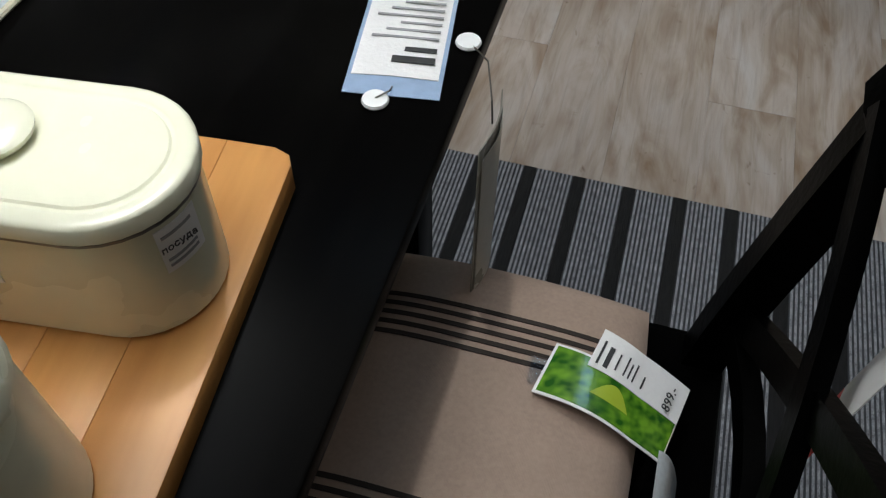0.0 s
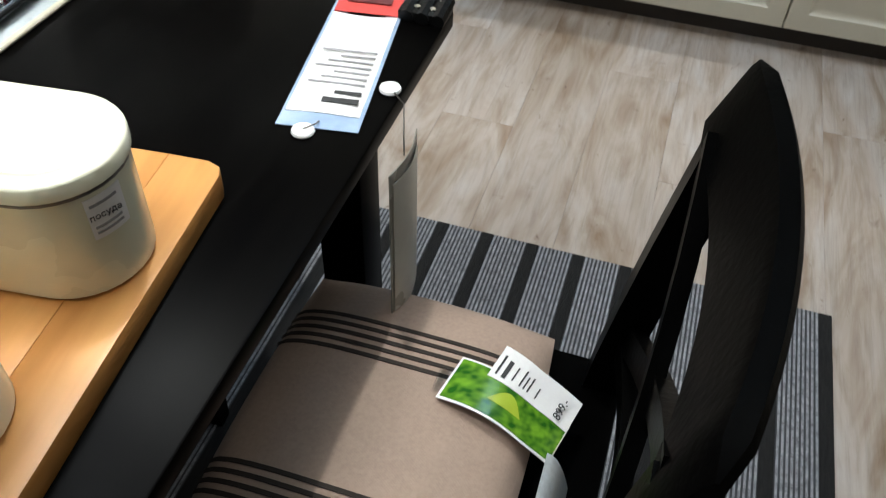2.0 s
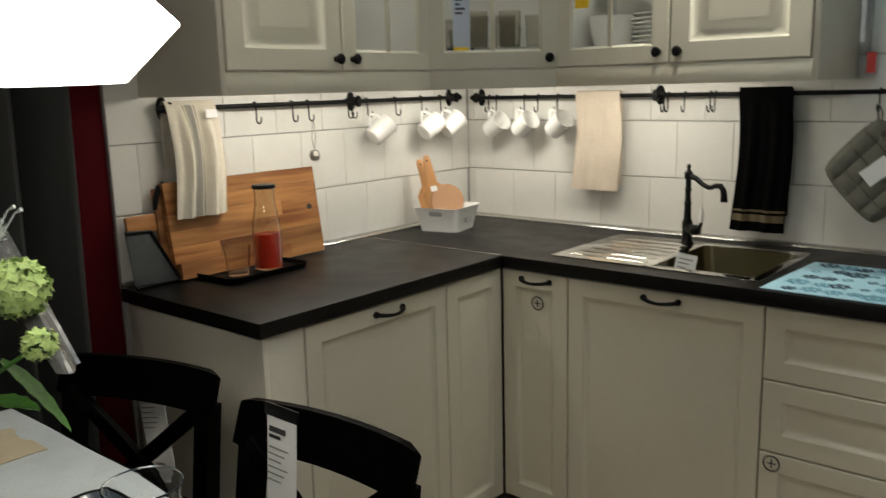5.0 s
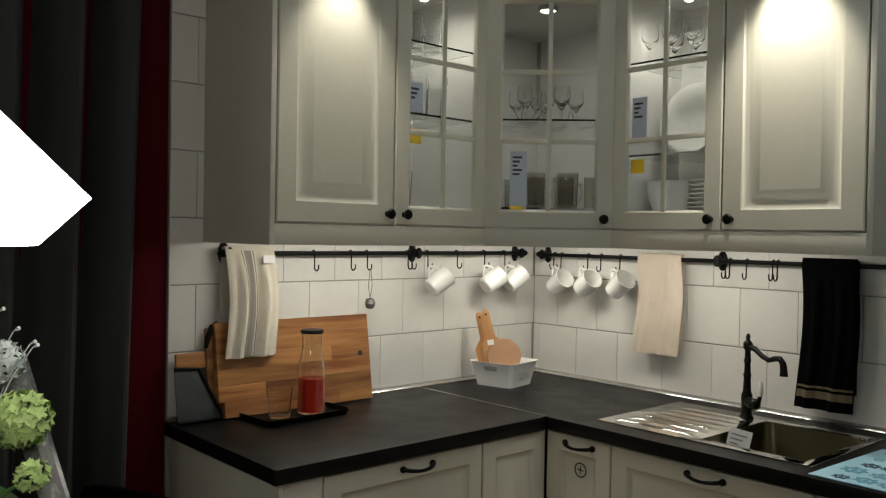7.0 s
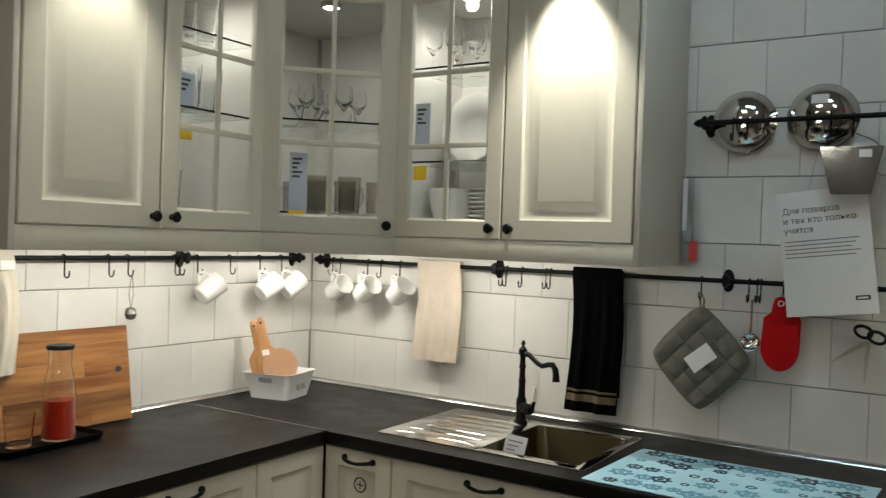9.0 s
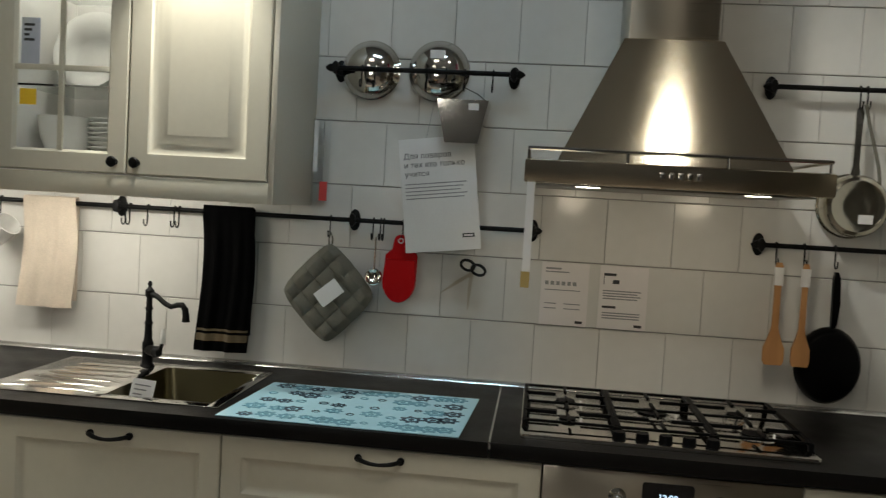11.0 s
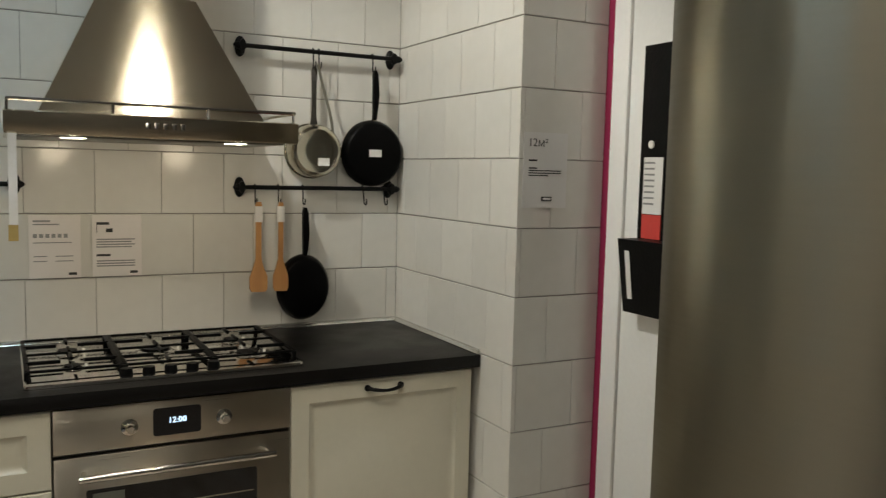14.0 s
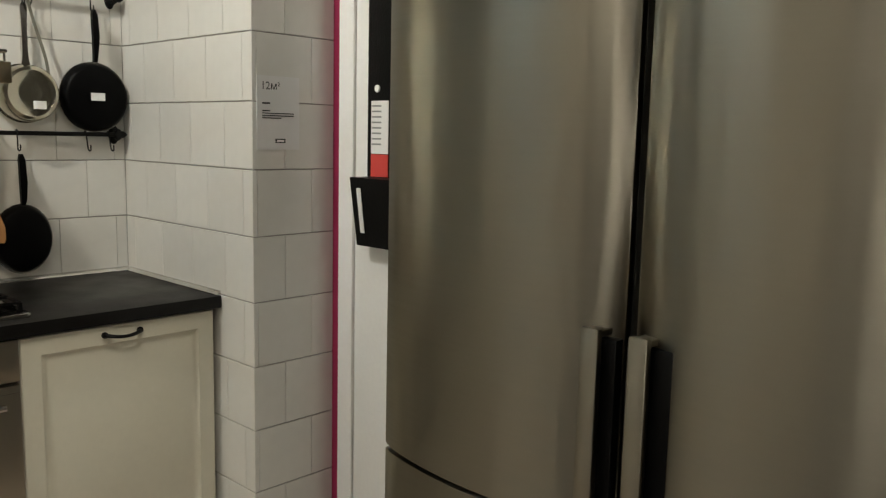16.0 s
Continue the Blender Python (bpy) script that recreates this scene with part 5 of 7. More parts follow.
# black leaflet holder on the white door
hold = thing("leaflet_holder", (3.748, -1.08, 1.10), "black metal leaflet holder with price card on the white door", "leaflet holder")
part("back_plate", box(-0.002, -0.10, 0.0, 0.001, 0.075, 0.735, 0.001), IRON, hold)
bm = loops([[(-0.002, -0.10, 0.0), (-0.002, 0.075, 0.0), (-0.040, 0.075, 0.0), (-0.040, -0.10, 0.0)], [(-0.002, -0.10, 0.205), (-0.002, 0.078, 0.205), (-0.068, 0.078, 0.205), (-0.068, -0.10, 0.205)]])
pk = part("pocket", bm, IRON, hold)
part("leaflet", box(-0.0025, 0.03, -0.06, -0.0005, 0.048, 0.075), PAPER, pk).matrix_basis = pose(-0.0555, 0, 0.10, 0, -7.7, 0)
part("price_card", box(-0.0055, -0.02, 0.275, -0.0035, 0.055, 0.43), PAPER, hold)
part("red_end", box(-0.0055, -0.02, 0.207, -0.0035, 0.055, 0.273), REDPAPER, hold)
pin = lathe([(0, 0), (0.011, 0), (0.011, 0.003), (0, 0.004)], 18)
pin.transform(Matrix.Translation((-0.003, 0.03, 0.465)) @ Matrix.Rotation(radians(-90), 4, "Y"))
part("button_pin", pin, PAPER, hold)
bars(hold, [(-0.05, -0.01, 0.415 - 0.016 * k, 0.005) for k in range(8)], Matrix.Translation((-0.0057, 0, 0)) @ pose(0, 0, 0, 90, 0, -90), GREYINK)

# ---- side worktop ----
ACACIA = wood("acacia", (0.19, 0.062, 0.017), (0.52, 0.25, 0.085), 0.42, (40, 4, 40), (14, 1.6, 26), contrast=0.35, spread=0.34)
cb = thing("chopping_board", (0.0, 0, TOP), "large acacia chopping board leaning on the tiles", "chopping board")
cb.matrix_world = Matrix.Translation((0.078, -0.016, TOP + 0.004)) @ Matrix.Rotation(radians(-8.5), 4, "Y")
for k in range(6):
    z0, z1 = 0.286 * k / 6, 0.286 * (k + 1) / 6
    cut = -1.455 + (0.018 * (k == 0))
    y = cut
    widths = ((0.41, 0.2), (0.16, 0.45), (0.62, 0.1))[k % 3]
    i = 0
    while y < -0.895:
        y1 = min(-0.892, y + widths[i % 2])
        if y1 > -0.93:
            y1 = -0.892
        bmx = box(-0.012, y, z0 + 0.0002, 0.012, y1 - 0.0002, z1, 0.0008, seg=1)
        part("stave", bmx, ACACIA, cb)
        y, i = y1, i + 1
bm = lathe([(0, 0), (0.009, 0), (0.009, 0.0008), (0, 0.0008)], 20, sy=1.2)
bm.transform(Matrix.Translation((0.0123, -0.932, 0.155)) @ Matrix.Rotation(radians(90), 4, "Y"))
part("hang_hole", bm, INK, cb)
cb2 = thing("chopping_board", (0.0, 0, 0), "acacia serving board with long handle leaning on the tiles", "chopping board")
cb2.matrix_world = Matrix.Translation((0.050, -1.40, TOP + 0.004)) @ Matrix.Rotation(radians(-7), 4, "Y")
part("blade", box(-0.008, -0.09, 0.0, 0.008, 0.25, 0.27, 0.006), ACACIA, cb2)
part("handle", box(-0.008, -0.185, 0.15, 0.008, -0.091, 0.20, 0.006), ACACIA, cb2)
bm = sweep([(0.006, -0.090, 0.21), (0.010, -0.085, 0.24), (0.010, -0.070, 0.272), (0.004, -0.05, 0.283)], [0.006, 0.009, 0.009, 0.006], 10)
part("dark_grip", bm, IRON, cb2)
# Dark plate and black edge stand in for the board's shadow on the tiles.
sl = thing("baking_tray", (0.0, 0, 0), "dark grey plate with black edge in place of shade beside the board", "tray")
sl.matrix_world = Matrix.Translation((0.066, -1.536, TOP + 0.002)) @ Matrix.Rotation(radians(-11), 4, "Y")
part("plate", prism([(-0.055, 0.0), (0.085, 0.0), (0.02, 0.155), (-0.055, 0.16)], -0.002, 0.002, 0.0008), surface("board_shadow_grey", (0.055, 0.06, 0.06), 0.25, 0, 0.08), sl).matrix_basis = pose(0, 0, 0, 90, 0, 90)
part("rim", sweep([(0.004, -0.055, 0.16), (0.004, 0.02, 0.155), (0.004, 0.085, 0.004), (0.004, -0.055, 0.004)], 0.006, 8), IRON, sl)
tr = thing("serving_tray", (0.145, -1.255, TOP), "small black serving tray with bottle and glass", "tray", turn=3)
outl = rounded(-0.095, -0.145, 0.095, 0.145, 0.02)
part("base", prism(outl, 0.0005, 0.005, 0.001), PANBLACK, tr)
part("rim", loops([[(x * a, y * b, z) for x, y in outl] for a, b, z in ((1, 1, 0.003), (1.05, 1.035, 0.018), (1.02, 1.012, 0.018), (0.97, 0.98, 0.004))], cap=False), PANBLACK, tr)
bt = thing("carafe", (0.160, -1.200, TOP + 0.0055), "glass carafe half full of red drink", "carafe")
outer = [(0, 0), (0.041, 0.0), (0.044, 0.004), (0.043, 0.125), (0.040, 0.152), (0.032, 0.192), (0.030, 0.205), (0.030, 0.235), (0.032, 0.246)]
inner = [(0.030, 0.246), (0.0278, 0.235), (0.0278, 0.205), (0.0297, 0.192), (0.0375, 0.152), (0.0405, 0.125), (0.0412, 0.006), (0, 0.005)]
part("bottle", lathe(outer + inner, 32), GLASS, bt).visible_shadow = False
m_, n_, l_, b_ = nodes_of("red_drink")
b_.inputs["Base Color"].default_value, b_.inputs["Roughness"].default_value = (0.32, 0.014, 0.004, 1), 0.12
b_.inputs["Transmission Weight"].default_value = 0.5
part("drink", lathe([(0, 0.0062), (0.0404, 0.0066), (0.0400, 0.108), (0, 0.108)], 32), m_, bt, "red drink")
part("stopper", lathe([(0, 0.259), (0.034, 0.258), (0.036, 0.255), (0.036, 0.2475), (0.033, 0.2465), (0, 0.2465)], 24), IRON, bt)


def tumbler(loc, r0, r1, h, name="drinking_glass", label="clear glass tumbler", group="", parent=None):
    ob = solid(name, lathe([(0, 0), (r0, 0), (r0 + 0.001, 0.003), (r1, h), (r1 - 0.0022, h), (r0 - 0.0015, 0.012), (0, 0.010)], 24), GLASSWARE, label, "glass", group=group, loc=loc)
    ob.visible_shadow = False
    return ob


tumbler((0.160, -1.312, TOP + 0.0055), 0.030, 0.039, 0.088, label="clear glass tumbler on the black tray")

# ---- basket with boards ----
bas = thing("storage_basket", (0.150, -0.330, TOP), "white plastic basket holding wooden boards", "basket", turn=12)
o0, o1 = rounded(-0.078, -0.078, 0.078, 0.078, 0.02), rounded(-0.095, -0.100, 0.095, 0.100, 0.022)
at = lambda t, inset: [((1 - t) * a[0] + t * b[0] - inset * (1 if a[0] > 0 else -1), (1 - t) * a[1] + t * b[1] - inset * (1 if a[1] > 0 else -1)) for a, b in zip(o0, o1)]
part("tub", loops([[(x, y, z) for x, y in at(t, i)] for t, i, z in ((0, 0, 0.0005), (0.02, 0, 0.004), (0.96, 0, 0.088), (1.04, -0.003, 0.092), (1.04, 0.001, 0.092), (0.94, 0.003, 0.088), (0.03, 0.003, 0.004))]), WHITEPLASTIC, bas)
for s in (-1, 1):
    bm = prism(rounded(-0.028, -0.009, 0.028, 0.009, 0.008), 0, 0.0012)
    bm.transform(Matrix.Translation((0, s * 0.0945, 0.070)) @ Matrix.Rotation(radians(90 - s * 14), 4, "X"))
    part("grip_hole", bm, GREYINK, bas)
bars(bas, [(-0.03, -0.005, 0, 0.02), (0.002, 0.03, 0, 0.02)], Matrix.Translation((0.0885, 0.0, 0.042)) @ pose(0, 0, 0, 78, 0, 90), GREYINK)
for i, (dx, dy, a, b, h) in enumerate(((-0.030, -0.012, -15, -4, 0.27), (0.004, -0.030, -13, -6, 0.285))):
    ob = thing("small_board", label="small beech serving board standing in the basket", category="serving board", group="boards in the basket")
    ob.matrix_world = bas.matrix_world @ Matrix.Translation((dx, dy, 0.008)) @ pose(0, 0, 0, b, a, 35)
    oo = [(-0.045, 0), (0.045, 0), (0.045, h * 0.5), (0.030, h * 0.58), (0.016, h * 0.62), (0.014, h * 0.95), (0.008, h), (-0.008, h), (-0.014, h * 0.95), (-0.016, h * 0.62), (-0.030, h * 0.58), (-0.045, h * 0.5)]
    bm = prism(oo, -0.005, 0.005, 0.0015)
    bm.transform(Matrix.Rotation(radians(90), 4, "X"))
    part("board", bm, LIGHTWOOD, ob)
    part("hang_hole", sweep([(0.0, -0.0062, h * 0.93), (0.0, -0.0052, h * 0.93)], 0.004, 10), IRON, ob)
ob = solid("trivet", lathe([(0, 0), (0.063, 0), (0.065, 0.002), (0.065, 0.010), (0.063, 0.012), (0, 0.012)], 36), surface("cork", (0.42, 0.235, 0.13), 0.8, 0, 0.1, 20, 200, 0.05), "round cork trivet standing in the basket", "trivet")
ob.matrix_world = bas.matrix_world @ Matrix.Translation((0.016, -0.030, 0.112)) @ pose(0, 0, 0, 76, 0, 45)
tagw = solid("paper_label", box(-0.012, -0.0005, -0.01, 0.012, 0.0005, 0.01), PAPER, "small white label on a serving board", "label")
tagw.matrix_world = bas.matrix_world @ Matrix.Translation((-0.012, -0.078, 0.165)) @ pose(0, 0, 0, -12, -10, 35)

# ---- sink, tap, mat ----
sink = thing("sink", (0, 0, TOP), "stainless steel sink with ridged drainer", "sink")
SX0, SY0, SX1, SY1 = 0.767, -0.553, 1.432, -0.098
bm = box(SX0, SY0, 0.0005, 1.105, SY1, 0.004, 0.001)
box(1.105, SY0, 0.0005, 1.402, -0.515, 0.004, 0.001, bm), box(1.105, -0.145, 0.0005, 1.402, SY1, 0.004, 0.001, bm), box(1.402, SY0, 0.0005, SX1, SY1, 0.004, 0.001, bm)
part("rim", bm, CHROME, sink)
for k in range(6):
    y = -0.50 + 0.062 * k
    part("drainer_ridge", loops([[(x, y + dy, 0.0042 + h) for dy, h in ((-0.009, 0), (-0.004, hh), (0.004, hh), (0.009, 0))] for x, hh in ((0.80 + 0.008 * k, 0.0002), (0.83 + 0.008 * k, 0.0045), (1.04, 0.0045), (1.075, 0.0002))]), CHROME, sink)
bo, bi = rounded(1.1052, -0.5148, 1.4018, -0.1452, 0.03), rounded(1.118, -0.502, 1.389, -0.158, 0.045)
# Darker olive than the rim: the basin's dim reflections are put into its colour.
BASIN = brushed("dim_basin_steel", (0.20, 0.178, 0.105), 0.30)
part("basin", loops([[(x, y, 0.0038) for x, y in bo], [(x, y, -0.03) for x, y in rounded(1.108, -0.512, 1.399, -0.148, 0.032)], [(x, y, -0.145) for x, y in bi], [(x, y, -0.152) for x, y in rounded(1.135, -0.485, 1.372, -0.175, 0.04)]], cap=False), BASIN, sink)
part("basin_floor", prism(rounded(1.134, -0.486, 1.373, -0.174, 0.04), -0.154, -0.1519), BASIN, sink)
part("drain", lathe([(0, 0.004), (0.038, 0.003), (0.042, 0), (0, 0)], 24, (1.25, -0.33, -0.1518)), STEEL_DARK, sink)
part("drain_holes", lathe([(0, 0.002), (0.012, 0.002), (0.013, 0), (0, 0)], 16, (1.385, -0.125, 0.004)), CHROME, sink)
st = thing("price_tag", (1.14, -0.42, TOP - 0.10), "white paper tag hanging in the sink basin", "price tag")
st.matrix_world = Matrix.Translation((1.135, -0.40, TOP - 0.095)) @ pose(0, 0, 0, -8, 14, 42)
part("card", box(-0.033, -0.0006, 0.0, 0.033, 0.0006, 0.115), PAPER, st)
bars(st, [(-0.025, 0.02 - 0.01 * (k % 3), 0.098 - 0.013 * k, 0.004) for k in range(7)], Matrix.Translation((0, -0.0007, 0)) @ STAND, GREYINK)
tap = thing("kitchen_tap", (1.050, -0.165, TOP + 0.0045), "black old-fashioned mixer tap with porcelain lever", "tap")
part("column", lathe([(0, 0), (0.027, 0), (0.027, 0.006), (0.021, 0.012), (0.019, 0.05), (0.021, 0.055), (0.021, 0.075), (0.015, 0.085), (0.013, 0.13), (0.016, 0.137), (0.012, 0.145), (0.011, 0.175), (0.015, 0.182), (0.011, 0.19), (0.011, 0.215), (0.017, 0.222), (0.017, 0.238), (0.009, 0.245), (0.006, 0.25), (0.009, 0.257), (0.005, 0.266), (0, 0.268)], 20, sx=0.82, sy=0.82), IRON, tap)
sd = Vector((0.96, -0.28, 0)).normalized()
sp_pts = [(0, 0.228), (0.03, 0.222), (0.06, 0.203), (0.085, 0.195), (0.108, 0.203), (0.126, 0.205), (0.138, 0.192), (0.142, 0.17), (0.142, 0.155)]
part("spout", sweep([tuple(sd * d + Vector((0, 0, h))) for d, h in sp_pts], [0.0095, 0.0085, 0.0078, 0.008, 0.0085, 0.009, 0.0095, 0.0105, 0.012], 12), IRON, tap)
part("side_valve", sweep([(0.0, 0.0, 0.055), (0.03, -0.022, 0.055), (0.045, -0.033, 0.055), (0.055, -0.040, 0.055)], [0.016, 0.016, 0.019, 0.012], 12), IRON, tap)
lv = part("lever", sweep([(0.052, -0.038, 0.055), (0.062, -0.042, 0.07), (0.066, -0.044, 0.085)], 0.006, 10), IRON, tap)
part("porcelain_grip", sweep([(0.066, -0.044, 0.085), (0.067, -0.0445, 0.10), (0.068, -0.045, 0.12), (0.068, -0.045, 0.13)], [0.007, 0.0095, 0.007, 0.004], 10), PORCELAIN, lv)

matt = thing("counter_mat", (0, 0, TOP), "pale blue drying mat printed with dark ornaments", "mat")
part("sheet", prism([(1.452, -0.618), (2.064, -0.626), (2.085, -0.218), (1.474, -0.221)], 0.0005, 0.0035, 0.0008), surface("pale_blue_print", (0.32, 0.54, 0.63), 0.45, 0, 0.06, 6, 80, 0.01), matt)
rng = random.Random(4)
NAVY = surface("navy_print", (0.015, 0.04, 0.07), 0.5, 0, 0.1)
TEAL = surface("teal_print", (0.10, 0.27, 0.36), 0.5, 0, 0.1)
for k in range(11):
    for j in range(5):
        cx, cy = 1.52 + 0.051 * k + rng.uniform(-0.008, 0.008), -0.575 + 0.078 * j + rng.uniform(-0.012, 0.012)
        r = rng.uniform(0.010, 0.026)
        bm = bmesh.new()
        lathe([(r * 0.62, 0.0037), (r, 0.0037), (r, 0.0044), (r * 0.62, 0.0044), (r * 0.62, 0.0037)], 18, (cx, cy, 0), bm)
        if r > 0.015:
            for q in range(7):
                a = 2 * math.pi * q / 7
                lathe([(0, 0.0037), (r * 0.22, 0.0037), (r * 0.22, 0.0043), (0, 0.0043)], 8, (cx + r * 1.12 * math.cos(a), cy + r * 1.12 * math.sin(a), 0), bm)
            lathe([(0, 0.0037), (r * 0.35, 0.0037), (r * 0.35, 0.0043), (0, 0.0043)], 10, (cx, cy, 0), bm)
        part("ornament", bm, NAVY if rng.random() < 0.38 else TEAL, matt)

# ---- things inside the glazed wall cabinets ----
def goblet(loc, s=1.0):
    ob = solid("wine_glass", lathe([(0, 0), (0.03 * s, 0), (0.031 * s, 0.002), (0.005 * s, 0.006), (0.004 * s, 0.07 * s), (0.012 * s, 0.078 * s), (0.034 * s, 0.11 * s), (0.036 * s, 0.135 * s), (0.030 * s, 0.17 * s), (0.0285 * s, 0.17 * s), (0.0345 * s, 0.135 * s), (0.032 * s, 0.111 * s), (0.0, 0.081 * s)], 20), GLASSWARE, "clear wine glass inside the glazed cabinet", "wine glass", group="glasses in the cabinets", loc=loc)
    ob.visible_shadow = False


s1, s2 = UZ + 0.3565, UZ + 0.5815
s3, s4 = UZ + 0.2465, UZ + 0.5465
for x, y in ((0.22, -0.36), (0.31, -0.30), (0.40, -0.24), (0.32, -0.42), (0.42, -0.34), (0.24, -0.26)):
    goblet((x, y, UZ + 0.3665), 0.85)
for y in (-1.0, -0.92, -0.83, -0.74):
    for x in (0.18,):
        tumbler((x, y, s1), 0.028, 0.036, 0.13, label="tall clear glass inside the glazed cabinet", group="glasses in the cabinets")
        tumbler((x, y, s2), 0.028, 0.034, 0.09, label="clear glass on the upper cabinet shelf", group="glasses in the cabinets")
tumbler((0.24, -0.95, UZ + 0.0175), 0.05, 0.06, 0.16, label="clear glass jug inside the glazed cabinet", group="glasses in the cabinets")
for x in (0.76, 0.84, 0.92, 1.0):
    goblet((x, -0.16, s4), 0.8)
    goblet((x - 0.03, -0.26, s4), 0.8)


def plate(m, r, label):
    ob = solid("plate", lathe([(0, 0), (r * 0.6, 0), (r * 0.66, 0.004), (r, 0.016), (r, 0.019), (r * 0.64, 0.008), (r * 0.58, 0.004), (0, 0.004)], 40), PORCELAIN, label, "plate", group="plates in the cabinet")
    ob.matrix_world = m


for k in range(3):
    plate(Matrix.Translation((0.845 + 0.012 * k, -0.16 - 0.022 * k, s3 + 0.122 - 0.012 * k)) @ pose(0, 0, 0, 78, 0, 0), 0.125 - 0.014 * k, "white plate standing in the glazed cabinet")
for k in range(10):
    plate(Matrix.Translation((0.96, -0.2, UZ + 0.018 + 0.014 * k)), 0.095, "white plate stacked in the glazed cabinet")
bowl_prof = lambda r, h: [(0, 0), (r * 0.5, 0), (r * 0.55, 0.006), (r * 0.9, h * 0.6), (r, h), (r * 0.97, h), (r * 0.86, h * 0.6), (r * 0.5, 0.01), (0, 0.008)]
solid("bowl", lathe(bowl_prof(0.085, 0.145), 36), PORCELAIN, "deep white bowl in the glazed cabinet", "bowl", loc=(0.80, -0.22, UZ + 0.018))
for x, y, r, h in ((0.30, -0.40, 0.055, 0.075), (0.42, -0.30, 0.055, 0.075), (0.36, -0.24, 0.06, 0.10), (0.22, -0.42, 0.05, 0.09)):
    solid("bowl", lathe(bowl_prof(r, h), 28), PORCELAIN, "white cup-like bowl in the corner cabinet", "bowl", loc=(x, y, UZ + 0.0715), group="bowls in the corner cabinet")


SMOKED = glass("smoked_glassware", (0.80, 0.78, 0.73), 0.0, 1.25)
for x, y, h in ((0.40, -0.44, 0.11), (0.47, -0.38, 0.11), (0.35, -0.50, 0.10), (0.44, -0.50, 0.12), (0.52, -0.42, 0.12), (0.55, -0.31, 0.11)):
    ob = solid("smoked_glass", lathe([(0, 0), (0.032, 0), (0.034, 0.004), (0.037, h), (0.0348, h), (0.0315, 0.010), (0, 0.008)], 24), SMOKED, "smoked glass tumbler in the corner cabinet", "glass", group="smoked glasses", loc=(x, y, UZ + 0.0715))
    ob.visible_shadow = False
for x, y in ((0.36, -0.30), (0.47, -0.27), (0.28, -0.46), (0.38, -0.47)):
    ob = solid("glass_bowl", lathe([(0, 0), (0.024, 0), (0.028, 0.004), (0.044, 0.03), (0.050, 0.062), (0.048, 0.062), (0.041, 0.030), (0.022, 0.007), (0, 0.006)], 28), GLASSWARE, "small clear glass bowl on the cabinet shelf", "bowl", group="glass bowls", loc=(x, y, UZ + 0.3665))
    ob.visible_shadow = False
for y in (-0.98, -0.90, -0.82):
    tumbler((0.27, y, s2), 0.026, 0.032, 0.10, label="clear glass on the upper cabinet shelf", group="glasses in the cabinets")
    tumbler((0.26, y + 0.03, s1), 0.028, 0.036, 0.14, label="tall clear glass inside the glazed cabinet", group="glasses in the cabinets")


def shelf_tag(m, h, yellow_low, label):
    ob = thing("price_tag", label=label, category="price tag", group="cabinet price tags")
    ob.matrix_world = m
    part("card", box(-0.028, -0.0008, 0, 0.028, 0.0008, h), surface("blue_grey_card", (0.42, 0.44, 0.52), 0.5), ob)
    bars(ob, [(-0.02, 0.012 - 0.008 * (k % 3), h - 0.02 - 0.014 * k, 0.007) for k in range(min(5, int(h / 0.03)))], Matrix.Translation((0, -0.0009, 0)) @ STAND, INK)
    part("yellow_flag", box(-0.028, -0.0022, yellow_low, 0.022, -0.0010, yellow_low + 0.045), YELLOW, ob)


shelf_tag(Matrix.Translation((0.759, -0.352, UZ + 0.30)), 0.13, -0.115, "grey price card with yellow flag behind the pane")
shelf_tag(Matrix.Translation((0.442, -0.581, UZ + 0.028)) @ pose(0, 0, 0, 0, 0, 45), 0.23, 0.002, "grey price card with yellow flag behind the corner pane")
shelf_tag(Matrix.Translation((0.352, -0.957, UZ + 0.358)) @ pose(0, 0, 0, 0, 0, 90), 0.09, -0.10, "grey price card with yellow flag behind the pane")

# ---- things on the table ----
TABLE = 0.745
OAK = wood("warm_beech_board", (0.41, 0.17, 0.036), (0.62, 0.30, 0.080), 0.42, (40, 5, 40), (14, 2.5, 14), contrast=0.4, spread=0.06)
brd = thing("wooden_board", (1.600, -2.400, TABLE), "warm beech board under the cream tins", "board", turn=6)
for k in range(7):
    x1 = -0.058 * k
    x0 = x1 - 0.058
    if k == 0:
        o = [(x0, -0.50), (x1, -0.50), (x1, -0.018), (x1 - 0.005, -0.007), (x1 - 0.018, -0.001), (x0, 0.0)]
    else:
        o = [(x0, -0.50), (x1, -0.50), (x1, 0.0), (x0, 0.0)]
    part("stave", prism(o, 0.0005, 0.028, 0.0012), OAK, brd)
BOARD = TABLE + 0.0285
HALFL = 0.062


def stadium(r, half, n=16):
    return [(half + r * math.cos(radians(a)), r * math.sin(radians(a))) for a in (-90 + 180 * k / n for k in range(n + 1))] + [(-half + r * math.cos(radians(a)), r * math.sin(radians(a))) for a in (90 + 180 * k / n for k in range(n + 1))]


def stack(parts):
    return loops([[(x, y, z) for x, y in stadium(r, HALFL)] for r, z in parts])


tin = thing("bread_tin", (1.484, -2.549, BOARD), "cream enamelled oval tin with lid and paper label", "tin", turn=7)
part("tub", stack([(0.0545, 0.0005), (0.057, 0.003), (0.057, 0.098)]), TIN, tin)
part("seam", stack([(0.0575, 0.098), (0.0585, 0.0985), (0.0585, 0.1005), (0.0575, 0.101)]), STEEL_DARK, tin, "dark seam under the lid")
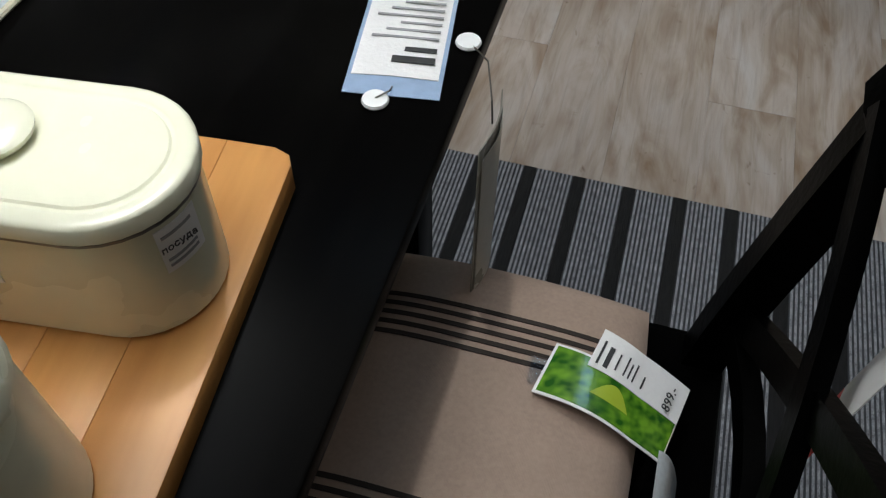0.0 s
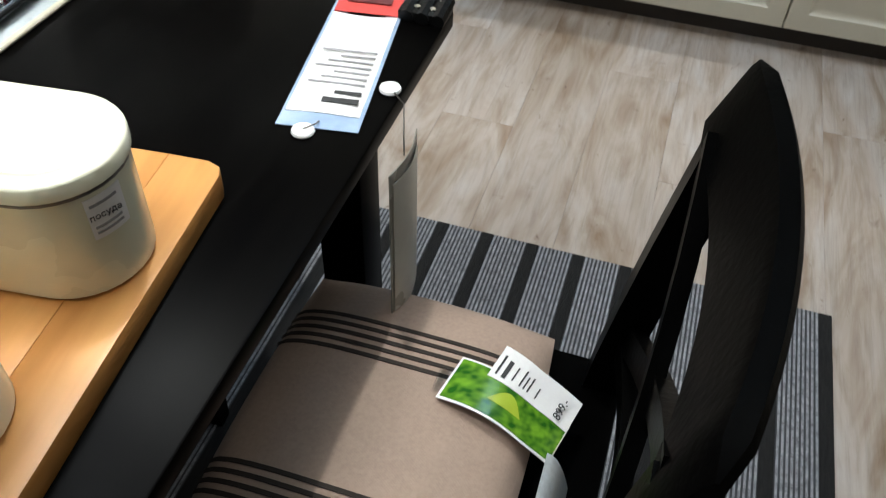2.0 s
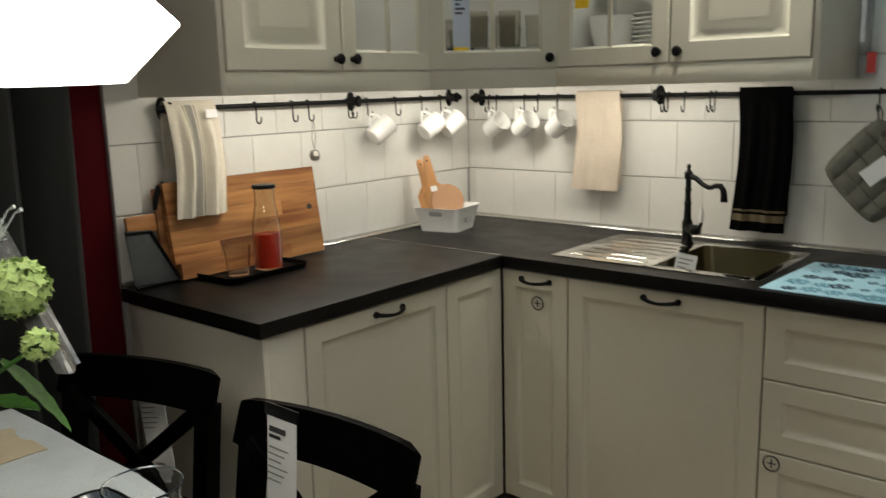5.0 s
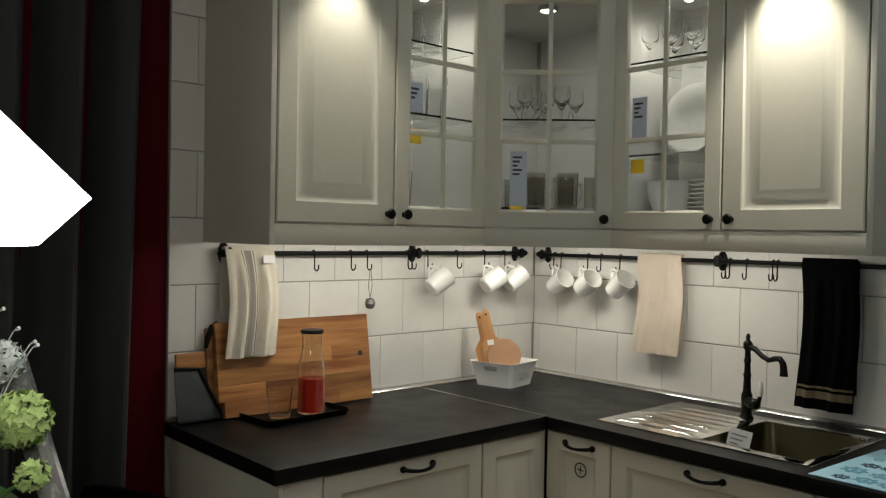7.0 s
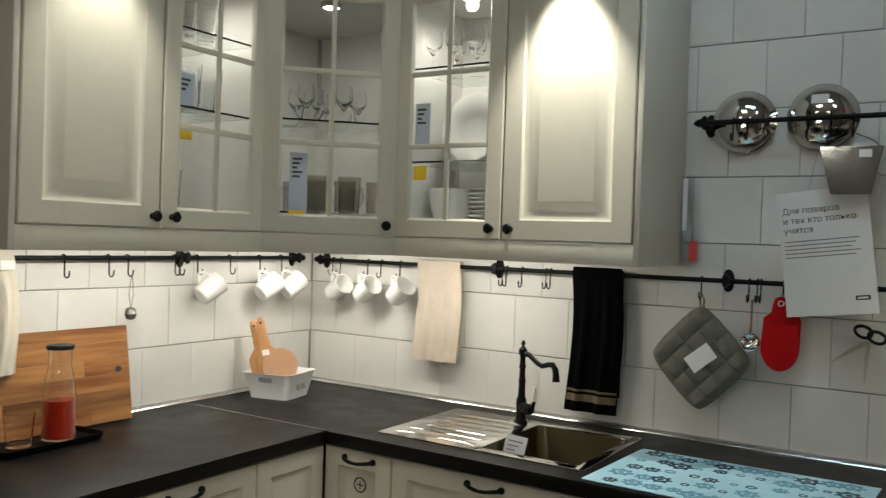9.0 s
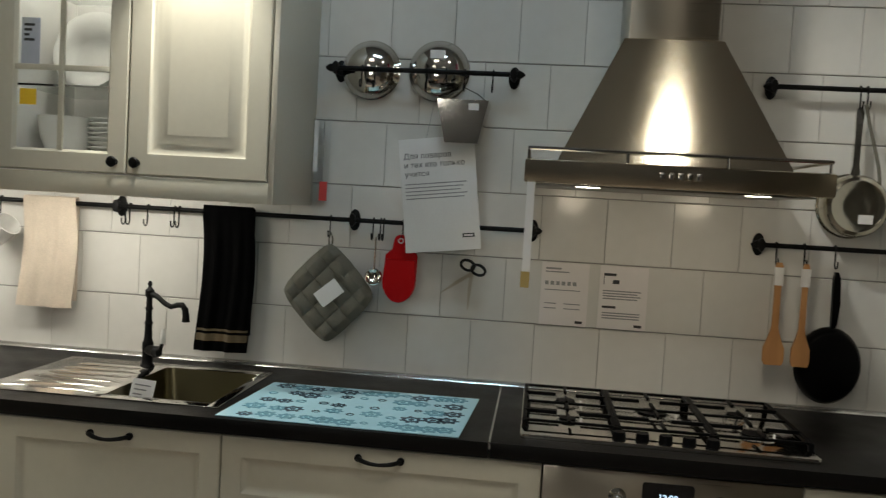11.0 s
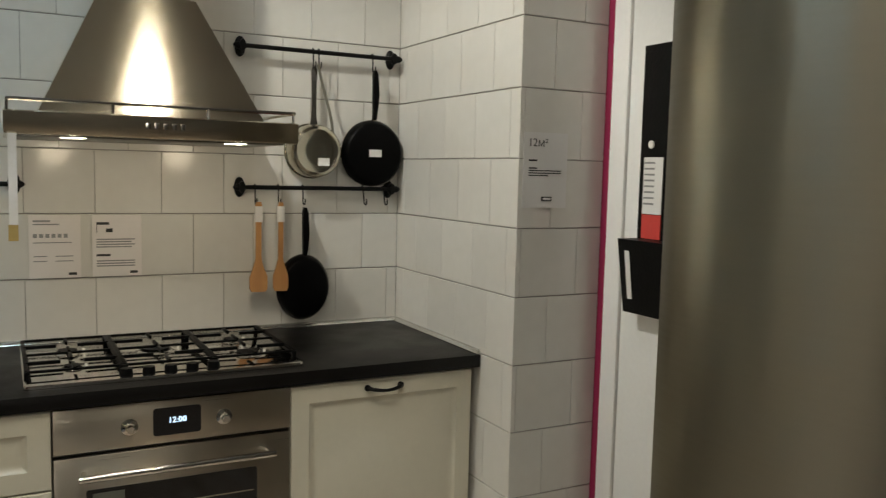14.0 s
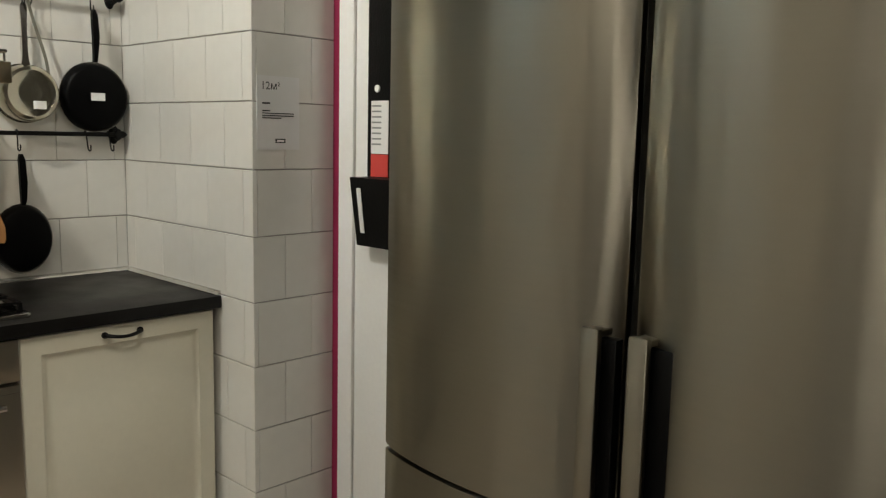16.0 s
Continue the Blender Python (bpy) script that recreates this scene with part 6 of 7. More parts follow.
lid = part("lid", stack([(0.0585, 0.1012), (0.060, 0.103), (0.060, 0.1145), (0.0588, 0.1165), (0.0565, 0.1175), (0.0505, 0.1180), (0.0485, 0.1172), (0.0470, 0.1165), (0.0450, 0.1165), (0.0435, 0.1180), (0.030, 0.1185)]), TIN, tin, "domed lid with a knob")
part("knob", lathe([(0.021, 0.1185), (0.0215, 0.1205), (0.025, 0.123), (0.026, 0.1265), (0.022, 0.130), (0.012, 0.132), (0, 0.1325)], 24), TIN, lid)


def on_tin(a0, a1, z0, z1, centre, r):
    return sheet(lambda u, v: (centre + (r + 0.0008) * math.cos(radians(a0 + (a1 - a0) * u)), (r + 0.0008) * math.sin(radians(a0 + (a1 - a0) * u)), z0 + (z1 - z0) * v), 10, 2, 0.0006)


lab = part("paper_label", on_tin(-40, -8, 0.056, 0.094, HALFL, 0.057), PAPER, tin, "white paper label with print")
for k, (zz, hh, m_k) in enumerate(((0.086, 0.0022, GREYINK), (0.066, 0.002, GREYINK), (0.061, 0.002, GREYINK))):
    part("print_line", on_tin(-37, -14, zz, zz + hh, HALFL, 0.0577), m_k, lab)
text(lab, "посуда", 0.0076, Matrix.Translation((HALFL + 0.0452, -0.0372, 0.074)) @ pose(0, 0, 0, 90, 0, 57), INK)
part("paper_label", box(-0.035, -0.0582, 0.052, 0.008, -0.0573, 0.080), PAPER, tin)
can = thing("storage_tin", (1.545, -2.718, BOARD), "tall cream enamelled canister with lid", "tin")
part("tub", lathe([(0, 0.0005), (0.053, 0.0005), (0.055, 0.003), (0.053, 0.120), (0, 0.120)], 40), TIN, can)
part("lid", lathe([(0.0545, 0.1205), (0.056, 0.122), (0.056, 0.140), (0.052, 0.147), (0.044, 0.150), (0.036, 0.1485), (0, 0.151)], 40), TIN, can)

run = thing("table_runner", (0, 0, TABLE), "pale cream and blue table runner across the table", "table runner")
CREAMCLOTH = cloth("pale_blue_runner", (0.46, 0.50, 0.51))
part("fabric", sheet(lambda u, v: (0.235 + 1.012 * u, -2.72 + 0.70 * v, 0.004 + 0.0012 * math.sin(u * 17 + v * 5) + 0.001 * math.sin(v * 23)), 30, 24, 0.003), CREAMCLOTH, run)
part("sand_band", sheet(lambda u, v: (0.36 + 0.18 * u, -2.715 + 0.64 * v, 0.0075 + 0.001 * math.sin(v * 23)), 8, 24, 0.001), cloth("sand_print", (0.47, 0.40, 0.28)), run)
part("hem", sweep([(1.247, -2.72, 0.004), (1.247, -2.37, 0.005), (1.247, -2.02, 0.004)], 0.004, 8), cloth("cream_hem", (0.60, 0.56, 0.42)), run)
tray = thing("oven_tray", (1.030, -2.300, TABLE + 0.008), "blue-grey tray with rounded corners on the runner", "tray", turn=3)
TRAYBLUE = surface("blue_grey_enamel", (0.045, 0.060, 0.074), 0.24, 0, 0.08, 6, 120, 0.015)
ot = rounded(-0.20, -0.22, 0.20, 0.21, 0.045, 8)
sc = lambda k, z: [(x * k, y * k, z) for x, y in ot]
part("pan", loops([sc(0.94, 0.001), sc(0.985, 0.012), sc(1.0, 0.0145), sc(0.99, 0.0155), sc(0.97, 0.0125), sc(0.93, 0.004)]), TRAYBLUE, tray)
part("rim", sweep([(x * 1.0, y * 1.0, 0.0145) for x, y in ot + ot[:1]], 0.0035, 8), IRON, tray, "dark rolled rim")
TZ = TABLE + 0.012
jug = thing("measuring_jug", (1.155, -2.205, TZ + 0.0005), "clear glass jug standing on the tray", "jug", turn=-48)
part("body", lathe([(0, 0), (0.046, 0), (0.048, 0.004), (0.053, 0.150), (0.056, 0.158), (0.0540, 0.158), (0.0510, 0.149), (0.0460, 0.008), (0, 0.006)], 36), GLASSWARE, jug).visible_shadow = False
part("rim", lathe([(0.0535, 0.1582), (0.055, 0.1602), (0.0568, 0.1590), (0.0566, 0.1572), (0.0562, 0.1582)], 36), GLASS, jug).visible_shadow = False
part("handle", sweep([(0.055, 0, 0.118), (0.075, 0, 0.122), (0.092, 0, 0.108), (0.090, 0, 0.075), (0.075, 0, 0.045), (0.055, 0, 0.035)], 0.006, 10), GLASS, jug).visible_shadow = False
part("paper_label", box(-0.018, -0.014, 0.0064, 0.018, 0.014, 0.0074), PAPER, jug)
crum = solid("paper_label", sheet(lambda u, v: (0.05 * u, 0.03 * v, 0.006 * math.sin(5 * u) * v), 6, 4, 0.0008), PAPER, "crumpled white paper label on the tray", "label", loc=(0.955, -2.185, TZ + 0.001), turn=-20)


def long_tag(name, loc, turn, label):
    """A price card in a clear sleeve lying flat: red end, print and a round button."""
    ob = thing(name, loc, label, "price tag", "table price tags", turn=turn)
    part("sleeve", sheet(lambda u, v: (-0.044 + 0.088 * u, -0.012 + 0.305 * v, 0.0015 + 0.003 * math.sin(v * 6) * math.sin(math.pi * u)), 8, 16, 0.0008), surface("sleeve_film", (0.32, 0.42, 0.58), 0.12, 0, 0.1, 10, 90, 0.02), ob)
    part("card", sheet(lambda u, v: (-0.040 + 0.080 * u, 0.012 + 0.21 * v, 0.0028 + 0.003 * math.sin((0.08 + v * 0.7) * 6) * math.sin(math.pi * u)), 8, 14, 0.0008), PAPER, ob)
    part("red_end", sheet(lambda u, v: (-0.040 + 0.080 * u, 0.2225 + 0.065 * v, 0.0034 + 0.001 * math.sin(math.pi * u)), 6, 4, 0.0008), REDPAPER, ob)
    flat = Matrix.Translation((0, 0, 0.0058)) @ pose(0, 0, 0, 0, 0, 180)
    bars(ob, [(-0.034, 0.006, -0.034, 0.009), (-0.034, -0.004, -0.049, 0.006)], flat)
    bars(ob, [(-0.034, 0.03 - 0.012 * (k % 3), -0.066 - 0.011 * k, 0.003) for k in range(7)], flat, GREYINK)
    bars(ob, [(-0.028, 0.028, -0.252, 0.014)], flat, surface("dark_red_ink", (0.12, 0.02, 0.02), 0.6))
    bt_ = part("button_pin", lathe([(0, 0), (0.0115, 0), (0.0125, 0.002), (0.0115, 0.0045), (0.009, 0.004), (0, 0.0045)], 24, (-0.012, -0.020, 0.0005)), WHITEPLASTIC, ob)
    part("wire", sweep([(-0.012, -0.020, 0.005), (0.0, -0.012, 0.008), (0.0, -0.002, 0.004)], 0.0008, 6), STEEL_DARK, bt_)
    return ob


long_tag("price_tag", (1.638, -2.280, TABLE), 9, "long white and red price tag lying on the black table")
hs = thing("price_tag", (1.713, -2.268, TABLE - 0.012), "clear sleeved price tag hanging from the table edge", "price tag")
part("sleeve", sheet(lambda u, v: (0.016 + 0.006 * math.sin(u * 3.1), -0.05 + 0.085 * u, -0.005 - 0.235 * v), 8, 10, 0.0012), surface("sleeve_back", (0.25, 0.24, 0.20), 0.25, 0, 0.06), hs)
part("card", sheet(lambda u, v: (0.0185 + 0.006 * math.sin(u * 3.1), -0.045 + 0.075 * u, -0.02 - 0.205 * v), 8, 8, 0.0008), surface("sleeved_card", (0.42, 0.41, 0.35), 0.3, 0, 0.06), hs)
part("button_pin", lathe([(0, 0), (0.0115, 0), (0.0125, 0.002), (0.0115, 0.0045), (0, 0.0045)], 24, (-0.026, 0.068, 0.0125)), WHITEPLASTIC, hs)
part("wire", sweep([(-0.02, 0.062, 0.016), (0.0, 0.04, 0.020), (0.014, 0.0, 0.010), (0.018, -0.01, -0.008)], 0.0009, 6), STEEL_DARK, hs)
cl = thing("corner_clip", (1.672, -2.042, TABLE), "black notched corner bracket at the table edge", "bracket")
bm = box(-0.03, -0.012, 0.0005, 0.03, 0.028, 0.014, 0.003)
for k in range(3):
    sweep([(-0.018 + 0.02 * k, -0.014, 0.008), (-0.018 + 0.02 * k, 0.032, 0.012)], 0.009, 8, bm)
part("bracket", bm, IRON, cl)
part("screw", lathe([(0, 0.0175), (0.004, 0.017), (0.004, 0.014), (0, 0.014)], 10, (-0.008, 0.0, 0)), CHROME, cl)
part("screw", lathe([(0, 0.0175), (0.004, 0.017), (0.004, 0.014), (0, 0.014)], 10, (0.012, 0.0, 0)), CHROME, cl)

# ---- cushion ----
cu = thing("chair_cushion", (1.768, -2.459, 0.4555), "beige cotton chair cushion with dark stripes", "cushion")
CUSH = cloth("beige_canvas", (0.34, 0.25, 0.195), weave=1400)
DARKSTRIPE = cloth("dark_brown_stripe", (0.035, 0.028, 0.024), weave=1400)


def pillow(u, v):
    a, b = 2 * u - 1, 2 * v - 1
    e = max(abs(a), abs(b))
    full = (1 - abs(a) ** 4) ** 0.5 * (1 - abs(b) ** 4) ** 0.5
    rr = 1 - 0.05 * (abs(a) * abs(b)) ** 2
    return (a * 0.160 * rr, b * 0.203 * rr, 0.028 + 0.038 * full)


bm = bmesh.new()
N = 28
grid_t = [[bm.verts.new(pillow(i / N, j / N)) for j in range(N + 1)] for i in range(N + 1)]
grid_b = [[bm.verts.new((pillow(i / N, j / N)[0], pillow(i / N, j / N)[1], max(0.0005, 0.056 - pillow(i / N, j / N)[2]))) if 0 < i < N and 0 < j < N else grid_t[i][j] for j in range(N + 1)] for i in range(N + 1)]
for i in range(N):
    for j in range(N):
        bm.faces.new((grid_t[i][j], grid_t[i + 1][j], grid_t[i + 1][j + 1], grid_t[i][j + 1]))
        bm.faces.new((grid_b[i][j + 1], grid_b[i + 1][j + 1], grid_b[i + 1][j], grid_b[i][j]))
part("cover", bm, CUSH, cu)
for y0 in (0.067, -0.147):
    for k in range(5):
        v0 = (y0 + 0.0125 * k + 0.203) / 0.406
        part("stripe", sheet(lambda u, v: tuple(Vector(pillow(0.01 + 0.98 * u, v0 + 0.0135 * v)) + Vector((0, 0, 0.0010))), 24, 1, 0.0008), DARKSTRIPE, cu)
ctag = thing("price_tag", (1.90, -2.41, 0.527), "green and white sleeved price tag lying on the cushion", "price tag")


def bend(x, y, lift=0.0):
    d = max(0, x - 0.02)
    return (1.818 + x, -2.419 + y, 0.5275 + lift + 0.012 * math.sin(min(1, x / 0.1) * 2.4) - 2.2 * d * d)


L = Vector((0.975, -0.22))
Pn = Vector((0.22, 0.975))


def tagpt(s, w, lift):
    p = L * s + Pn * w
    return bend(p.x, p.y, lift)


m_, n_, l_, b_ = nodes_of("green_leaf_print")
tx, rp = n_.new("ShaderNodeTexNoise"), n_.new("ShaderNodeValToRGB")
tx.inputs["Scale"].default_value, tx.inputs["Detail"].default_value = 7, 1
rp.color_ramp.elements[0].color, rp.color_ramp.elements[1].color = (0.02, 0.10, 0.008, 1), (0.16, 0.34, 0.02, 1)
rp.color_ramp.elements[0].position, rp.color_ramp.elements[1].position = 0.35, 0.7
l_.new(tx.outputs[0], rp.inputs[0]), l_.new(rp.outputs[0], b_.inputs["Base Color"])
b_.inputs["Roughness"].default_value = 0.2
part("white_back", sheet(lambda u, v: tagpt(0.135 * u, -0.003 + 0.060 * v, 0.0), 16, 6, 0.001), PAPER, ctag)
part("green_print", sheet(lambda u, v: tagpt(0.003 + 0.131 * u, 0.0 + 0.054 * v, 0.0012), 16, 6, 0.0006), m_, ctag, "green leaf print")
wc = part("white_card", sheet(lambda u, v: tagpt(0.037 + 0.098 * u, 0.044 + 0.047 * v, 0.0026), 14, 6, 0.0008), PAPER, ctag)
for w_, s0, s1, h_ in ((0.066, 0.052, 0.055, 0.034), (0.066, 0.061, 0.067, 0.030), (0.07, 0.075, 0.077, 0.024), (0.07, 0.086, 0.088, 0.028), (0.07, 0.092, 0.094, 0.022), (0.07, 0.098, 0.100, 0.026), (0.07, 0.110, 0.112, 0.018)):
    part("print_line", sheet(lambda u, v: tagpt(0.82 * (s0 + (s1 - s0) * u), 0.85 * (w_ - 0.008 + h_ * v), 0.0036), 2, 4, 0.0004), INK, wc)
yy = sheet(lambda u, v: tagpt(0.05 + 0.04 * u, 0.018 + 0.02 * v * math.sin(math.pi * u), 0.0021), 10, 4, 0.0004)
part("leaf", yy, surface("yellow_leaf_print", (0.35, 0.45, 0.03), 0.3), ctag)
pq = Vector(tagpt(0.124, 0.047, 0.006))
text(ctag, "899.-", 0.014, ctag.matrix_world.inverted() @ Matrix.Translation(pq) @ pose(0, 0, 0, 0, 26, -13) @ pose(0, 0, 0, 0, 0, 90), INK)
for o in ctag.children:
    if o.type == "MESH" and not o.name.startswith("lettering"):
        o.matrix_parent_inverse = ctag.matrix_world.inverted()
part("sleeve_corner", box(-0.09, 0.0, -0.004, -0.062, 0.03, -0.002), PLASTIC, ctag)
sv = thing("care_label", (1.958, -2.49, 0.50), "silver sewn-in care label at the cushion edge", "label")
part("flap", sheet(lambda u, v: (-0.012 + 0.03 * u, -0.045 + 0.095 * v, 0.012 - 0.06 * u * u), 6, 6, 0.0008), surface("silver_label", (0.52, 0.55, 0.56), 0.35, 0.2, 0.12, 30, 160, 0.05), sv)
bars(sv, [(-0.03, 0.005, -0.004, 0.004), (-0.035, -0.002, 0.004, 0.003)], Matrix.Translation((0.004, -0.01, 0.010)) @ pose(0, 0, 0, 0, 30, 90), INK)

# ---- tags on the chairs ----
def chair_tag(m, label):
    ob = thing("price_tag", label=label, category="price tag", group="chair price tags")
    ob.matrix_world = m
    part("card", sheet(lambda u, v: (-0.036 + 0.072 * u, 0.006 * math.sin(v * 2), -0.255 * v), 6, 10, 0.001), PAPER, ob)
    part("sleeve_top", box(-0.04, -0.003, -0.012, 0.04, 0.003, 0.01, 0.001), IRON, ob)
    flat = Matrix.Translation((0, -0.0012, 0)) @ STAND
    bars(ob, [(-0.028, 0.012, -0.035, 0.010), (-0.028, 0.0, -0.048, 0.006)], flat)
    bars(ob, [(-0.028, 0.02 - 0.008 * (k % 3), -0.068 - 0.012 * k, 0.003) for k in range(6)], flat, GREYINK)
    text(ob, "2 799", 0.018, Matrix.Translation((-0.026, -0.002, -0.225)) @ STAND, INK)
    part("red_mark", box(-0.028, -0.0025, -0.246, -0.010, -0.0012, -0.234), REDPAPER, ob)


chair_tag(Matrix.Translation((1.100, -1.912, 0.914)) @ pose(0, 0, 0, -4, 3, 4), "long white price tag hanging over a black chair back")
chair_tag(Matrix.Translation((0.455, -1.80, 0.815)) @ pose(0, 0, 0, -4, -8, 20), "long white price tag hanging behind a black chair back")
nt = thing("price_tag", (2.10, -2.40, 0.80), "white and red price tag hanging behind the chair", "price tag")
nt.matrix_world = pose(2.072, -2.43, 0.79, 0, 0, 70)
part("card", sheet(lambda u, v: (-0.035 + 0.07 * u, 0.01 * v, -0.17 * v), 4, 6, 0.001), PAPER, nt)
part("red_end", sheet(lambda u, v: (-0.035 + 0.07 * u, 0.01 + 0.002 * v, -0.1705 - 0.06 * v), 4, 3, 0.001), REDPAPER, nt)

# ---- flowers ----
vase = thing("flower_vase", (0.685, -2.313, TABLE + 0.0065), "bunch of green, white and red flowers in a dark vase", "flowers")
part("pot", lathe([(0, 0), (0.05, 0), (0.055, 0.01), (0.066, 0.10), (0.058, 0.19), (0.062, 0.20), (0.057, 0.20), (0.052, 0.18), (0, 0.17)], 28), IRON, vase)
LEAF = surface("leaf_green", (0.06, 0.17, 0.03), 0.5, 0, 0.3, 20, 90, 0.02)
PETAL = surface("green_white_petal", (0.42, 0.56, 0.20), 0.6, 0, 0.25, 40, 90, 0.02)
PALE = surface("pale_petal", (0.62, 0.68, 0.66), 0.6, 0, 0.15, 40, 90, 0.02)
CRIM = surface("crimson_petal", (0.30, 0.012, 0.02), 0.55, 0, 0.25, 40, 90, 0.02)
fr = random.Random(11)


def blossom(c, r, n, material, size):
    bm = bmesh.new()
    for _ in range(n):
        d = Vector((fr.gauss(0, 1), fr.gauss(0, 1), fr.gauss(0, 1))).normalized()
        p = Vector(c) + d * r * fr.uniform(0.75, 1.05)
        t1 = d.orthogonal().normalized()
        t1.rotate(Matrix.Rotation(fr.uniform(0, 6.28), 3, d))
        t2 = d.cross(t1)
        mid = bm.verts.new(p)
        ring = [bm.verts.new(p + (t1 * math.cos(a) + t2 * math.sin(a)) * size * (1 if k % 2 else 0.45) + d * size * (0.35 if k % 2 else 0.1)) for k, a in enumerate(2 * math.pi * q / 8 for q in range(8))]
        for q in range(8):
            bm.faces.new((mid, ring[q], ring[(q + 1) % 8]))
    part("blossom", bm, material, vase)
    part("stem", sweep([(0.0, 0.0, 0.15), (c[0] * 0.5, c[1] * 0.5, 0.15 + (c[2] - 0.15) * 0.6), c], 0.0035, 6), LEAF, vase)


def leaf(a, b, w):
    a, b = Vector(a), Vector(b)
    d = b - a
    s = d.cross(Vector((0, 0, 1))).normalized() * w
    part("leaf", sheet(lambda u, v: tuple(a + d * v + s * (u - 0.5) * 2 * math.sin(math.pi * min(1, v * 0.9 + 0.08)) ** 0.8 * (1 + 0.15 * math.sin(v * 30)) + Vector((0, 0, -0.05 * v * v + 0.3 * w * abs(u - 0.5)))), 6, 10, 0.0008), LEAF, vase)


blossom((0.145, 0.105, 0.405), 0.046, 240, PETAL, 0.015)
blossom((0.175, 0.115, 0.315), 0.026, 90, PETAL, 0.012)
blossom((0.03, 0.05, 0.41), 0.045, 60, CRIM, 0.020)
blossom((0.06, -0.02, 0.36), 0.04, 50, CRIM, 0.020)
blossom((0.02, 0.10, 0.49), 0.042, 90, PALE, 0.013)
blossom((-0.06, 0.0, 0.45), 0.045, 90, PETAL, 0.013)
for a, b, w in (((0.02, 0.02, 0.2), (0.14, 0.06, 0.33), 0.03), ((0.05, 0.04, 0.2), (0.165, 0.105, 0.25), 0.028), ((0.1, 0.08, 0.28), (0.17, 0.15, 0.20), 0.022), ((0, 0, 0.2), (0.1, -0.06, 0.32), 0.035), ((0, 0, 0.2), (-0.08, 0.1, 0.34), 0.03), ((0, 0, 0.25), (0.06, 0.12, 0.42), 0.02)):
    leaf(a, b, w)
part("wrapping", sheet(lambda u, v: (0.02 + 0.19 * v + 0.02 * math.sin(5 * u), 0.10 + 0.05 * u + 0.02 * v, 0.47 - 0.20 * v + 0.05 * (u - 0.5) * (1 - v)), 8, 10, 0.0006), surface("cellophane", (0.09, 0.092, 0.09), 0.25, 0, 0.2, 30, 120, 0.05), vase, "crumpled clear wrapping")
for k in range(4):
    tip = (0.05 + fr.uniform(-0.03, 0.05), 0.10 + fr.uniform(-0.02, 0.05), 0.50 + fr.uniform(0.0, 0.09))
    part("twig", sweep([(0.02, 0.05, 0.3), (tip[0] * 0.8, tip[1] * 0.8, tip[2] - 0.05), tip, (tip[0] + 0.012, tip[1] + 0.006, tip[2] + 0.006)], [0.002, 0.0015, 0.0012, 0.004], 5), PALE, vase)

# ---- tiles and planks, last ----
def tile_mesh(w, h):
    t = 0.004
    bm = bmesh.new()
    a, b, c, d = -w / 2, w / 2, -h / 2, h / 2
    e = 0.0016
    low = [bm.verts.new(p) for p in ((a, c, 0), (b, c, 0), (b, d, 0), (a, d, 0))]
    mid = [bm.verts.new(p) for p in ((a, c, t), (b, c, t), (b, d, t), (a, d, t))]
    f = 0.0006
    top = [bm.verts.new(p) for p in ((a + f, c + e, t + e), (b - f, c + e, t + e), (b - f, d - e, t + e), (a + f, d - e, t + e))]
    for p, q in ((low, mid), (mid, top)):
        for k in range(4):
            bm.faces.new((p[k], p[(k + 1) % 4], q[(k + 1) % 4], q[k]))
    bm.faces.new(top)
    return mesh_of("tile", bm, TILE)


TILES = {}


def lay(parent, m, u0, u1, z0, z1, phase, skip=None):
    """Half-bond courses of 20 cm tiles between u0 and u1 along the wall; m takes (u, z) to the wall."""
    rng = random.Random(int(phase * 1000) + len(TILES))
    row = 0
    z = 0.92 - 0.2 * math.ceil((0.92 - z0) / 0.2)
    while z < z1 - 0.02:
        lo, hi = max(z, z0), min(z + 0.2, z1)
        index = round((z - 0.92) / 0.2)
        u = phase + (0.1 if index % 2 else 0.0)
        u -= 0.2 * math.ceil((u - u0) / 0.2)
        while u < u1 - 0.004:
            a, b = max(u, u0), min(u + 0.2, u1)
            if b - a > 0.012 and hi - lo > 0.012 and not (skip and skip(a, b, lo, hi)):
                w, h = round(b - a - 0.0012, 4), round(hi - lo - 0.0032, 4)
                if (w, h) not in TILES:
                    TILES[(w, h)] = tile_mesh(w, h)
                ob = new("tile", TILES[(w, h)])
                ob.parent = parent
                ob.matrix_basis = m @ Matrix.Translation(((a + b) / 2, (lo + hi) / 2, 0)) @ pose(0, 0, 0, rng.uniform(-0.12, 0.12), rng.uniform(-0.12, 0.12), 0)
            u += 0.2
        z += 0.2


lay(wall_back, Matrix.Translation((0, 0.0058, 0)) @ Matrix.Rotation(radians(90), 4, "X"), 0.0, RIGHT, TOP, 2.72, 0.03, lambda a, b, lo, hi: b < 1.45 and lo > 1.5)
lay(wall_left, Matrix.Translation((-0.0058, 0, 0)) @ pose(0, 0, 0, 90, 0, 90), -1.594, 0.0, TOP, 2.72, -0.61, lambda a, b, lo, hi: a > -1.45 and lo > 1.5)
lay(pillar, Matrix.Translation((RIGHT + 0.0058, 0, 0)) @ pose(0, 0, 0, 90, 0, -90), 0.0, -PILLAR, 0.12, 2.72, 0.06, lambda a, b, lo, hi: b < 0.6 and hi < 0.92)
lay(pillar, Matrix.Translation((0, PILLAR + 0.0058, 0)) @ pose(0, 0, 0, 90, 0, 0), RIGHT, OUT, 0.0, 2.72, 3.585)

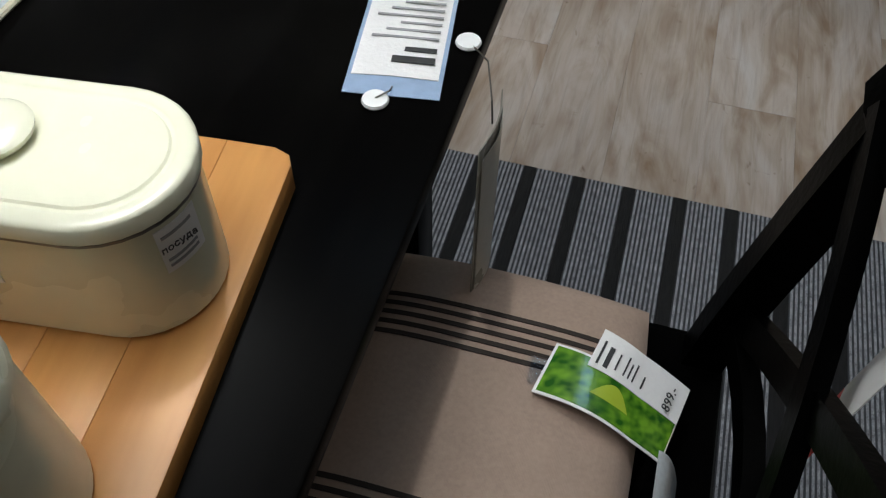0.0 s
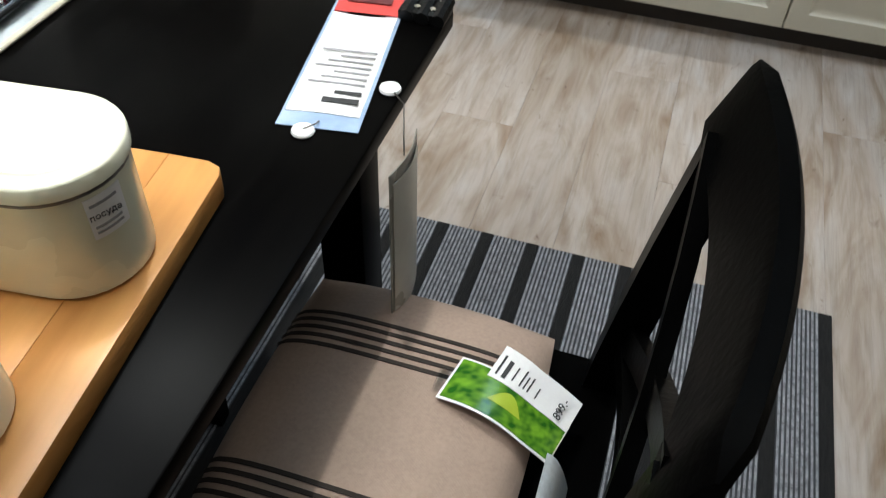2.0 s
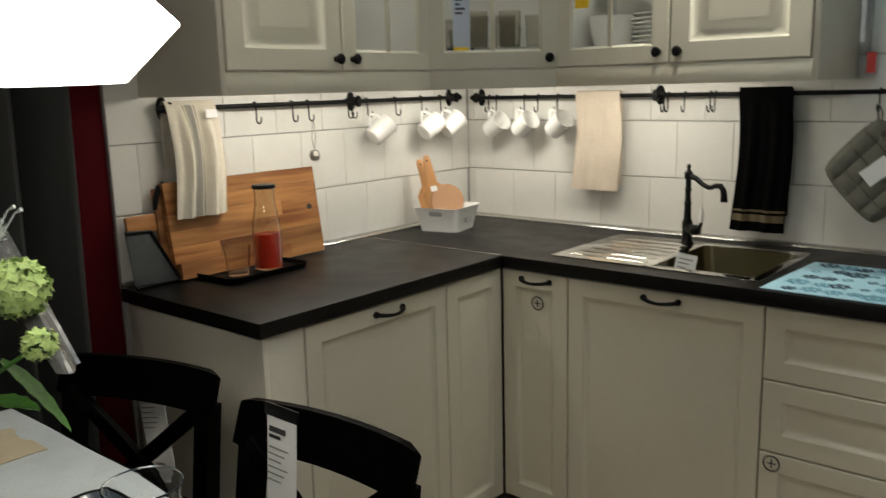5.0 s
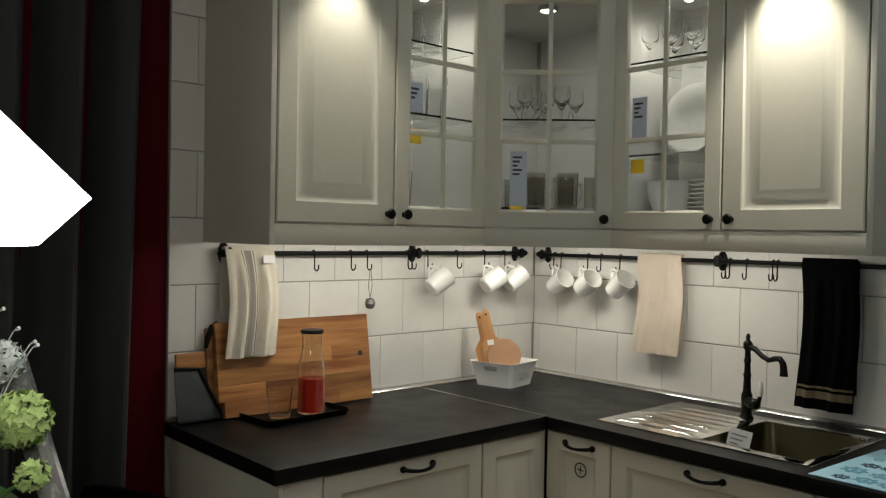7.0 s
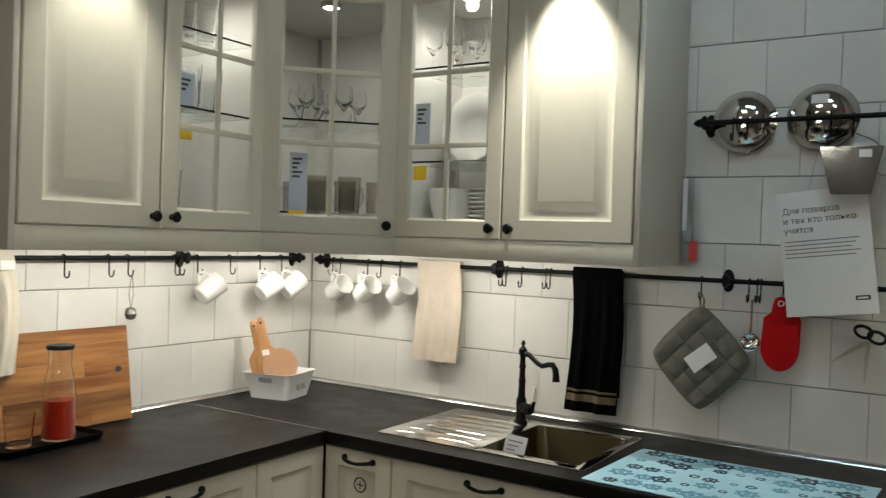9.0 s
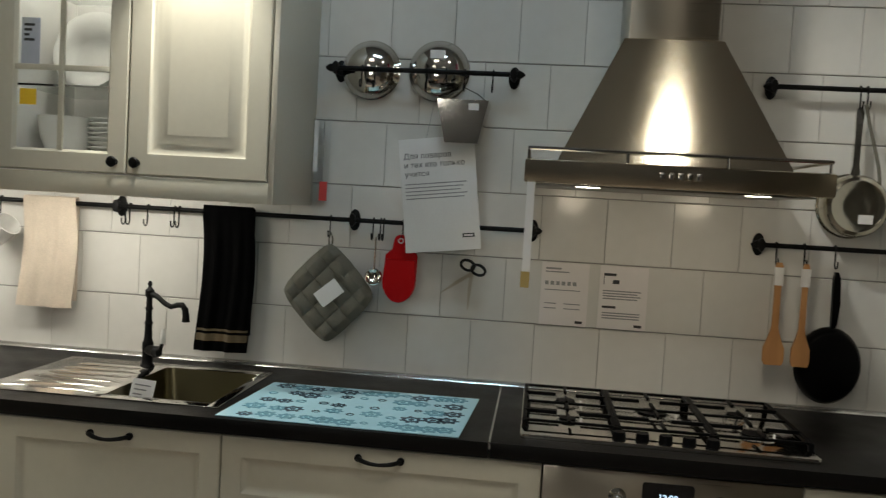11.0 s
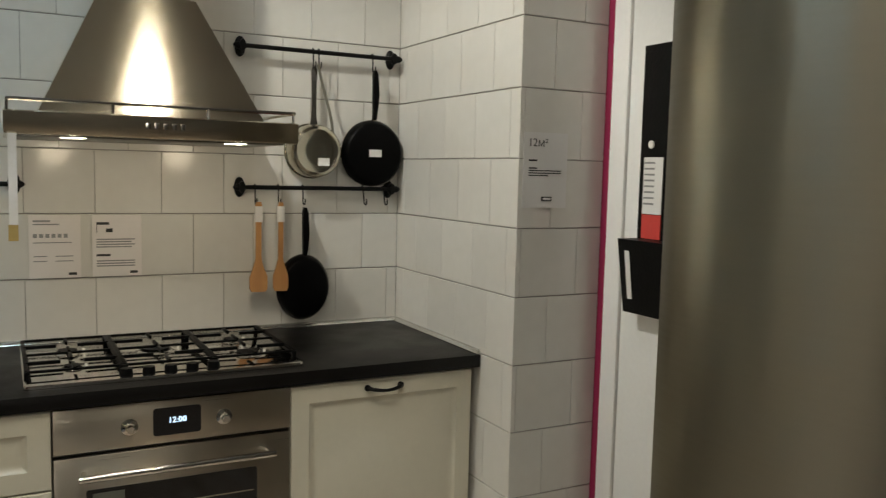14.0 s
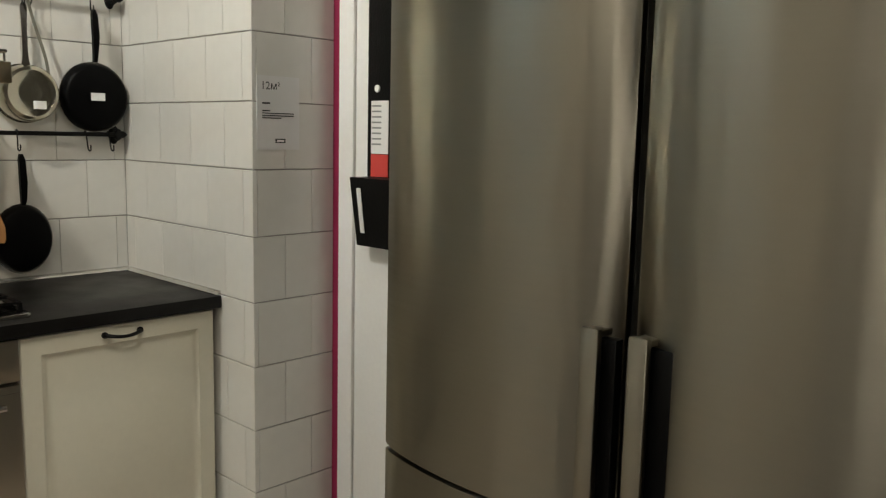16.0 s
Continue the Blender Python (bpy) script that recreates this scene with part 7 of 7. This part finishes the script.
def plank_material():
    """Bleached oak print: pale grey-pink boards with brown heartwood patches, fine grain and a few knots."""
    m, n, l, b = nodes_of("pale_oak_vinyl")
    co, info = n.new("ShaderNodeTexCoord"), n.new("ShaderNodeObjectInfo")
    add, mul = n.new("ShaderNodeVectorMath"), n.new("ShaderNodeMath")
    mul.operation, mul.inputs[1].default_value = "MULTIPLY", 37.0
    l.new(info.outputs["Random"], mul.inputs[0])
    l.new(co.outputs["Object"], add.inputs[0]), l.new(mul.outputs[0], add.inputs[1])

    def noise(stretch, detail, distort, rough=0.55):
        mp, t = n.new("ShaderNodeMapping"), n.new("ShaderNodeTexNoise")
        mp.inputs["Scale"].default_value = stretch
        t.inputs["Scale"].default_value, t.inputs["Detail"].default_value = 1, detail
        t.inputs["Distortion"].default_value, t.inputs["Roughness"].default_value = distort, rough
        l.new(add.outputs[0], mp.inputs[0]), l.new(mp.outputs[0], t.inputs[0])
        return t.outputs[0]

    def ramp(source, stops):
        r = n.new("ShaderNodeValToRGB")
        while len(r.color_ramp.elements) < len(stops):
            r.color_ramp.elements.new(0.5)
        for e, (at, c) in zip(r.color_ramp.elements, stops):
            e.position, e.color = at, (*c, 1)
        l.new(source, r.inputs[0])
        return r.outputs[0]

    def blend(kind, fac, first, second):
        x = n.new("ShaderNodeMix")
        x.data_type, x.blend_type = "RGBA", kind
        if isinstance(fac, float):
            x.inputs[0].default_value = fac
        else:
            l.new(fac, x.inputs[0])
        l.new(first, x.inputs[6]), l.new(second, x.inputs[7])
        return x.outputs[2]

    patches = ramp(noise((10, 2.6, 10), 4, 1.2), [(0.30, (0.30, 0.215, 0.145)), (0.44, (0.43, 0.36, 0.295)), (0.55, (0.52, 0.465, 0.415)), (0.72, (0.60, 0.575, 0.555))])
    grain_at = noise((95, 5, 95), 5, 0.5, 0.65)
    grain = ramp(grain_at, [(0.30, (0.74, 0.71, 0.68)), (0.52, (1, 1, 1)), (0.75, (1.06, 1.06, 1.06))])
    knots = ramp(noise((16, 8, 16), 3, 2.2), [(0.22, (0.42, 0.33, 0.25)), (0.33, (1, 1, 1))])
    tone = n.new("ShaderNodeValToRGB")
    tone.color_ramp.elements[0].color, tone.color_ramp.elements[1].color = (0.84, 0.80, 0.76, 1), (1.08, 1.08, 1.09, 1)
    l.new(info.outputs["Random"], tone.inputs[0])
    c = blend("MULTIPLY", 0.75, patches, grain)
    c = blend("MULTIPLY", 0.8, c, knots)
    c = blend("MULTIPLY", 1.0, c, tone.outputs[0])
    l.new(c, b.inputs["Base Color"])
    b.inputs["Roughness"].default_value = 0.42
    u = n.new("ShaderNodeBump")
    u.inputs["Strength"].default_value, u.inputs["Distance"].default_value = 0.12, 0.001
    l.new(grain_at, u.inputs["Height"]), l.new(u.outputs[0], b.inputs["Normal"])
    return m


PLANKWOOD = plank_material()
floor = bpy.data.objects["floor"]
PW, PL = 0.19, 1.22
bm = box(-PW / 2 + 0.0002, -PL / 2 + 0.0002, -0.005, PW / 2 - 0.0002, PL / 2 - 0.0002, 0.0, 0.0004, seg=1)
PLANK = mesh_of("plank", bm, PLANKWOOD)
col = 0
x = -0.35
while x < 4.0:
    y = 0.1 - (col * 0.437 % PL)
    while y > -6.2:
        ob = new("plank", PLANK)
        ob.parent = floor
        ob.location = (x, y, 0)
        y -= PL
    x += PW
    col += 1
